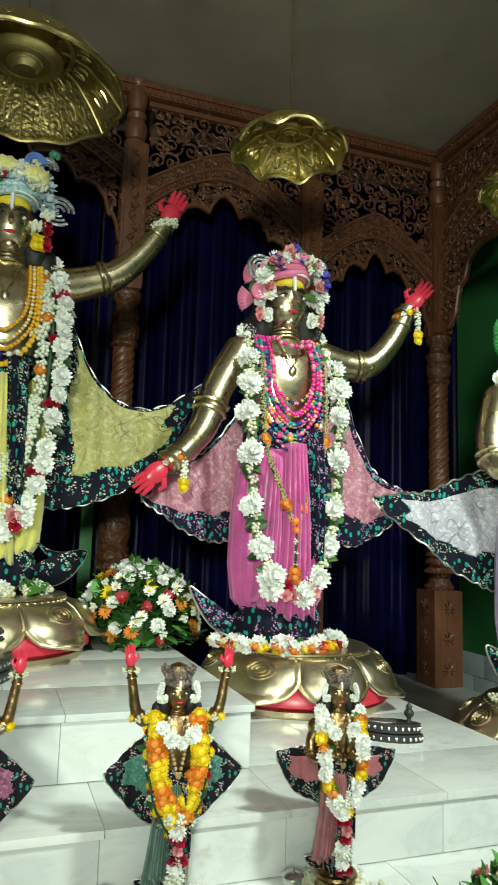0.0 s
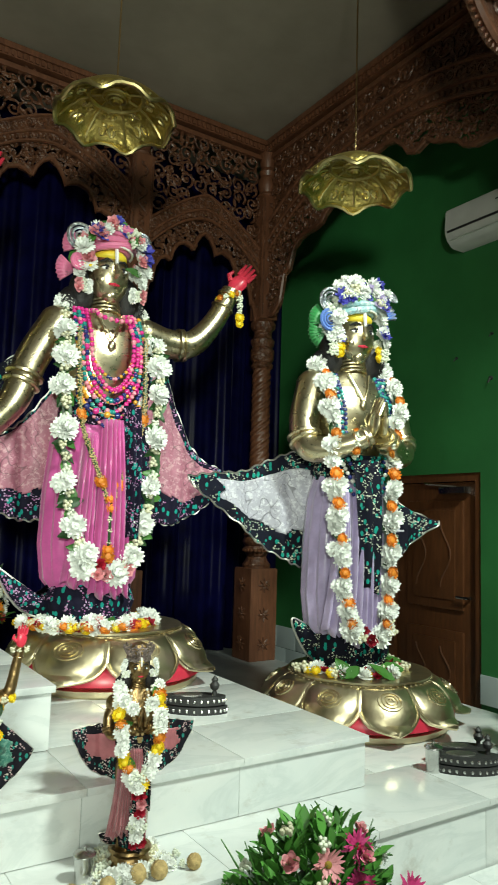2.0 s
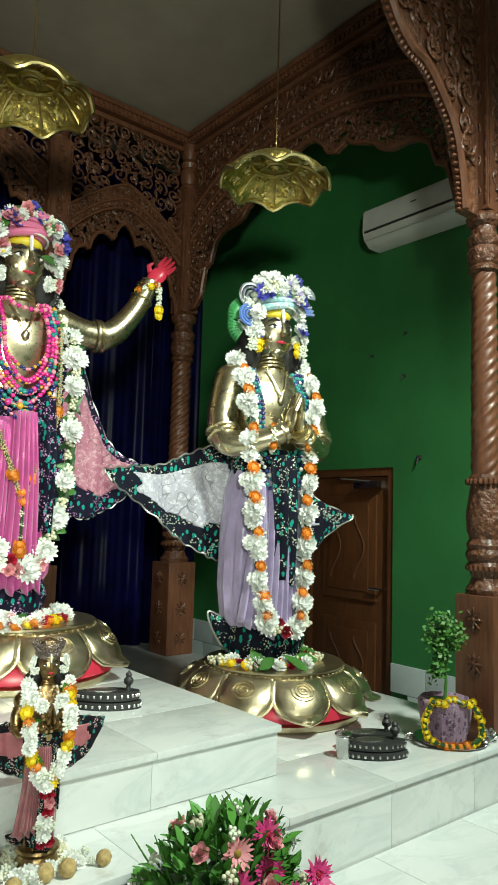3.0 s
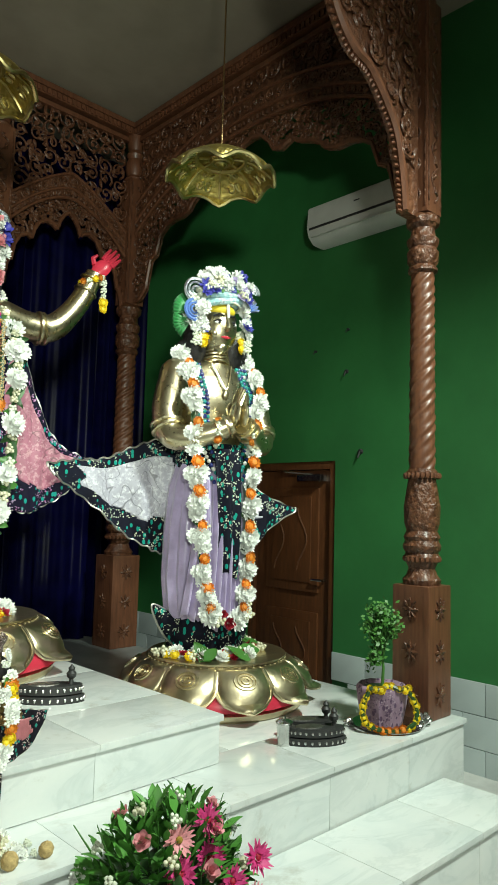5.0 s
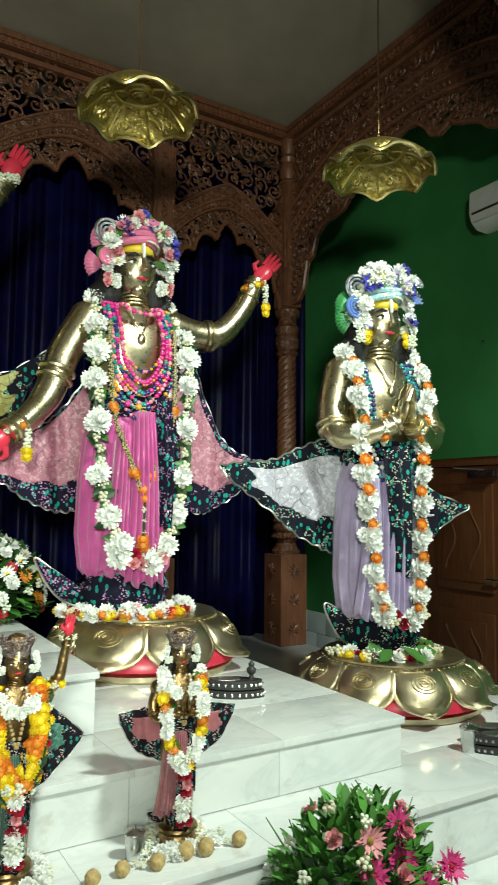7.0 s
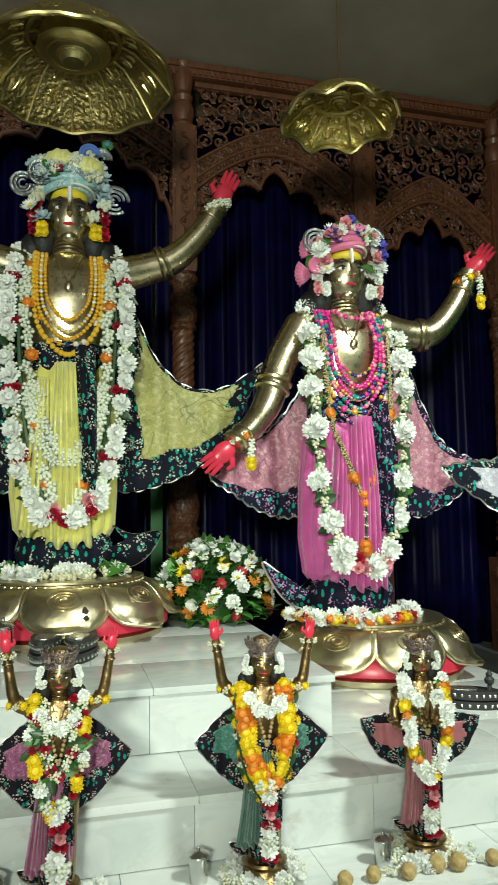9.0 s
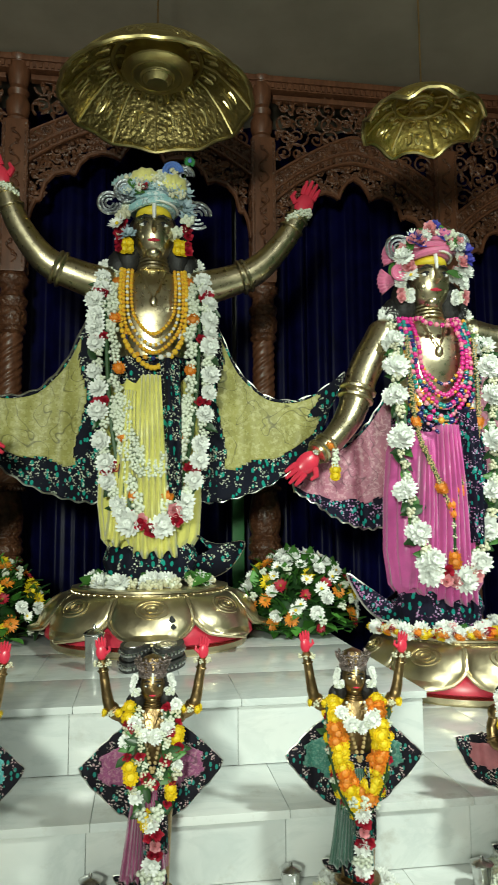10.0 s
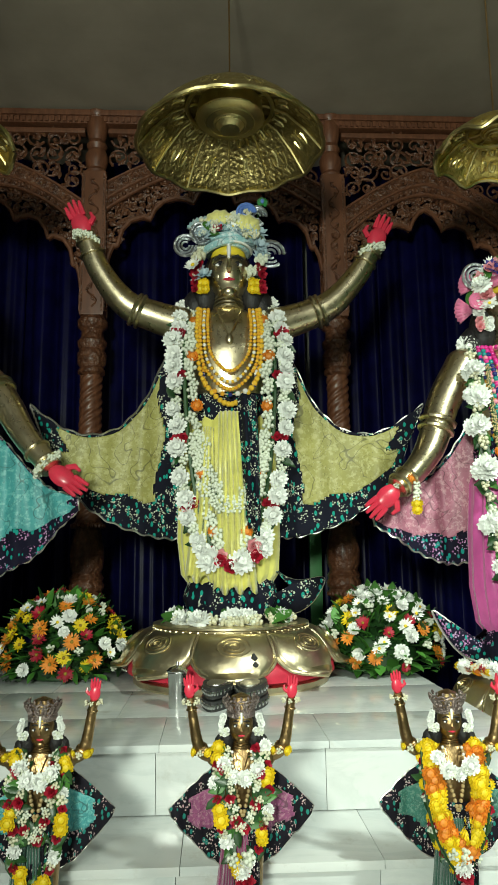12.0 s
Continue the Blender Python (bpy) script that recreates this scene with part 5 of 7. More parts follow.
part("eye_spot", ball(bmesh.new(), (0.20, -0.02, 2.365), 0.011, 0.005, 0.014, 10, 6), CL_BLUE, plume)

def thick(m):
    """Two columns: chrysanthemums and leaves outside, tuberoses with a marigold band inside; m: the outer side."""
    return [[(TUBE, 0.043, -0.035 * m, 0.0), (MUM, 0.052, 0.055 * m, 0.01)], [(TUBE, 0.043, -0.035 * m, 0.0), (TUBE, 0.036, 0.04 * m, 0.0), (DKLEAF_M, 0.055, 0.07 * m, -0.01)],
            [(TUBE, 0.043, -0.035 * m, 0.0), (TUBE, 0.04, 0.05 * m, 0.0)], [(MARI_O, 0.032, -0.045 * m, 0.01), (MUM, 0.052, 0.055 * m, 0.01)],
            [(TUBE, 0.043, -0.035 * m, 0.0), (DKLEAF_M, 0.055, 0.06 * m, -0.01), (TUBE, 0.036, 0.04 * m, 0.0)], [(TUBE, 0.043, -0.035 * m, 0.0), (MUM, 0.050, 0.055 * m, 0.01)],
            [(TUBE, 0.043, -0.04 * m, 0.0), (ROSE, 0.036, 0.06 * m, 0.0), (ROSE, 0.034, 0.02 * m, 0.0)]]


WT, WT2 = thick(1), thick(-1)
loop = [(-0.205, 0.02, 1.73), (-0.238, -0.15, 1.52), (-0.240, -0.19, 1.34), (-0.232, -0.20, 1.10), (-0.205, -0.215, 0.80), (-0.155, -0.22, 0.54), (-0.09, -0.225, 0.36)]
garland(M2, "thick white chrysanthemum and tuberose garland with orange marigolds", loop, WT2, step=0.042)
garland(M2, "thick white chrysanthemum and tuberose garland with orange marigolds", [(-x, y, z) for x, y, z in loop], WT, step=0.042)
inner = [(-0.17, -0.20, 0.95), (-0.15, -0.215, 0.80), (-0.09, -0.23, 0.66), (0, -0.24, 0.58), (0.09, -0.23, 0.66), (0.15, -0.215, 0.80), (0.17, -0.20, 0.95)]
garland(M2, "inner tuberose garland meeting in a point", inner, [[(TUBE, 0.04, -0.02, 0), (TUBE, 0.04, 0.025, 0)]], step=0.036)
end = garland(M2, "garland end of pink roses and white chrysanthemums", [(-0.12, -0.24, 0.33), (0, -0.25, 0.29), (0.12, -0.24, 0.34)],
              [[(MUM, 0.075, 0, 0)], [(ROSE, 0.045, 0, 0.01), (PINKROSE, 0.04, 0.04, 0)], [(ROSE, 0.045, 0, 0)]], step=0.075)
for w, z1, r, mats in ((0.155, 1.20, 0.011, (B_YEL, B_GOLD)), (0.135, 1.24, 0.010, (B_YEL, B_WHITE)), (0.115, 1.30, 0.010, (B_GOLD, B_YEL)), (0.17, 1.12, 0.015, (B_YEL, B_YEL))):
    beads(M2, "long strand of yellow beads on the brass chest", ushape(w, 1.69, z1, -0.06, -0.185, 0.85), r, mats)
beads(M2, "short dark bead collar with gold drops", ushape(0.14, 1.33, 1.17, -0.16, -0.19, 0.8), 0.014, (B_NAVY, B_WHITE, B_GOLD))
for s, x, z in ((-1, -0.795, 2.10), (1, 0.815, 2.04)):
    g = thing("flower_bracelet", "white tuberose bracelet round the raised wrist", "bracelet", "flower bracelets", at=M2)
    for k in range(12):
        a = 2 * math.pi * k / 12
        put_flower(TUBE, g, (x + 0.06 * math.cos(a), -0.07 + 0.06 * math.sin(a), z + 0.02 * math.cos(a) * s), (math.cos(a), math.sin(a), 0), 0.03)
offering_ring(M2, 0.33, 0.0, [(MUM, 0.055), (LEAF_M, 0.07), (CREAMBUD, 0.04), (TUBE, 0.045)], "white flowers and green leaves laid at the statue's feet", 40, 0.25)

# ---------------------------------------------------------------- the figure in pink
figure("brass_statue", "polished brass statue with one arm lowered, dressed in magenta",
       [([(-0.26, 0, 1.60), (-0.38, -0.02, 1.40), (-0.47, -0.05, 1.16), (-0.58, -0.12, 1.02), (-0.70, -0.18, 0.92)], (-0.75, -0.1, -0.65), (0.6, 0, -1), (0.3, -1, 0.35)),
        ([(0.26, 0, 1.62), (0.40, 0.0, 1.60), (0.56, -0.02, 1.62), (0.70, -0.04, 1.78), (0.80, -0.06, 1.99)], (0.62, -0.2, 0.75), (-0.4, 0, 1), (-0.5, -1, 0.2))], M3, "large brass statues")
dress(M3, SILK_PINK, "magenta pleated silk dhoti over an embroidered black underskirt", EMB_LILAC, 22, 0.02,
      [(-0.12, 0.28), (-0.26, 0.16), (-0.38, 0.22), (-0.50, 0.30), (-0.42, 0.14), (-0.30, 0.05), (-0.14, 0.04)])
sh = thing("embroidered_shawl", "pink net shawl with black flower-embroidered border", "shawl", "shawls", at=M3)
wing(sh, [(0.28, 1.70), (0.41, 1.58), (0.51, 1.34), (0.62, 1.07), (0.73, 0.93), (0.88, 0.86)], [(0.28, 0.60), (0.40, 0.56), (0.52, 0.53), (0.62, 0.56), (0.72, 0.63), (0.84, 0.76)], LACE_PINK, EMB_LILAC, 3, edge=(0.13, 0.10, 0.76, 0.92))
wing(sh, [(-0.14, 1.45), (-0.28, 1.20), (-0.39, 1.06), (-0.50, 0.98), (-0.64, 0.90), (-0.78, 0.80)], [(-0.12, 0.60), (-0.26, 0.54), (-0.38, 0.54), (-0.50, 0.59), (-0.64, 0.67), (-0.76, 0.74)], LACE_PINK, EMB_LILAC, 4, edge=(0.04, 0.06, 0.74, 0.94))
headdress(M3, "pink and white flower turban with green sprays and pearl trims", CL_PINK, [MUM, PINKROSE, TUBE, LEAF_M, PINKROSE, DAISY, CREAMBUD, BLUEFL],
          [(-0.19, 2.08, 0.07, ORN_SILVER), (0.01, 2.19, 0.05, CL_BLUE), (0.16, 2.12, 0.05, ORN_SILVER), (-0.20, 1.93, 0.04, CL_PINK)], 32, 0.17,
          [(-0.19, 1.90, 180, CL_PINK), (-0.16, 2.04, 165, CL_PINK)], puffs=[(0.04, 2.15, 0.085, 0.045, CL_PINK)])
ear_tassels(M3, "white flower ear tassels with red buds", MUM, [MUM, TUBE, PINKROSE])
for s in (-1, 1):
    pth = [(s * 0.215, 0.02, 1.72), (s * 0.262, -0.15, 1.50), (s * 0.268, -0.19, 1.34), (s * 0.262, -0.20, 1.10), (s * 0.24, -0.215, 0.78), (s * 0.19, -0.22, 0.52), (s * 0.11, -0.235, 0.34)]
    garland(M3, "garland of large white chrysanthemums spaced with green leaves", pth,
            [[(MUM, 0.066, 0, 0.02), (MUM, 0.052, 0.025 * s, 0.0)], [(DKLEAF_M, 0.062, 0, 0), (LEAF_M, 0.05, 0.02, 0), (CREAMBUD, 0.034, 0.0, 0.01)], [(DKLEAF_M, 0.062, 0.01, 0), (CREAMBUD, 0.04, 0.0, 0.012)],
             [(LEAF_M, 0.055, 0, 0), (TUBE, 0.038, 0.0, 0.01)]], step=0.05)
    garland(M3, "thin sandal-bead and marigold string crossing the dhoti", [(s * 0.19, -0.17, 1.55), (s * 0.185, -0.205, 1.25), (s * 0.16, -0.225, 1.02), (s * 0.08, -0.235, 0.82), (s * 0.01, -0.24, 0.64)],
            [[(SANDBUD, 0.021, 0, 0)]] * 21 + [[(MARI_O, 0.03, 0, 0)]] * 2, step=0.018, name="bead_garland", jit=0.003)
drop = garland(M3, "hanging string of orange marigolds over the dhoti", [(0, -0.245, 0.66), (0, -0.25, 0.56), (0.0, -0.25, 0.44), (0.0, -0.25, 0.36)],
               [[(MARI_O, 0.036, 0, 0)], [(MARI_O, 0.034, 0, 0)], [(CREAMBUD, 0.02, 0, 0)], [(CREAMBUD, 0.02, 0, 0)], [(CREAMBUD, 0.02, 0, 0)]], step=0.045, jit=0.004)
garland(M3, "garland end of pink roses between two white blooms", [(-0.12, -0.24, 0.30), (0, -0.25, 0.26), (0.12, -0.24, 0.30)],
        [[(MUM, 0.072, 0, 0)], [(PINKROSE, 0.045, 0, 0.01), (ROSE, 0.04, 0.04, 0)], [(PINKROSE, 0.045, 0, 0)]], step=0.075)
for w, z1, r, mats in ((0.165, 1.12, 0.013, (B_PINK, B_ROSE, B_TEAL)), (0.145, 1.18, 0.014, (B_PINK, B_PINK, B_TEAL, B_NAVY)), (0.12, 1.24, 0.013, (B_PINK, B_ROSE, B_PINK)), (0.19, 1.08, 0.012, (B_NAVY, B_PINK, B_TEAL, B_GOLD)),
                       (0.10, 1.62, 0.013, (B_ROSE, B_PINK))):
    beads(M3, "strand of magenta and teal beads on the brass chest", ushape(w, 1.69, z1, -0.06, -0.185, 0.85), r, mats)
for w, z1 in ((0.185, 1.03), (0.165, 1.17), (0.145, 1.23), (0.12, 1.30)):
    beads(M3, "thin strand of navy, pink and gold beads", ushape(w, 1.67, z1, -0.06, -0.18, 0.88), 0.010, (B_NAVY, B_PINK, B_GOLD, B_ROSE))
beads(M3, "wide dark bead collar with coloured drops", ushape(0.17, 1.25, 1.10, -0.16, -0.195, 0.8), 0.018, (B_NAVY, B_PINK, B_GOLD, B_WHITE))
for x, y, z, hang in ((-0.66, -0.15, 0.95, 0.12), (0.78, -0.06, 1.95, 0.16)):
    g = thing("flower_bracelet", "orange marigold and white bud bracelet with a hanging tassel", "bracelet", "flower bracelets", at=M3)
    for k in range(11):
        a = 2 * math.pi * k / 11
        put_flower((MARI_O, TUBE, MARI_Y)[k % 3], g, (x + 0.065 * math.cos(a), y + 0.06 * math.sin(a), z + 0.03 * math.cos(a)), (math.cos(a), math.sin(a), 0), 0.026)
    for k in range(5):
        put_flower((TUBE, TUBE, TUBE, MARI_Y, MARI_Y)[k], g, (x + 0.05, y - 0.06, z - 0.02 - hang * k / 4), (0, -1, 0), 0.03)
offering_ring(M3, 0.35, 0.0, [(MARI_Y, 0.03), (MARI_O, 0.03), (MUM, 0.045), (CREAMBUD, 0.035), (ROSE, 0.03)], "rope of yellow and white flowers laid round the pedestal's rim", 110, 0.06, (170, 370))
offering_ring(M3, 0.26, 0.0, [(LEAF_M, 0.07), (MUM, 0.05), (PINKROSE, 0.04)], "leaves and pink blossoms at the statue's feet", 24, 0.4)

# ---------------------------------------------------------------- the figure with folded palms
figure("brass_statue", "polished brass statue with folded palms, dressed in lilac",
       [([(-0.25, 0, 1.60), (-0.31, -0.02, 1.38), (-0.30, -0.09, 1.23), (-0.16, -0.22, 1.24), (-0.035, -0.30, 1.30)], (0.12, -0.22, 1), (0, 1, 0), (1, 0, 0)),
        ([(0.25, 0, 1.60), (0.31, -0.02, 1.38), (0.30, -0.09, 1.23), (0.16, -0.22, 1.24), (0.035, -0.30, 1.30)], (-0.12, -0.22, 1), (0, 1, 0), (-1, 0, 0))], M4, "large brass statues", True)
dress(M4, SILK_LILAC, "lilac pleated silk dhoti over an embroidered black underskirt", EMB_TEAL, 23, -0.02,
      [(-0.10, 0.36), (-0.22, 0.24), (-0.36, 0.28), (-0.30, 0.14), (-0.22, 0.05), (-0.10, 0.03)], 0.17)
sh = thing("embroidered_shawl", "white net shawl with black flower-embroidered border, one end drawn aside", "shawl", "shawls", at=M4)
wing(sh, [(-0.16, 1.20), (-0.30, 1.22), (-0.46, 1.16), (-0.62, 1.09), (-0.80, 1.07), (-0.97, 1.04)], [(-0.16, 0.56), (-0.28, 0.56), (-0.40, 0.62), (-0.56, 0.72), (-0.74, 0.86), (-0.93, 0.98)], LACE_WHITE, EMB_TEAL, 5, edge=(0.14, 0.05, 0.70, 0.78))
wing(sh, [(0.14, 1.12), (0.24, 1.08), (0.34, 1.02), (0.45, 0.94), (0.56, 0.88), (0.68, 0.84)], [(0.14, 0.42), (0.23, 0.46), (0.32, 0.54), (0.43, 0.62), (0.54, 0.72), (0.66, 0.82)], LACE_WHITE, EMB_TEAL, 6, edge=(0.2, 0.3, 0.55, 0.62), nu=28)
headdress(M4, "blue and white flower turban with pleated fans and green rosettes", CL_AQUA, [MUM, BLUEFL, TUBE, CREAMBUD, LILACFL, MUM, LEAF_M, BLUEFL],
          [(-0.19, 2.10, 0.07, ORN_SILVER), (-0.20, 1.98, 0.06, CL_BLUE), (0.18, 2.14, 0.06, ORN_SILVER)], 33, 0.25,
          [(-0.06, 2.10, 110, P_LILAC), (0.08, 2.10, 70, CL_BLUE), (0.17, 2.04, 50, CL_BLUE), (-0.20, 1.92, 200, CL_GREEN), (-0.20, 1.98, 160, CL_GREEN), (0.0, 2.14, 85, CL_AQUA)])
ear_tassels(M4, "white and yellow flower ear tassels", MUM, [MARI_Y, TUBE, TUBE])
for s in (-1, 1):
    pth = [(s * 0.215, 0.0, 1.72), (s * 0.225 - 0.01, -0.17, 1.50), (s * 0.185 - 0.035, -0.21, 1.10), (s * 0.165 - 0.03, -0.225, 0.78), (s * 0.14 - 0.02, -0.235, 0.45), (s * 0.095 - 0.01, -0.24, 0.24)]
    garland(M4, "garland of white chrysanthemums and orange marigolds", pth,
            [[(MUM, 0.060, 0, 0.02), (MUM, 0.048, 0.03 * s, 0.0)], [(MUM, 0.052, 0, 0.0), (DKLEAF_M, 0.05, 0, 0)], [(MARI_O, 0.036, 0, 0.03), (DKLEAF_M, 0.05, 0.01, 0), (CREAMBUD, 0.035, 0.03, 0.0)]], step=0.056)
garland(M4, "garland end with white chrysanthemums and a pale bow", [(-0.12, -0.24, 0.24), (0, -0.25, 0.18), (0.12, -0.24, 0.24)],
        [[(MUM, 0.075, 0, 0)], [(CREAMBUD, 0.05, 0, 0.02), (ROSE, 0.035, 0.04, 0)], [(ROSE, 0.04, 0, 0)]], step=0.075)
for w, z1, r, mats in ((0.15, 1.05, 0.013, (B_TEAL, B_NAVY)), (0.17, 0.98, 0.013, (B_TEAL, B_NAVY, B_WHITE)), (0.19, 0.92, 0.013, (B_NAVY, B_TEAL)), (0.13, 1.12, 0.012, (B_TEAL, B_NAVY, B_TEAL))):
    beads(M4, "long strand of dark green and navy beads", ushape(w, 1.67, z1, -0.06, -0.19, 0.9), r, mats)
g = thing("flower_bracelet", "orange and white flower bracelet round the folded wrists", "bracelet", "flower bracelets", at=M4)
for s in (-1, 1):
    for k in range(10):
        a = 2 * math.pi * k / 10
        put_flower((MARI_O, TUBE, TUBE)[k % 3], g, (s * 0.11 + 0.02 * math.cos(a), -0.26 + 0.05 * math.cos(a), 1.245 + 0.07 * math.sin(a)), (s, -0.6, 0.2), 0.028)
offering_ring(M4, 0.33, 0.0, [(MUM, 0.045), (LEAF_M, 0.07), (MARI_Y, 0.03), (CREAMBUD, 0.045), (ROSE, 0.03)], "mixed flowers and leaves laid on the pedestal", 46, 0.25)

# ---------------------------------------------------------------- the figure in teal, mostly beyond the view
figure("brass_statue", "polished brass statue with a lowered open palm, draped in teal",
       [([(-0.26, 0, 1.55), (-0.40, 0.0, 1.55), (-0.54, -0.02, 1.60), (-0.64, -0.04, 1.74), (-0.72, -0.06, 1.92)], (-0.62, -0.2, 0.75), (0.4, 0, 1), (0.5, -1, 0.2)),
        ([(0.26, 0, 1.58), (0.38, -0.02, 1.52), (0.50, -0.06, 1.38), (0.62, -0.12, 1.20), (0.77, -0.18, 1.03)], (0.80, -0.1, -0.62), (0.5, 0, 0.8), (0.1, -1, 0.35))], M1, "large brass statues")
dress(M1, LACE_TEAL, "teal pleated silk dhoti over an embroidered black underskirt", EMB_LILAC, 24, 0.0)
sh = thing("embroidered_shawl", "teal net shawl with black flower-embroidered border", "shawl", "shawls", at=M1)
wing(sh, [(0.22, 1.50), (0.34, 1.32), (0.46, 1.20), (0.58, 1.06), (0.70, 0.96), (0.86, 0.90)], [(0.20, 0.44), (0.34, 0.46), (0.48, 0.52), (0.62, 0.60), (0.76, 0.74), (0.86, 0.84)], LACE_TEAL, EMB_LILAC, 8, edge=(0.02, 0.05, 0.72, 0.94))
headdress(M1, "blue-green flower turban with silver trim", CL_AQUA, [MUM, TUBE, BLUEFL, LEAF_M], [(-0.19, 2.08, 0.07, ORN_SILVER)], 34, 0.25)
g = thing("flower_bracelet", "white tuberose bracelet round the lowered wrist", "bracelet", "flower bracelets", at=M1)
for k in range(12):
    a = 2 * math.pi * k / 12
    put_flower(TUBE, g, (0.745 + 0.05 * math.cos(a), -0.17 + 0.06 * math.sin(a), 1.05 + 0.05 * math.cos(a)), (math.cos(a), math.sin(a), 0), 0.027)
garland(M1, "white chrysanthemum garland on the teal figure", ushape(0.24, 1.6, 0.35, 0.0, -0.22, 0.8), [[(MUM, 0.07, 0, 0)], [(DKLEAF_M, 0.05, 0, 0)]], step=0.07)


# ---------------------------------------------------------------- hanging parasols
def parasol(at, r, rise, panels, sag, rod, label, sheet=GOLD_SHEET):
    p = thing("gilt_parasol", label, "parasol", "parasols over the statues", at=at)
    seg = panels * 8
    bm = bmesh.new()
    prof = [(0.16, 1.0), (0.40, 0.97), (0.62, 0.80), (0.82, 0.44), (0.94, 0.15), (1.0, 0.0)]
    rings = []
    for k, (q, h) in enumerate(prof):
        rw = []
        for i in range(seg):
            a = 2 * math.pi * i / seg
            c = abs(math.cos(panels * a / 2))                       # 1 on a rib, 0 between
            rr = r * q * (1 - 0.025 * (1 - c) * q)
            rw.append(bm.verts.new((rr * math.cos(a), rr * math.sin(a), rise * h - sag * (c ** 4) * (q > 0.99))))
        rings.append(rw)
    for a, b in zip(rings, rings[1:]):
        for i in range(seg):
            bm.faces.new((a[i], b[i], b[(i + 1) % seg], a[(i + 1) % seg]))
    bm.faces.new(rings[0])
    rim = [v.co.copy() for v in rings[-1]] + [rings[-1][0].co.copy()]
    canopy = part("canopy", bm, sheet, p)
    so = canopy.modifiers.new("thick", "SOLIDIFY")
    so.thickness = 0.006
    part("rim", tube(bmesh.new(), rim, 0.012, 6, cap=False), GOLD_EDGE, canopy)
    for k in range(panels):
        a = 2 * math.pi * k / panels
        pts = [(r * q * math.cos(a) * 0.985, r * q * math.sin(a) * 0.985, rise * h - 0.012) for q, h in prof]
        part("rib", tube(bmesh.new(), pts, 0.007, 5), GOLD_EDGE, canopy)
        # embossed scroll in each panel
        b = a + math.pi / panels
        bm = bmesh.new()
        for q0, rad in ((0.55, 0.10), (0.78, 0.11)):
            for s in (-1, 1):
                pts = []
                for n in range(14):
                    t = n / 13
                    ang = b + s * 0.5 * math.pi / panels * (0.5 + 0.35 * math.cos(5 * t))
                    q = q0 + rad * math.sin(5 * t) * (1 - 0.6 * t)
                    hh = np.interp(q, [x[0] for x in prof], [x[1] for x in prof])
                    pts.append((r * q * math.cos(ang), r * q * math.sin(ang), rise * hh - 0.012))
                tube(bm, pts, 0.008, 5)
        part("embossed_scroll", bm, GOLD_EDGE, canopy)
    pts = [(0.46 * r * math.cos(a), 0.46 * r * math.sin(a), rise * 0.83) for a in np.linspace(0, 6.283, 33)]
    part("inner_ring", tube(bmesh.new(), pts, 0.012, 6, cap=False), GOLD_EDGE, canopy)
    q, drop, gilt = (0.36, 0.06, GOLD_EDGE) if panels > 8 else (0.22, 0.0, sheet)
    hub = part("hub", lathe(bmesh.new(), [(0.0, rise - drop - 0.22 * r), (0.3 * q * r, rise - drop - 0.21 * r), (0.42 * q * r, rise - drop - 0.16 * r), (0.5 * q * r, rise - drop - 0.13 * r), (0.9 * q * r, rise - drop - 0.12 * r), (q * r, rise - drop - 0.09 * r),
                                       (q * r, rise - drop - 0.04 * r), (0.95 * q * r, rise * 0.97)], 24, cap=False), gilt, p)
    for w in (0.45, 0.72, 1.0):
        pts = [(w * q * r * math.cos(a), w * q * r * math.sin(a), rise - drop - (0.15 if w < 0.5 else 0.125 if w < 0.9 else 0.08) * r) for a in np.linspace(0, 6.283, 25)]
        part("hub_ring", tube(bmesh.new(), pts, 0.007, 5, cap=False), GOLD_EDGE, hub)
    if rod:
        part("hanging_rod", tube(bmesh.new(), [(0, 0, rise), (0, 0, rod - 0.12)], 0.005, 6), SMALL_BRASS, p, "thin dark hanging rod")
        hook = [(0.03 * math.cos(t), 0, rod - 0.09 + 0.04 * math.sin(t)) for t in np.linspace(-1.57, 4.2, 14)]
        part("hook", tube(bmesh.new(), hook, 0.006, 6), SMALL_BRASS, p)
        part("ceiling_plate", lathe(bmesh.new(), [(0.035, rod - 0.012), (0.035, rod)], 12), SMALL_BRASS, p)
    return p


LAB = "gilt embossed metal parasol with scalloped rim, hung from the ceiling"
big = parasol(pose(0.37, 4.30, 3.93), 0.515, 0.26, 12, 0.012, ZC - 3.93, "large gilt embossed parasol hung above the central statue", OLD_GOLD)
parasol(pose(1.775, 4.10, 3.805, 0, 0, 11), 0.318, 0.13, 8, 0.045, ZC - 3.805, LAB)
parasol(pose(2.98, 3.54, 3.565, 0, 0, 5), 0.305, 0.11, 8, 0.045, ZC - 3.565, LAB)
parasol(pose(-1.06, 4.10, 3.805), 0.318, 0.13, 8, 0.045, ZC - 3.805, LAB)


# ---------------------------------------------------------------- small figures along the front tier
ANTIQUE = metal_mat("antique_silver", (0.40, 0.32, 0.30), 0.4, 0.6, 70.0)


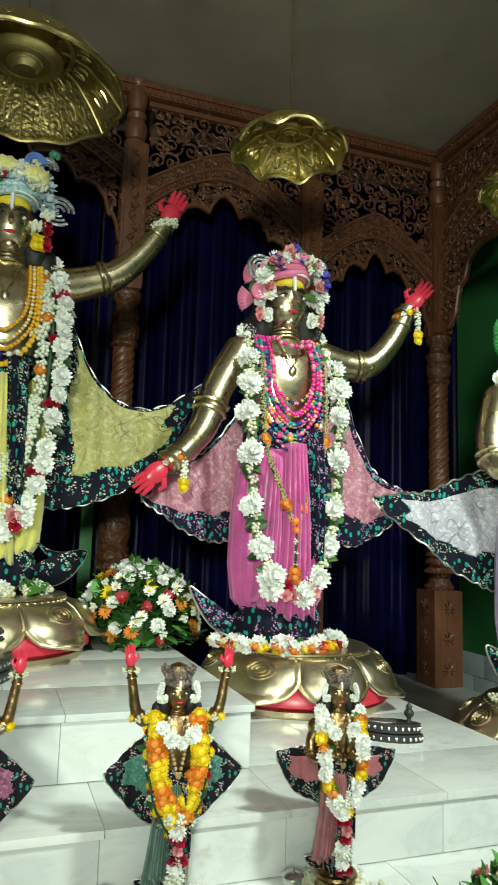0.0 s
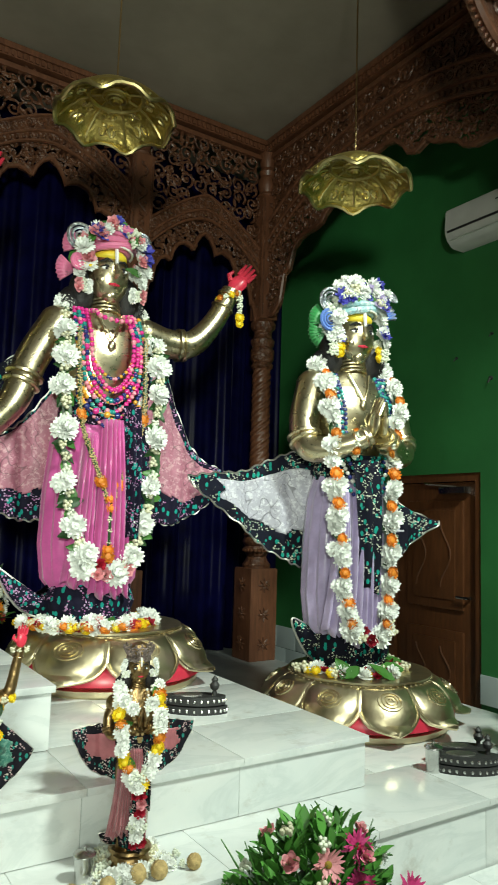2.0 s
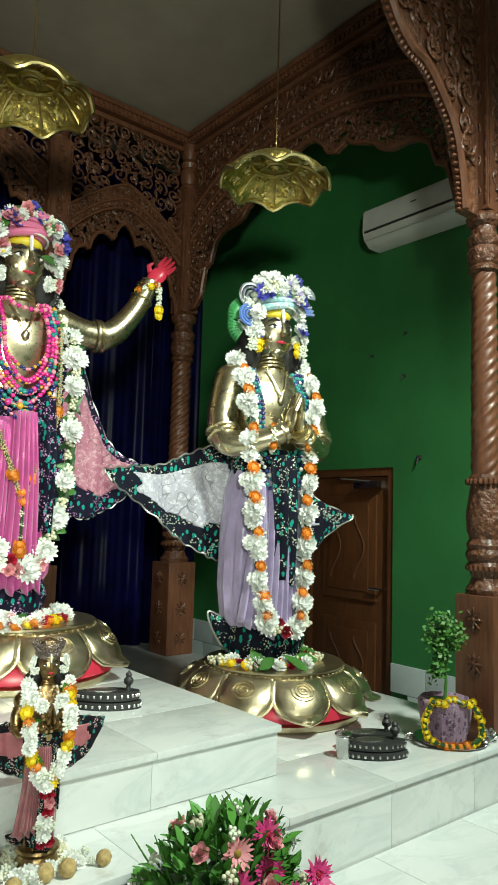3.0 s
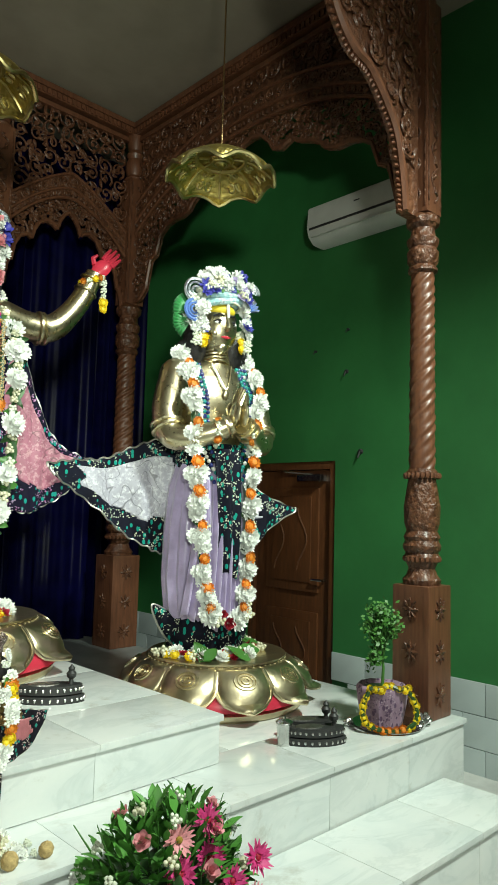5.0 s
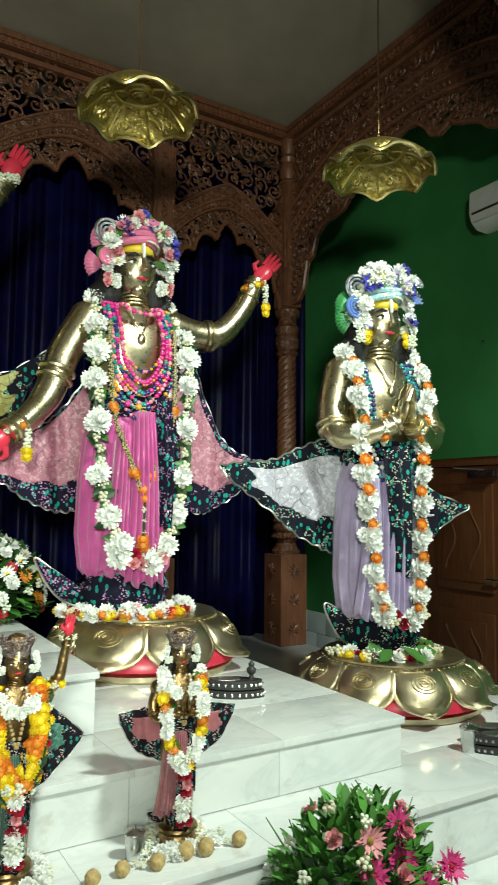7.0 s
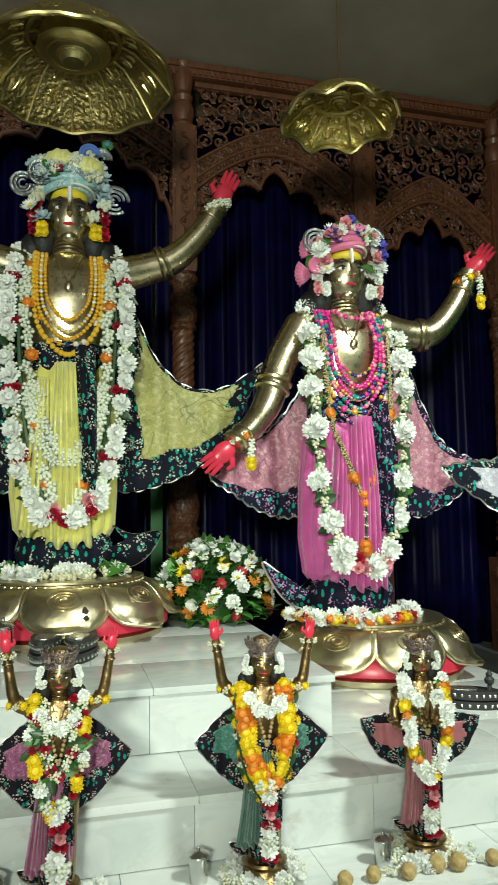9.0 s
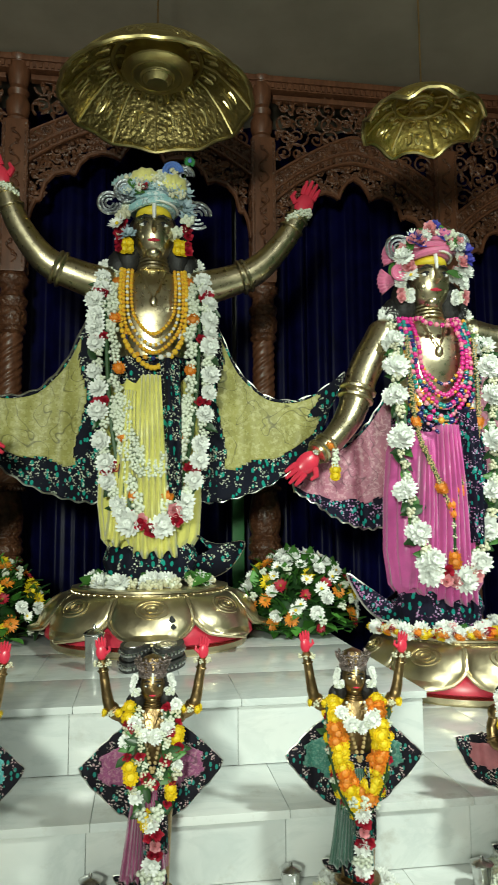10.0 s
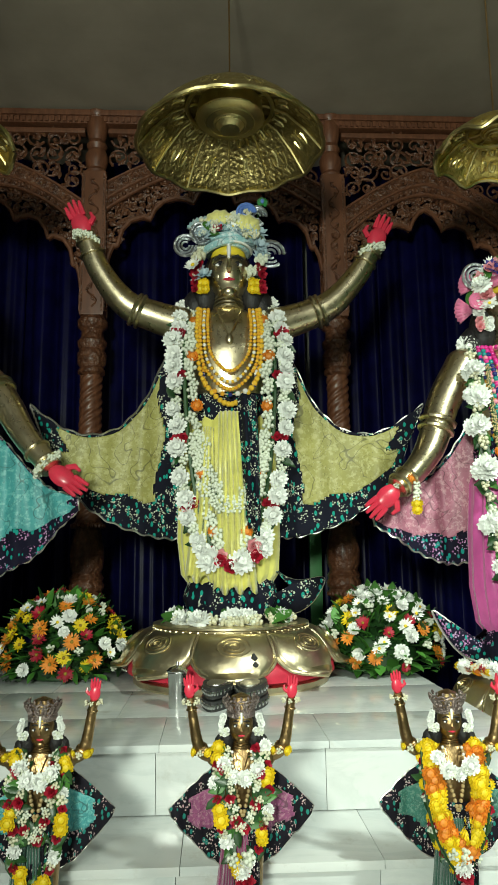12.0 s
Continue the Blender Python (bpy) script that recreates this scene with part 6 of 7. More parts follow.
def crown(at, label):
    c = thing("silver_diadem", label, "crown", "crowns on the small statues", at=at)
    part("band", lathe(bmesh.new(), [(0.125, 1.985), (0.138, 1.99), (0.142, 2.03), (0.130, 2.045)], 20, sy=1.1, cap=False), ANTIQUE, c)
    part("cap", lathe(bmesh.new(), [(0.12, 2.03), (0.125, 2.10), (0.09, 2.17), (0.02, 2.2)], 16, sy=1.05), SMALL_BRASS, c)
    for k in range(9):
        a = radians(-20 + 220 * k / 8)
        bm = bmesh.new()
        x, y = 0.14 * math.cos(a), -0.15 * math.sin(a)
        for r, t in ((0.05, 0.012), (0.025, 0.009)):
            pts = [(x * (1 + 0.25 * math.sin(q)), y * (1 + 0.1 * math.sin(q)), 2.09 + 1.25 * r * math.sin(q) + r * 0.0) for q in np.linspace(0, 6.28, 13)]
            pts = [(p[0] + r * math.cos(q) * -math.sin(a), p[1] + r * math.cos(q) * -math.cos(a), p[2]) for p, q in zip(pts, np.linspace(0, 6.28, 13))]
            tube(bm, pts, t, 5, cap=False)
        ball(bm, (x, y, 2.17), 0.014, 0.014, 0.02, 6, 4)
        part("crest", bm, ANTIQUE, c)
    return c


RAISED = [([(-0.24, 0, 1.62), (-0.36, -0.02, 1.66), (-0.42, -0.05, 1.76), (-0.46, -0.06, 1.98), (-0.49, -0.07, 2.18)], (-0.1, 0, 1), (1, 0, 0), (0, -1, 0)),
          ([(0.24, 0, 1.62), (0.36, -0.02, 1.66), (0.42, -0.05, 1.76), (0.46, -0.06, 1.98), (0.49, -0.07, 2.16)], (0.1, 0, 1), (-1, 0, 0), (0, -1, 0))]
FOLDED = [([(-0.25, 0, 1.53), (-0.31, -0.02, 1.36), (-0.29, -0.09, 1.22), (-0.16, -0.22, 1.26), (-0.035, -0.30, 1.34)], (0.1, -0.2, 1), (0, 1, 0), (1, 0, 0)),
          ([(0.25, 0, 1.53), (0.31, -0.02, 1.36), (0.29, -0.09, 1.22), (0.16, -0.22, 1.26), (0.035, -0.30, 1.34)], (-0.1, -0.2, 1), (0, 1, 0), (-1, 0, 0))]
DIAMOND = ([(0.14, 1.60), (0.30, 1.48), (0.48, 1.34), (0.70, 1.14)], [(0.12, 0.62), (0.28, 0.66), (0.46, 0.82), (0.67, 1.06)])
ROUND = ([(0.14, 1.30), (0.32, 1.30), (0.50, 1.28), (0.70, 1.26)], [(0.12, 0.68), (0.30, 0.72), (0.50, 0.84), (0.68, 1.14)])


def small_figure(x, y, turn, arms, silk, net, cape, strand, colour, folded=False, s=0.285):
    at0 = pose(x, y, Z1, 0, 0, turn)
    b = part("statue_base", lathe(bmesh.new(), [(0.070, 0), (0.075, 0.008), (0.06, 0.02), (0.055, 0.04), (0.066, 0.052), (0.062, 0.06)], 24), SMALL_BRASS)
    b.matrix_basis = at0
    tagged(b, "small round brass base standing on white marble", "statue base", "bases of the small statues")
    at = at0 @ pose(0, 0, 0.06) @ Matrix.Scale(s, 4)
    f = figure("small_brass_statue", "small brass statue with " + ("folded palms" if folded else "raised arms") + ", dressed in " + colour, arms, at0 @ pose(0, 0, 0.06), "small brass statues", folded, s, 0.72)
    dress(at, silk, "tiny " + colour + " silk dhoti with dark embroidered hem", EMB_SMALL, int(100 + 10 * x), 0.0, [(-0.10, 0.30), (-0.22, 0.18), (-0.36, 0.16), (-0.26, 0.04), (-0.10, 0.03)], 0.10, 0.66)
    sh = thing("embroidered_shawl", colour + " cape with black sprigged border on a small statue", "shawl", "small capes", at=at)
    for m in (-1, 1):
        wing(sh, [(m * a, c) for a, c in cape[0]], [(m * a, c) for a, c in cape[1]], net, EMB_SMALL, int(50 + 3 * m + 7 * x), 0.06, (0.20, 0.0, 0.66, 0.72), 32, 24, 0.012)
    crown(at, "openwork silver crown with curled crests")
    ear_tassels(at, "white flower tufts beside the small statue's crown", MUM, [MUM, TUBE], 0.17, 1.93)
    for w, z1, pat, st in strand:
        path = ushape(w, 1.70, z1, -0.05, -0.26, 0.72) if w > 0.13 else [(-0.03, -0.29, 0.80), (0.01, -0.295, 0.62), (0.02, -0.295, 0.44), (0.0, -0.29, 0.28), (0.0, -0.28, 0.12)]
        garland(at, "small garland of marigolds, white buds and leaves", path, pat, "garlands on the small statues", step=st, jit=0.02)
    garland(at, "collar of white chrysanthemums at a small statue's neck", [(-0.17, -0.19, 1.60), (-0.10, -0.24, 1.52), (0, -0.25, 1.47), (0.10, -0.24, 1.52), (0.17, -0.19, 1.60)],
            [[(MUM, 0.080, 0, 0)], [(TUBE, 0.055, 0, 0)]], "garlands on the small statues", step=0.06)
    beads(at, "sandal-bead string crossing a small chest", [(-0.075, -0.20, 1.44), (-0.04, -0.235, 1.30), (0, -0.24, 1.16), (0.04, -0.235, 1.30), (0.075, -0.20, 1.44)], 0.020, (B_SAND, B_SAND), "tiny necklaces", True)
    beads(at, "tiny pearl and amber necklace", ushape(0.09, 1.68, 1.46, -0.10, -0.19), 0.016, (B_WHITE, B_SAND), "tiny necklaces", True)
    if not folded:
        g = thing("flower_bracelet", "tiny gilt flower bangles on raised wrists", "bracelet", "flower bracelets", at=at)
        for s2 in (-1, 1):
            for k in range(7):
                a = 2 * math.pi * k / 7
                put_flower(CREAMBUD, g, (s2 * 0.485 + 0.07 * math.cos(a), -0.07 + 0.07 * math.sin(a), 2.14), (math.cos(a), math.sin(a), 0), 0.035)
                put_flower((MARI_Y, CREAMBUD)[k % 2], g, (s2 * 0.38 + 0.08 * math.cos(a), -0.04 + 0.08 * math.sin(a), 1.68), (math.cos(a), math.sin(a), 0), 0.045)
    offering_ring(at0, 0.12, 0.0, [(TUBE, 0.020), (CREAMBUD, 0.020), (MUM, 0.026)], "white petals heaped round a small statue's base", 60, 0.45, (0, 360))


SILK_ROSE = cloth_mat("dusty_rose_silk", (0.40, 0.13, 0.15), 0.35, 0.3)
BIG = 0.068
MIX1 = [[(MARI_Y, BIG, 0, 0)], [(MARI_Y, BIG, 0, 0.02)], [(ROSE, 0.055, 0, 0), (DKLEAF_M, 0.09, 0.04, -0.02)], [(CREAMBUD, 0.07, 0, 0), (LEAF_M, 0.08, 0.05, 0)], [(MUM, 0.07, 0, 0)], [(LEAF_M, 0.09, 0, 0), (DKLEAF_M, 0.09, 0.05, 0)], [(ROSE, 0.055, 0, 0), (DKLEAF_M, 0.09, -0.04, 0)]]
GOLD1 = [[(MARI_Y, 0.072, 0, 0), (MARI_Y, 0.062, 0.06, -0.03)]] * 4 + [[(MARI_O, 0.072, 0, 0), (MARI_O, 0.062, 0.06, -0.03)]] * 3
WHITE1 = [[(MUM, 0.09, 0, 0), (TUBE, 0.07, 0.05, 0)], [(MUM, 0.09, 0, 0.01)], [(MUM, 0.085, 0, 0.01)], [(MARI_Y, BIG, 0, 0)], [(MARI_Y, BIG, 0, 0)], [(MARI_O, 0.08, 0, 0), (LEAF_M, 0.1, 0.03, 0)]]
DARK1 = [[(DKLEAF_M, 0.075, 0.03, 0), (LEAF_M, 0.07, -0.05, 0), (CREAMBUD, 0.045, 0, 0.02)], [(DKLEAF_M, 0.08, -0.04, 0), (TUBE, 0.05, 0.03, 0.01)], [(CREAMBUD, 0.06, 0.02, 0), (DKLEAF_M, 0.08, 0.03, 0)], [(ROSE, 0.065, 0, 0)]]
LOWW = [[(TUBE, 0.085, -0.05, 0), (TUBE, 0.085, 0.05, 0)], [(MUM, 0.09, 0, 0)], [(ROSE, 0.065, -0.04, 0), (ROSE, 0.065, 0.04, 0)], [(PINKROSE, 0.075, 0, 0)], [(ROSE, 0.06, -0.03, 0), (ROSE, 0.06, 0.03, 0)], [(MUM, 0.085, 0, 0)]]
small_figure(0.345, 2.78, 0, RAISED, SILK_PLUM, LACE_PLUM, DIAMOND, ((0.23, 0.72, MIX1, 0.066), (0.15, 1.05, DARK1, 0.055), (0.12, 0.48, LOWW, 0.08)), "plum")
small_figure(0.925, 2.77, -6, RAISED, SILK_GREEN, LACE_GREEN, DIAMOND, ((0.22, 0.78, GOLD1, 0.058), (0.29, 0.62, [[(TUBE, 0.06, 0, -0.06)], [(DKLEAF_M, 0.09, 0, -0.06)], [(MARI_Y, 0.055, 0, -0.06)], [(ROSE, 0.05, 0, -0.06), (LEAF_M, 0.08, 0.03, -0.06)]], 0.06), (0.10, 0.45, LOWW, 0.08)), "dark green")
small_figure(1.44, 2.77, -12, FOLDED, SILK_ROSE, SILK_ROSE, ROUND, ((0.22, 0.72, WHITE1, 0.07), (0.10, 0.40, LOWW, 0.08)), "rose", True, 0.273)
small_figure(-0.20, 2.79, 4, RAISED, SILK_GREEN, LACE_TEAL, DIAMOND, ((0.23, 0.55, MIX1, 0.066), (0.15, 1.0, DARK1, 0.055)), "bottle green")


# ---------------------------------------------------------------- mounds of cut flowers
def arrangement(at, rx, ry, rz, z0, blooms, label, leaves, n_fl, n_leaf, seed, lean=(0, -1, 0.35), leafsize=0.06, top=(0, 0)):
    rnd = random.Random(seed)
    g = thing("flower_arrangement", label, "flower arrangement", "flower arrangements", at=at)
    part("foam_block", lathe(bmesh.new(), [(rx * 0.55, 0), (rx * 0.6, 0.01), (rx * 0.6, z0), (rx * 0.5, z0 + rz * 0.35), (0.02, z0 + rz * 0.62)], 18, sy=ry / rx), DKLEAF, g, "dark green foam block under the leaves")
    for k in range(n_leaf):
        a, e = rnd.uniform(0, 6.283), math.asin(rnd.uniform(-0.25, 1))
        d = Vector((math.cos(a) * math.cos(e), math.sin(a) * math.cos(e), math.sin(e)))
        q = rnd.uniform(0.72, 1.05)
        p = Vector((d.x * rx * q, d.y * ry * q, max(0.02, z0 + d.z * rz * q)))
        me = rnd.choice(leaves)
        t = (d * 0.9 + Vector((rnd.uniform(-1, 1), rnd.uniform(-1, 1), rnd.uniform(-0.6, 1))) * 0.7).normalized()
        ob = new(me.name.split(".")[0], me)
        ob.parent = g
        s = leafsize * rnd.uniform(0.6, 1.25)
        ob.matrix_basis = Matrix.LocRotScale(p, t.to_track_quat("X", "Z"), (s, s, s))
    golden = math.pi * (3 - math.sqrt(5))
    for k in range(n_fl):
        e = math.asin(min(1, -0.15 + 1.15 * (k + 0.5) / n_fl))
        a = golden * k + rnd.uniform(-0.2, 0.2)
        d = Vector((math.cos(a) * math.cos(e), math.sin(a) * math.cos(e), math.sin(e)))
        if d.y > 0.45:
            continue
        me, s = rnd.choice(blooms)
        put_flower(me, g, (d.x * rx, d.y * ry, max(0.05, z0 + d.z * rz)), d + Vector(lean) * 0.35, s, 0.25)
    return g


BL = [(GERB_Y, 0.040), (GERB_O, 0.040), (MUM, 0.036), (DAISY, 0.034), (GERB_D, 0.038), (TUBE, 0.03), (GERB_Y, 0.036), (GERB_O, 0.040)]
BR = [(GERB_Y, 0.040), (GERB_O, 0.036), (MUM, 0.038), (DAISY, 0.038), (GERB_D, 0.034), (DAISY, 0.038), (MUM, 0.036), (TUBE, 0.035)]
arrangement(pose(-0.545, 4.72, Z3), 0.335, 0.26, 0.35, 0.10, BL, "mound of orange, yellow, red and white flowers with fern leaves", [LEAF_M, FERN_M, LEAF_M, DKLEAF_M], 110, 420, 3)
arrangement(pose(1.19, 4.72, Z3), 0.335, 0.26, 0.35, 0.10, BR, "mound of white, yellow and orange flowers with fern leaves", [LEAF_M, FERN_M, LEAF_M, DKLEAF_M], 110, 420, 4)
BP = [(GERB_P, 0.055), (GERB_P, 0.052), (GERB_R, 0.05), (GERB_P, 0.05), (MUM, 0.035), (TUBE, 0.03)]
front = arrangement(pose(1.80, 2.345, Z0), 0.30, 0.19, 0.34, 0.12, [(TUBE, 0.026), (CREAMBUD, 0.028), (MUM, 0.03), (PINKROSE, 0.03)], "leafy bouquet of pink gerberas standing on the lower step",
                    [FERN_M, FERN_M, LEAF_M, FERN_M], 40, 900, 5, (-0.5, -0.8, 0.5), 0.031)
rnd = random.Random(8)
for dx, dz, me in ((-0.02, 0.36, GERB_R), (0.09, 0.38, GERB_P), (-0.03, 0.28, GERB_P), (0.08, 0.29, GERB_P), (0.04, 0.19, GERB_P), (0.15, 0.21, GERB_P), (-0.14, 0.12, GERB_P), (-0.08, 0.12, GERB_P),
                   (0.22, 0.14, GERB_R), (0.02, 0.10, GERB_R), (0.12, 0.08, GERB_P), (0.26, 0.24, GERB_P)):
    ob = put_flower(me, front, (dx, -0.17 + 0.28 * (dz - 0.1), dz + 0.02), (-0.45 + 1.5 * dx, -0.9, 0.5), 0.044, 0.15)
bm = bmesh.new()
for k in range(16):
    a, r = rnd.uniform(0, 6.28), rnd.uniform(0.05, 0.25)
    x, y = r * math.cos(a), 0.6 * r * math.sin(a)
    tube(bm, [(x * 0.5, y * 0.5, 0.15), (x, y, 0.34), (x * 1.25, y * 1.25, 0.40 + rnd.uniform(0, 0.05))], [0.004, 0.003, 0.0015], 4)
part("filler_sprig", bm, FERN, front)


# ---------------------------------------------------------------- vessels, slippers, sweets
def tumbler(x, y, z, r, h, lid=True):
    t = thing("steel_tumbler", "small polished steel tumbler" + (" with a domed lid" if lid else ""), "tumbler", "steel tumblers", at=pose(x, y, z))
    part("cup", lathe(bmesh.new(), [(r * 0.82, 0), (r * 0.86, h * 0.03), (r * 0.88, h * 0.5), (r * 0.97, h * 0.93), (r * 1.03, h * 0.96), (r * 0.98, h)], 24), STEEL, t)
    if lid:
        part("lid", lathe(bmesh.new(), [(r * 1.1, h), (r * 1.12, h * 1.02), (r * 0.8, h * 1.10), (r * 0.2, h * 1.16), (r * 0.16, h * 1.24), (0.004, h * 1.27)], 24), STEEL, t)
    return t


tumbler(0.113, 3.875, Z3, 0.042, 0.15)
tumbler(2.90, 2.89, Z1, 0.036, 0.10)
for x, y in ((0.738, 2.80), (1.287, 2.745), (0.18, 2.83)):
    tumbler(x, y, Z1, 0.030, 0.075)


def slippers(x, y, z, turn, n=2):
    p = thing("silver_slippers", "pair of black ceremonial slippers studded with silver", "slippers", "studded slippers", at=pose(x, y, z, 0, 0, turn))
    black = DARK_PLASTIC
    for k in range(n):
        oy = (k - (n - 1) / 2) * 0.115
        out = []
        for i in range(28):
            a = 2 * math.pi * i / 28
            w = 0.052 * (1 - 0.16 * math.cos(2 * a) * 1.0) * (1.0 + 0.12 * math.cos(a))
            out.append((0.145 * math.cos(a), oy + w * math.sin(a) * 0.95))
        for z0, z1, q in ((0.0, 0.032, 1.0), (0.038, 0.075, 0.93)):
            bm = bmesh.new()
            lo = [bm.verts.new((a * q, oy + (b - oy) * q, z0)) for a, b in out]
            hi = [bm.verts.new((a * q, oy + (b - oy) * q, z1)) for a, b in out]
            bm.faces.new(lo[::-1])
            bm.faces.new(hi)
            for i in range(28):
                bm.faces.new((lo[i], lo[(i + 1) % 28], hi[(i + 1) % 28], hi[i]))
            sole = part("sole", bm, black, p)
            st = bmesh.new()
            for i in range(28):
                a, b = out[i]
                ball(st, (a * q, oy + (b - oy) * q, (z0 + z1) / 2), 0.007, 0.007, 0.009, 6, 4)
            tagged(part("studs", st, STEEL, sole), kind="stuff")
        part("spacer", lathe(bmesh.new(), [(0.03, 0.03), (0.03, 0.04)], 12, (0, oy, 0)), black, p)
        part("inlay", lathe(bmesh.new(), [(0.035, 0.074), (0.034, 0.079), (0.004, 0.080)], 16, (-0.03, oy, 0), sx=1.9), SILVER, p, "silver inlay on the sole")
        part("knob", lathe(bmesh.new(), [(0.012, 0.075), (0.009, 0.095), (0.02, 0.105), (0.022, 0.12), (0.012, 0.132), (0.015, 0.142), (0.003, 0.158)], 14, (0.085, oy, 0)), black, p, "black turned toe knob")
    return p


slippers(3.06, 2.86, Z1, -32)
slippers(2.06, 3.50, Z2, -30, 1)
slippers(0.36, 3.93, Z3, 80).scale = (1.25, 1.25, 1.25)

FUZZ = simple("coconut_sweet", (0.50, 0.36, 0.15), 0.85, vary=0.4, scale=60, bumps=0.9, bscale=120)
for x, y, r in ((1.219, 2.665, 0.022), (1.321, 2.65, 0.023), (1.419, 2.665, 0.026), (1.484, 2.655, 0.026), (1.60, 2.655, 0.023), (1.13, 2.66, 0.022)):
    bm = ball(bmesh.new(), (0, 0, r * 0.9), r, r, r, 18, 12)
    for v in bm.verts:
        v.co += v.co.normalized() * FR.uniform(-0.0016, 0.0022)
    ob = part("round_sweet", bm, FUZZ)
    ob.matrix_basis = pose(x, y, Z1)
    tagged(ob, "round tan sweet rolled in coconut, on marble", "sweet", "row of sweets")
for x, y in ((1.52, 2.72), (1.35, 2.74)):
    tr = part("silver_dish", lathe(bmesh.new(), [(0.0, 0.004), (0.035, 0.0), (0.045, 0.006), (0.05, 0.014), (0.046, 0.014), (0.03, 0.008), (0.0, 0.008)], 20, cap=False), STEEL)
    tr.matrix_basis = pose(x, y, Z1)
    tagged(tr, "small shallow steel dish among white petals", "dish", "small dishes")
g = thing("strewn_flowers", "white blossoms strewn on the marble among the sweets", "flowers", at=pose(1.43, 2.66, Z1))
for k in range(40):
    put_flower(FR.choice((TUBE, CREAMBUD, MUM)), g, (FR.uniform(-0.16, 0.17), FR.uniform(-0.0, 0.09), 0.010), (0, -0.5, 1), FR.uniform(0.012, 0.022), 0.5)


# ---------------------------------------------------------------- potted holy basil
def basil():
    p = thing("potted_basil", "small leafy basil plant in a cloth-wrapped pot", "potted plant", at=pose(3.50, 2.78, Z1))
    cloth = embroidery_mat("mauve_printed_cloth", (0.32, 0.21, 0.29), (0.12, 0.07, 0.13), (0.40, 0.30, 0.36), (0.16, 0.10, 0.16), 40.0, 0.1)

    def wave(a, f):
        return 1 + 0.035 * math.sin(11 * a + 1.5 * f) + 0.02 * math.sin(23 * a)
    rows = [(0, 0, 0.0, 0.085, 0.085), (0, 0, 0.02, 0.10, 0.10), (0, 0, 0.12, 0.118, 0.118), (0, 0, 0.19, 0.125, 0.125), (0, 0, 0.205, 0.11, 0.11), (0, 0, 0.18, 0.09, 0.09)]
    part("pot_wrap", loft(bmesh.new(), smooth_rows(rows, 18), 64, 0, wave), cloth, p, "mauve printed cloth round the pot")
    part("soil", lathe(bmesh.new(), [(0.10, 0.175), (0.09, 0.185), (0.01, 0.19)], 16), DKLEAF, p)
    rnd = random.Random(4)
    bm, lf = bmesh.new(), bmesh.new()
    tube(bm, [(0, 0, 0.18), (0.01, 0, 0.28), (0.0, 0.01, 0.40)], [0.010, 0.008, 0.006], 6)
    for k in range(46):
        a, e = rnd.uniform(0, 6.28), rnd.uniform(-0.3, 1.4)
        r = rnd.uniform(0.5, 1.0)
        tip = Vector((0.115 * r * math.cos(a) * math.cos(e), 0.115 * r * math.sin(a) * math.cos(e), 0.47 + 0.17 * r * math.sin(e)))
        if k < 7:
            tip = Vector((-0.10 - 0.03 * rnd.random(), 0.03 * rnd.uniform(-1, 1), 0.27 + 0.10 * rnd.random()))
        base = Vector((0, 0, 0.30 + 0.12 * rnd.random()))
        tube(bm, [base, base.lerp(tip, 0.5) + Vector((0, 0, 0.015)), tip], [0.004, 0.003, 0.0015], 4)
        for _ in range(20):
            c = base.lerp(tip, rnd.uniform(0.45, 1.08)) + Vector((rnd.uniform(-1, 1), rnd.uniform(-1, 1), rnd.uniform(-1, 1))) * 0.02
            d = Vector((rnd.uniform(-1, 1), rnd.uniform(-1, 1), rnd.uniform(-0.4, 1))).normalized()
            s = d.orthogonal().normalized() * 0.010
            n = 0.026 * rnd.uniform(0.7, 1.2)
            lf.faces.new([lf.verts.new(q) for q in (c, c + d * n * 0.5 + s, c + d * n, c + d * n * 0.5 - s)])
    part("stem", bm, FERN, p)
    tagged(part("leaves", lf, FERN, p, smooth=False), kind="stuff")
    return p


basil()
path = [(-0.10, -0.10, 0.19), (-0.135, -0.11, 0.12), (-0.125, -0.13, 0.05), (-0.05, -0.155, 0.02), (0.05, -0.155, 0.02), (0.125, -0.13, 0.05), (0.135, -0.11, 0.12), (0.10, -0.10, 0.19)]
at = pose(3.50, 2.78, Z1, 0, 0, -36)
garland(at, "yellow and orange marigold garland round the basil pot", path, [[(MARI_Y, 0.019, 0, 0)]] * 8 + [[(MARI_O, 0.020, 0, 0)]] * 3 + [[(MARI_O, 0.024, 0, 0)]] * 2, step=0.027, jit=0.003)
garland(at, "short marigold garland over the pot's rim", [(-0.10, -0.10, 0.205), (-0.05, -0.12, 0.20), (0.0, -0.10, 0.215), (0.05, -0.12, 0.20), (0.10, -0.10, 0.205)], [[(MARI_Y, 0.020, 0, 0)]], step=0.028, jit=0.004)
for x, y, s in ((3.36, 2.88, 0.028), (3.66, 2.64, 0.045), (3.60, 2.62, 0.03)):
    bm = ball(bmesh.new(), (0, 0, s * 0.6), s, s * 0.8, s * 0.7, 14, 10)
    for v in bm.verts:
        v.co *= FR.uniform(0.78, 1.15)
        v.co.z = max(0.0, v.co.z)
    ob = part("crumpled_foil", bm, STEEL, smooth=False)
    ob.matrix_basis = pose(x, y, Z1)
    tagged(ob, "crumpled piece of silver foil beside the pot", "foil", "pieces of foil")
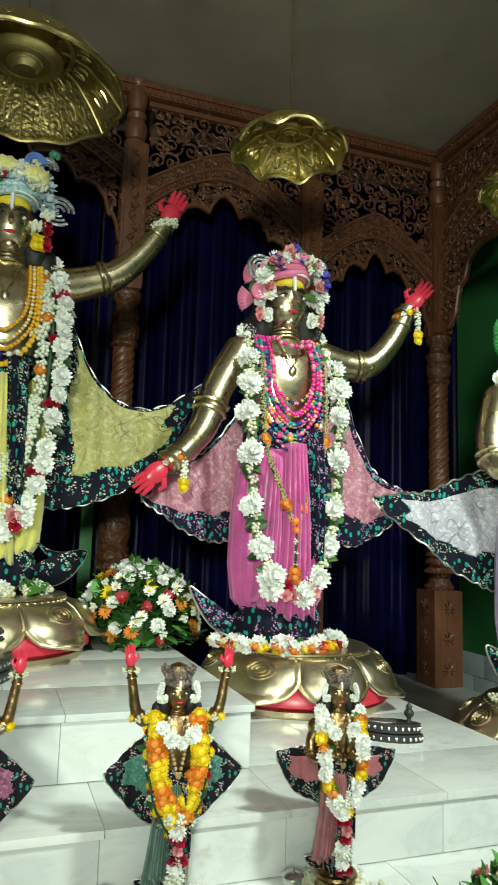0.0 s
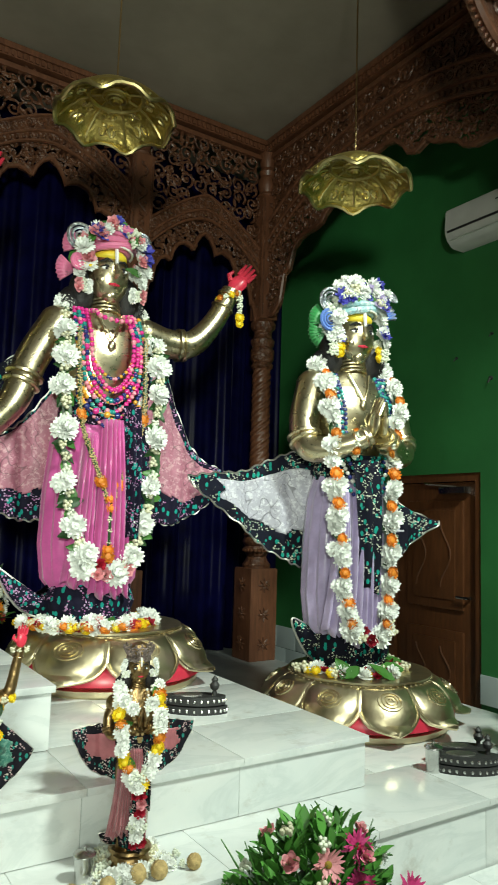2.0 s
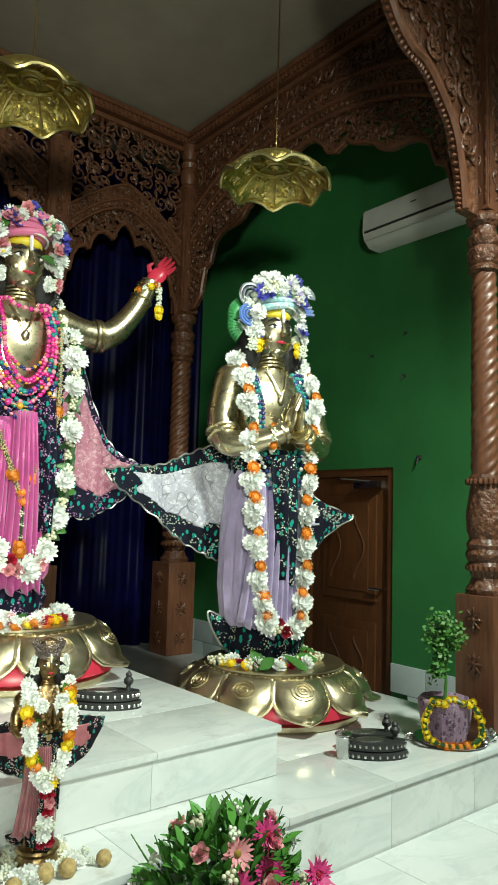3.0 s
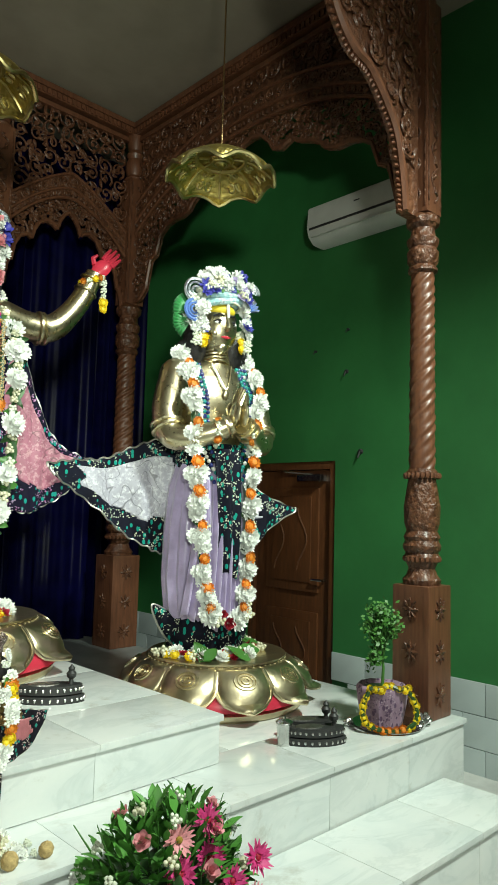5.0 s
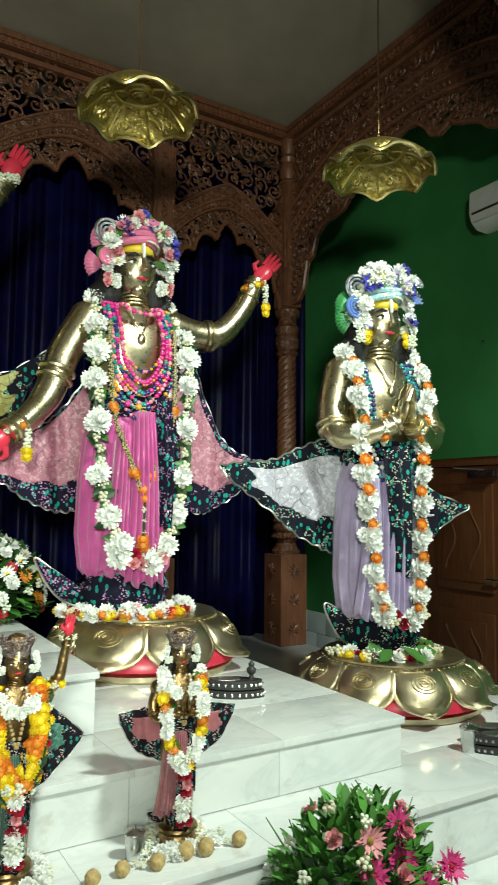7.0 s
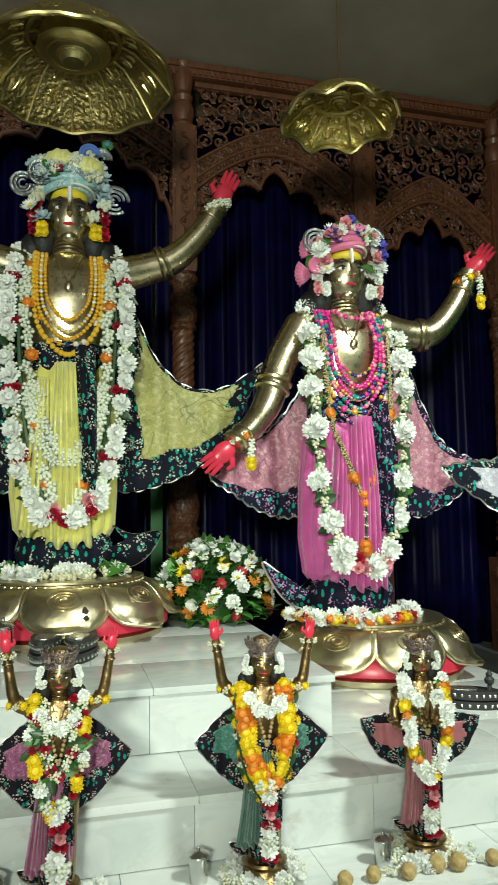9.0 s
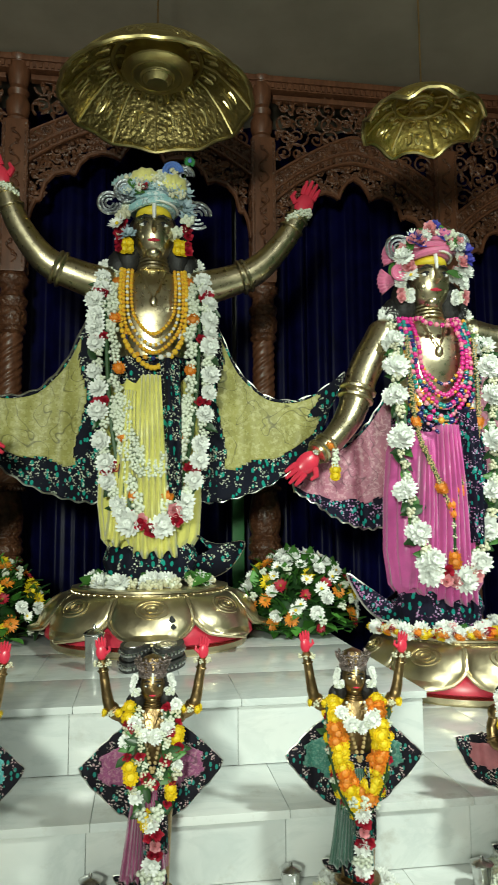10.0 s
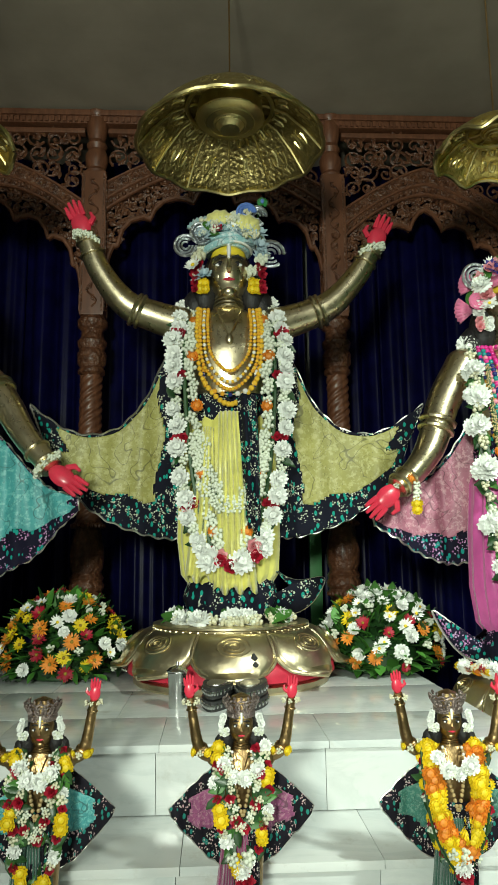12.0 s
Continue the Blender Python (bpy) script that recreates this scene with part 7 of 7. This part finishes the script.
tr = part("steel_plate", lathe(bmesh.new(), [(0.0, 0.003), (0.15, 0.0), (0.17, 0.006), (0.175, 0.012), (0.165, 0.011), (0.0, 0.006)], 40, cap=False), STEEL)
tr.matrix_basis = pose(3.52, 2.76, Z1)
tagged(tr, "round steel plate under the basil pot", "plate")


# ---------------------------------------------------------------- slabs of the tiers and tiles of the dado
SLAB_MESH = {}


def slab_mesh(w, d, t):
    key = (round(w, 3), round(d, 3), t)
    if key not in SLAB_MESH:
        SLAB_MESH[key] = mesh_of("slab", boxmesh(-key[0] / 2, -key[1] / 2, -t / 2, key[0] / 2, key[1] / 2, t / 2, 0.004), MARBLE)
    return SLAB_MESH[key]


def cuts(a, b, step, phase):
    xs = [a]
    x = b - phase
    inner = []
    while x > a + 0.1:
        inner.append(x)
        x -= step
    return xs + inner[::-1] + [b]


for n, (body, x0, x1, y0, y1, z0, z1) in enumerate(SLABS):
    gap = 0.0014
    xs = cuts(x0, x1, 0.585, 0.42 + 0.09 * n)
    ys = [y0 - 0.012, min(y0 + 0.42, y1)]
    while ys[-1] < y1 - 0.05:
        ys.append(min(y1, ys[-1] + 0.58))
    for j in range(len(ys) - 1):
        sh = 0.0 if j == 0 else 0.2 * (j % 2)
        cx = cuts(x0, x1 + 0.012, 0.585, 0.42 + 0.09 * n + sh)
        for i in range(len(cx) - 1):
            w, d = cx[i + 1] - cx[i] - gap, ys[j + 1] - ys[j] - gap
            part("tread_slab", slab_mesh(w, d, 0.026), None, body, at=pose((cx[i] + cx[i + 1]) / 2, (ys[j] + ys[j + 1]) / 2, z1 - 0.013))
    h = z1 - z0 - 0.03
    for i in range(len(xs) - 1):
        w = xs[i + 1] - xs[i] - gap
        part("riser_slab", slab_mesh(w, h, 0.018), None, body, at=pose((xs[i] + xs[i + 1]) / 2, y0 + 0.009, z0 + h / 2 + 0.002, 90))
    ys2 = cuts(y0 + 0.02, y1, 0.585, 0.3)
    for i in range(len(ys2) - 1):
        w = ys2[i + 1] - ys2[i] - gap
        part("riser_slab", slab_mesh(w, h, 0.018), None, body, at=pose(x1 - 0.009, (ys2[i] + ys2[i + 1]) / 2, z0 + h / 2 + 0.002, 90, 0, 90))

tile_me = mesh_of("dado_tile", boxmesh(-0.006, -0.148, -0.098, 0.006, 0.148, 0.098, 0.003), TILE_WHITE)
for row in range(3):
    z = 0.672 - 0.1 - 0.2 * row
    for y0, y1 in ((0.6, DOOR_Y0), (DOOR_Y1, 6.7)):
        y = y0 + 0.15 + (0.15 if row % 2 else 0)
        while y + 0.15 <= y1 + 0.01:
            part("dado_tile", tile_me, None, wall_east, at=pose(4.592, y1 - (y - y0), z))
            y += 0.3
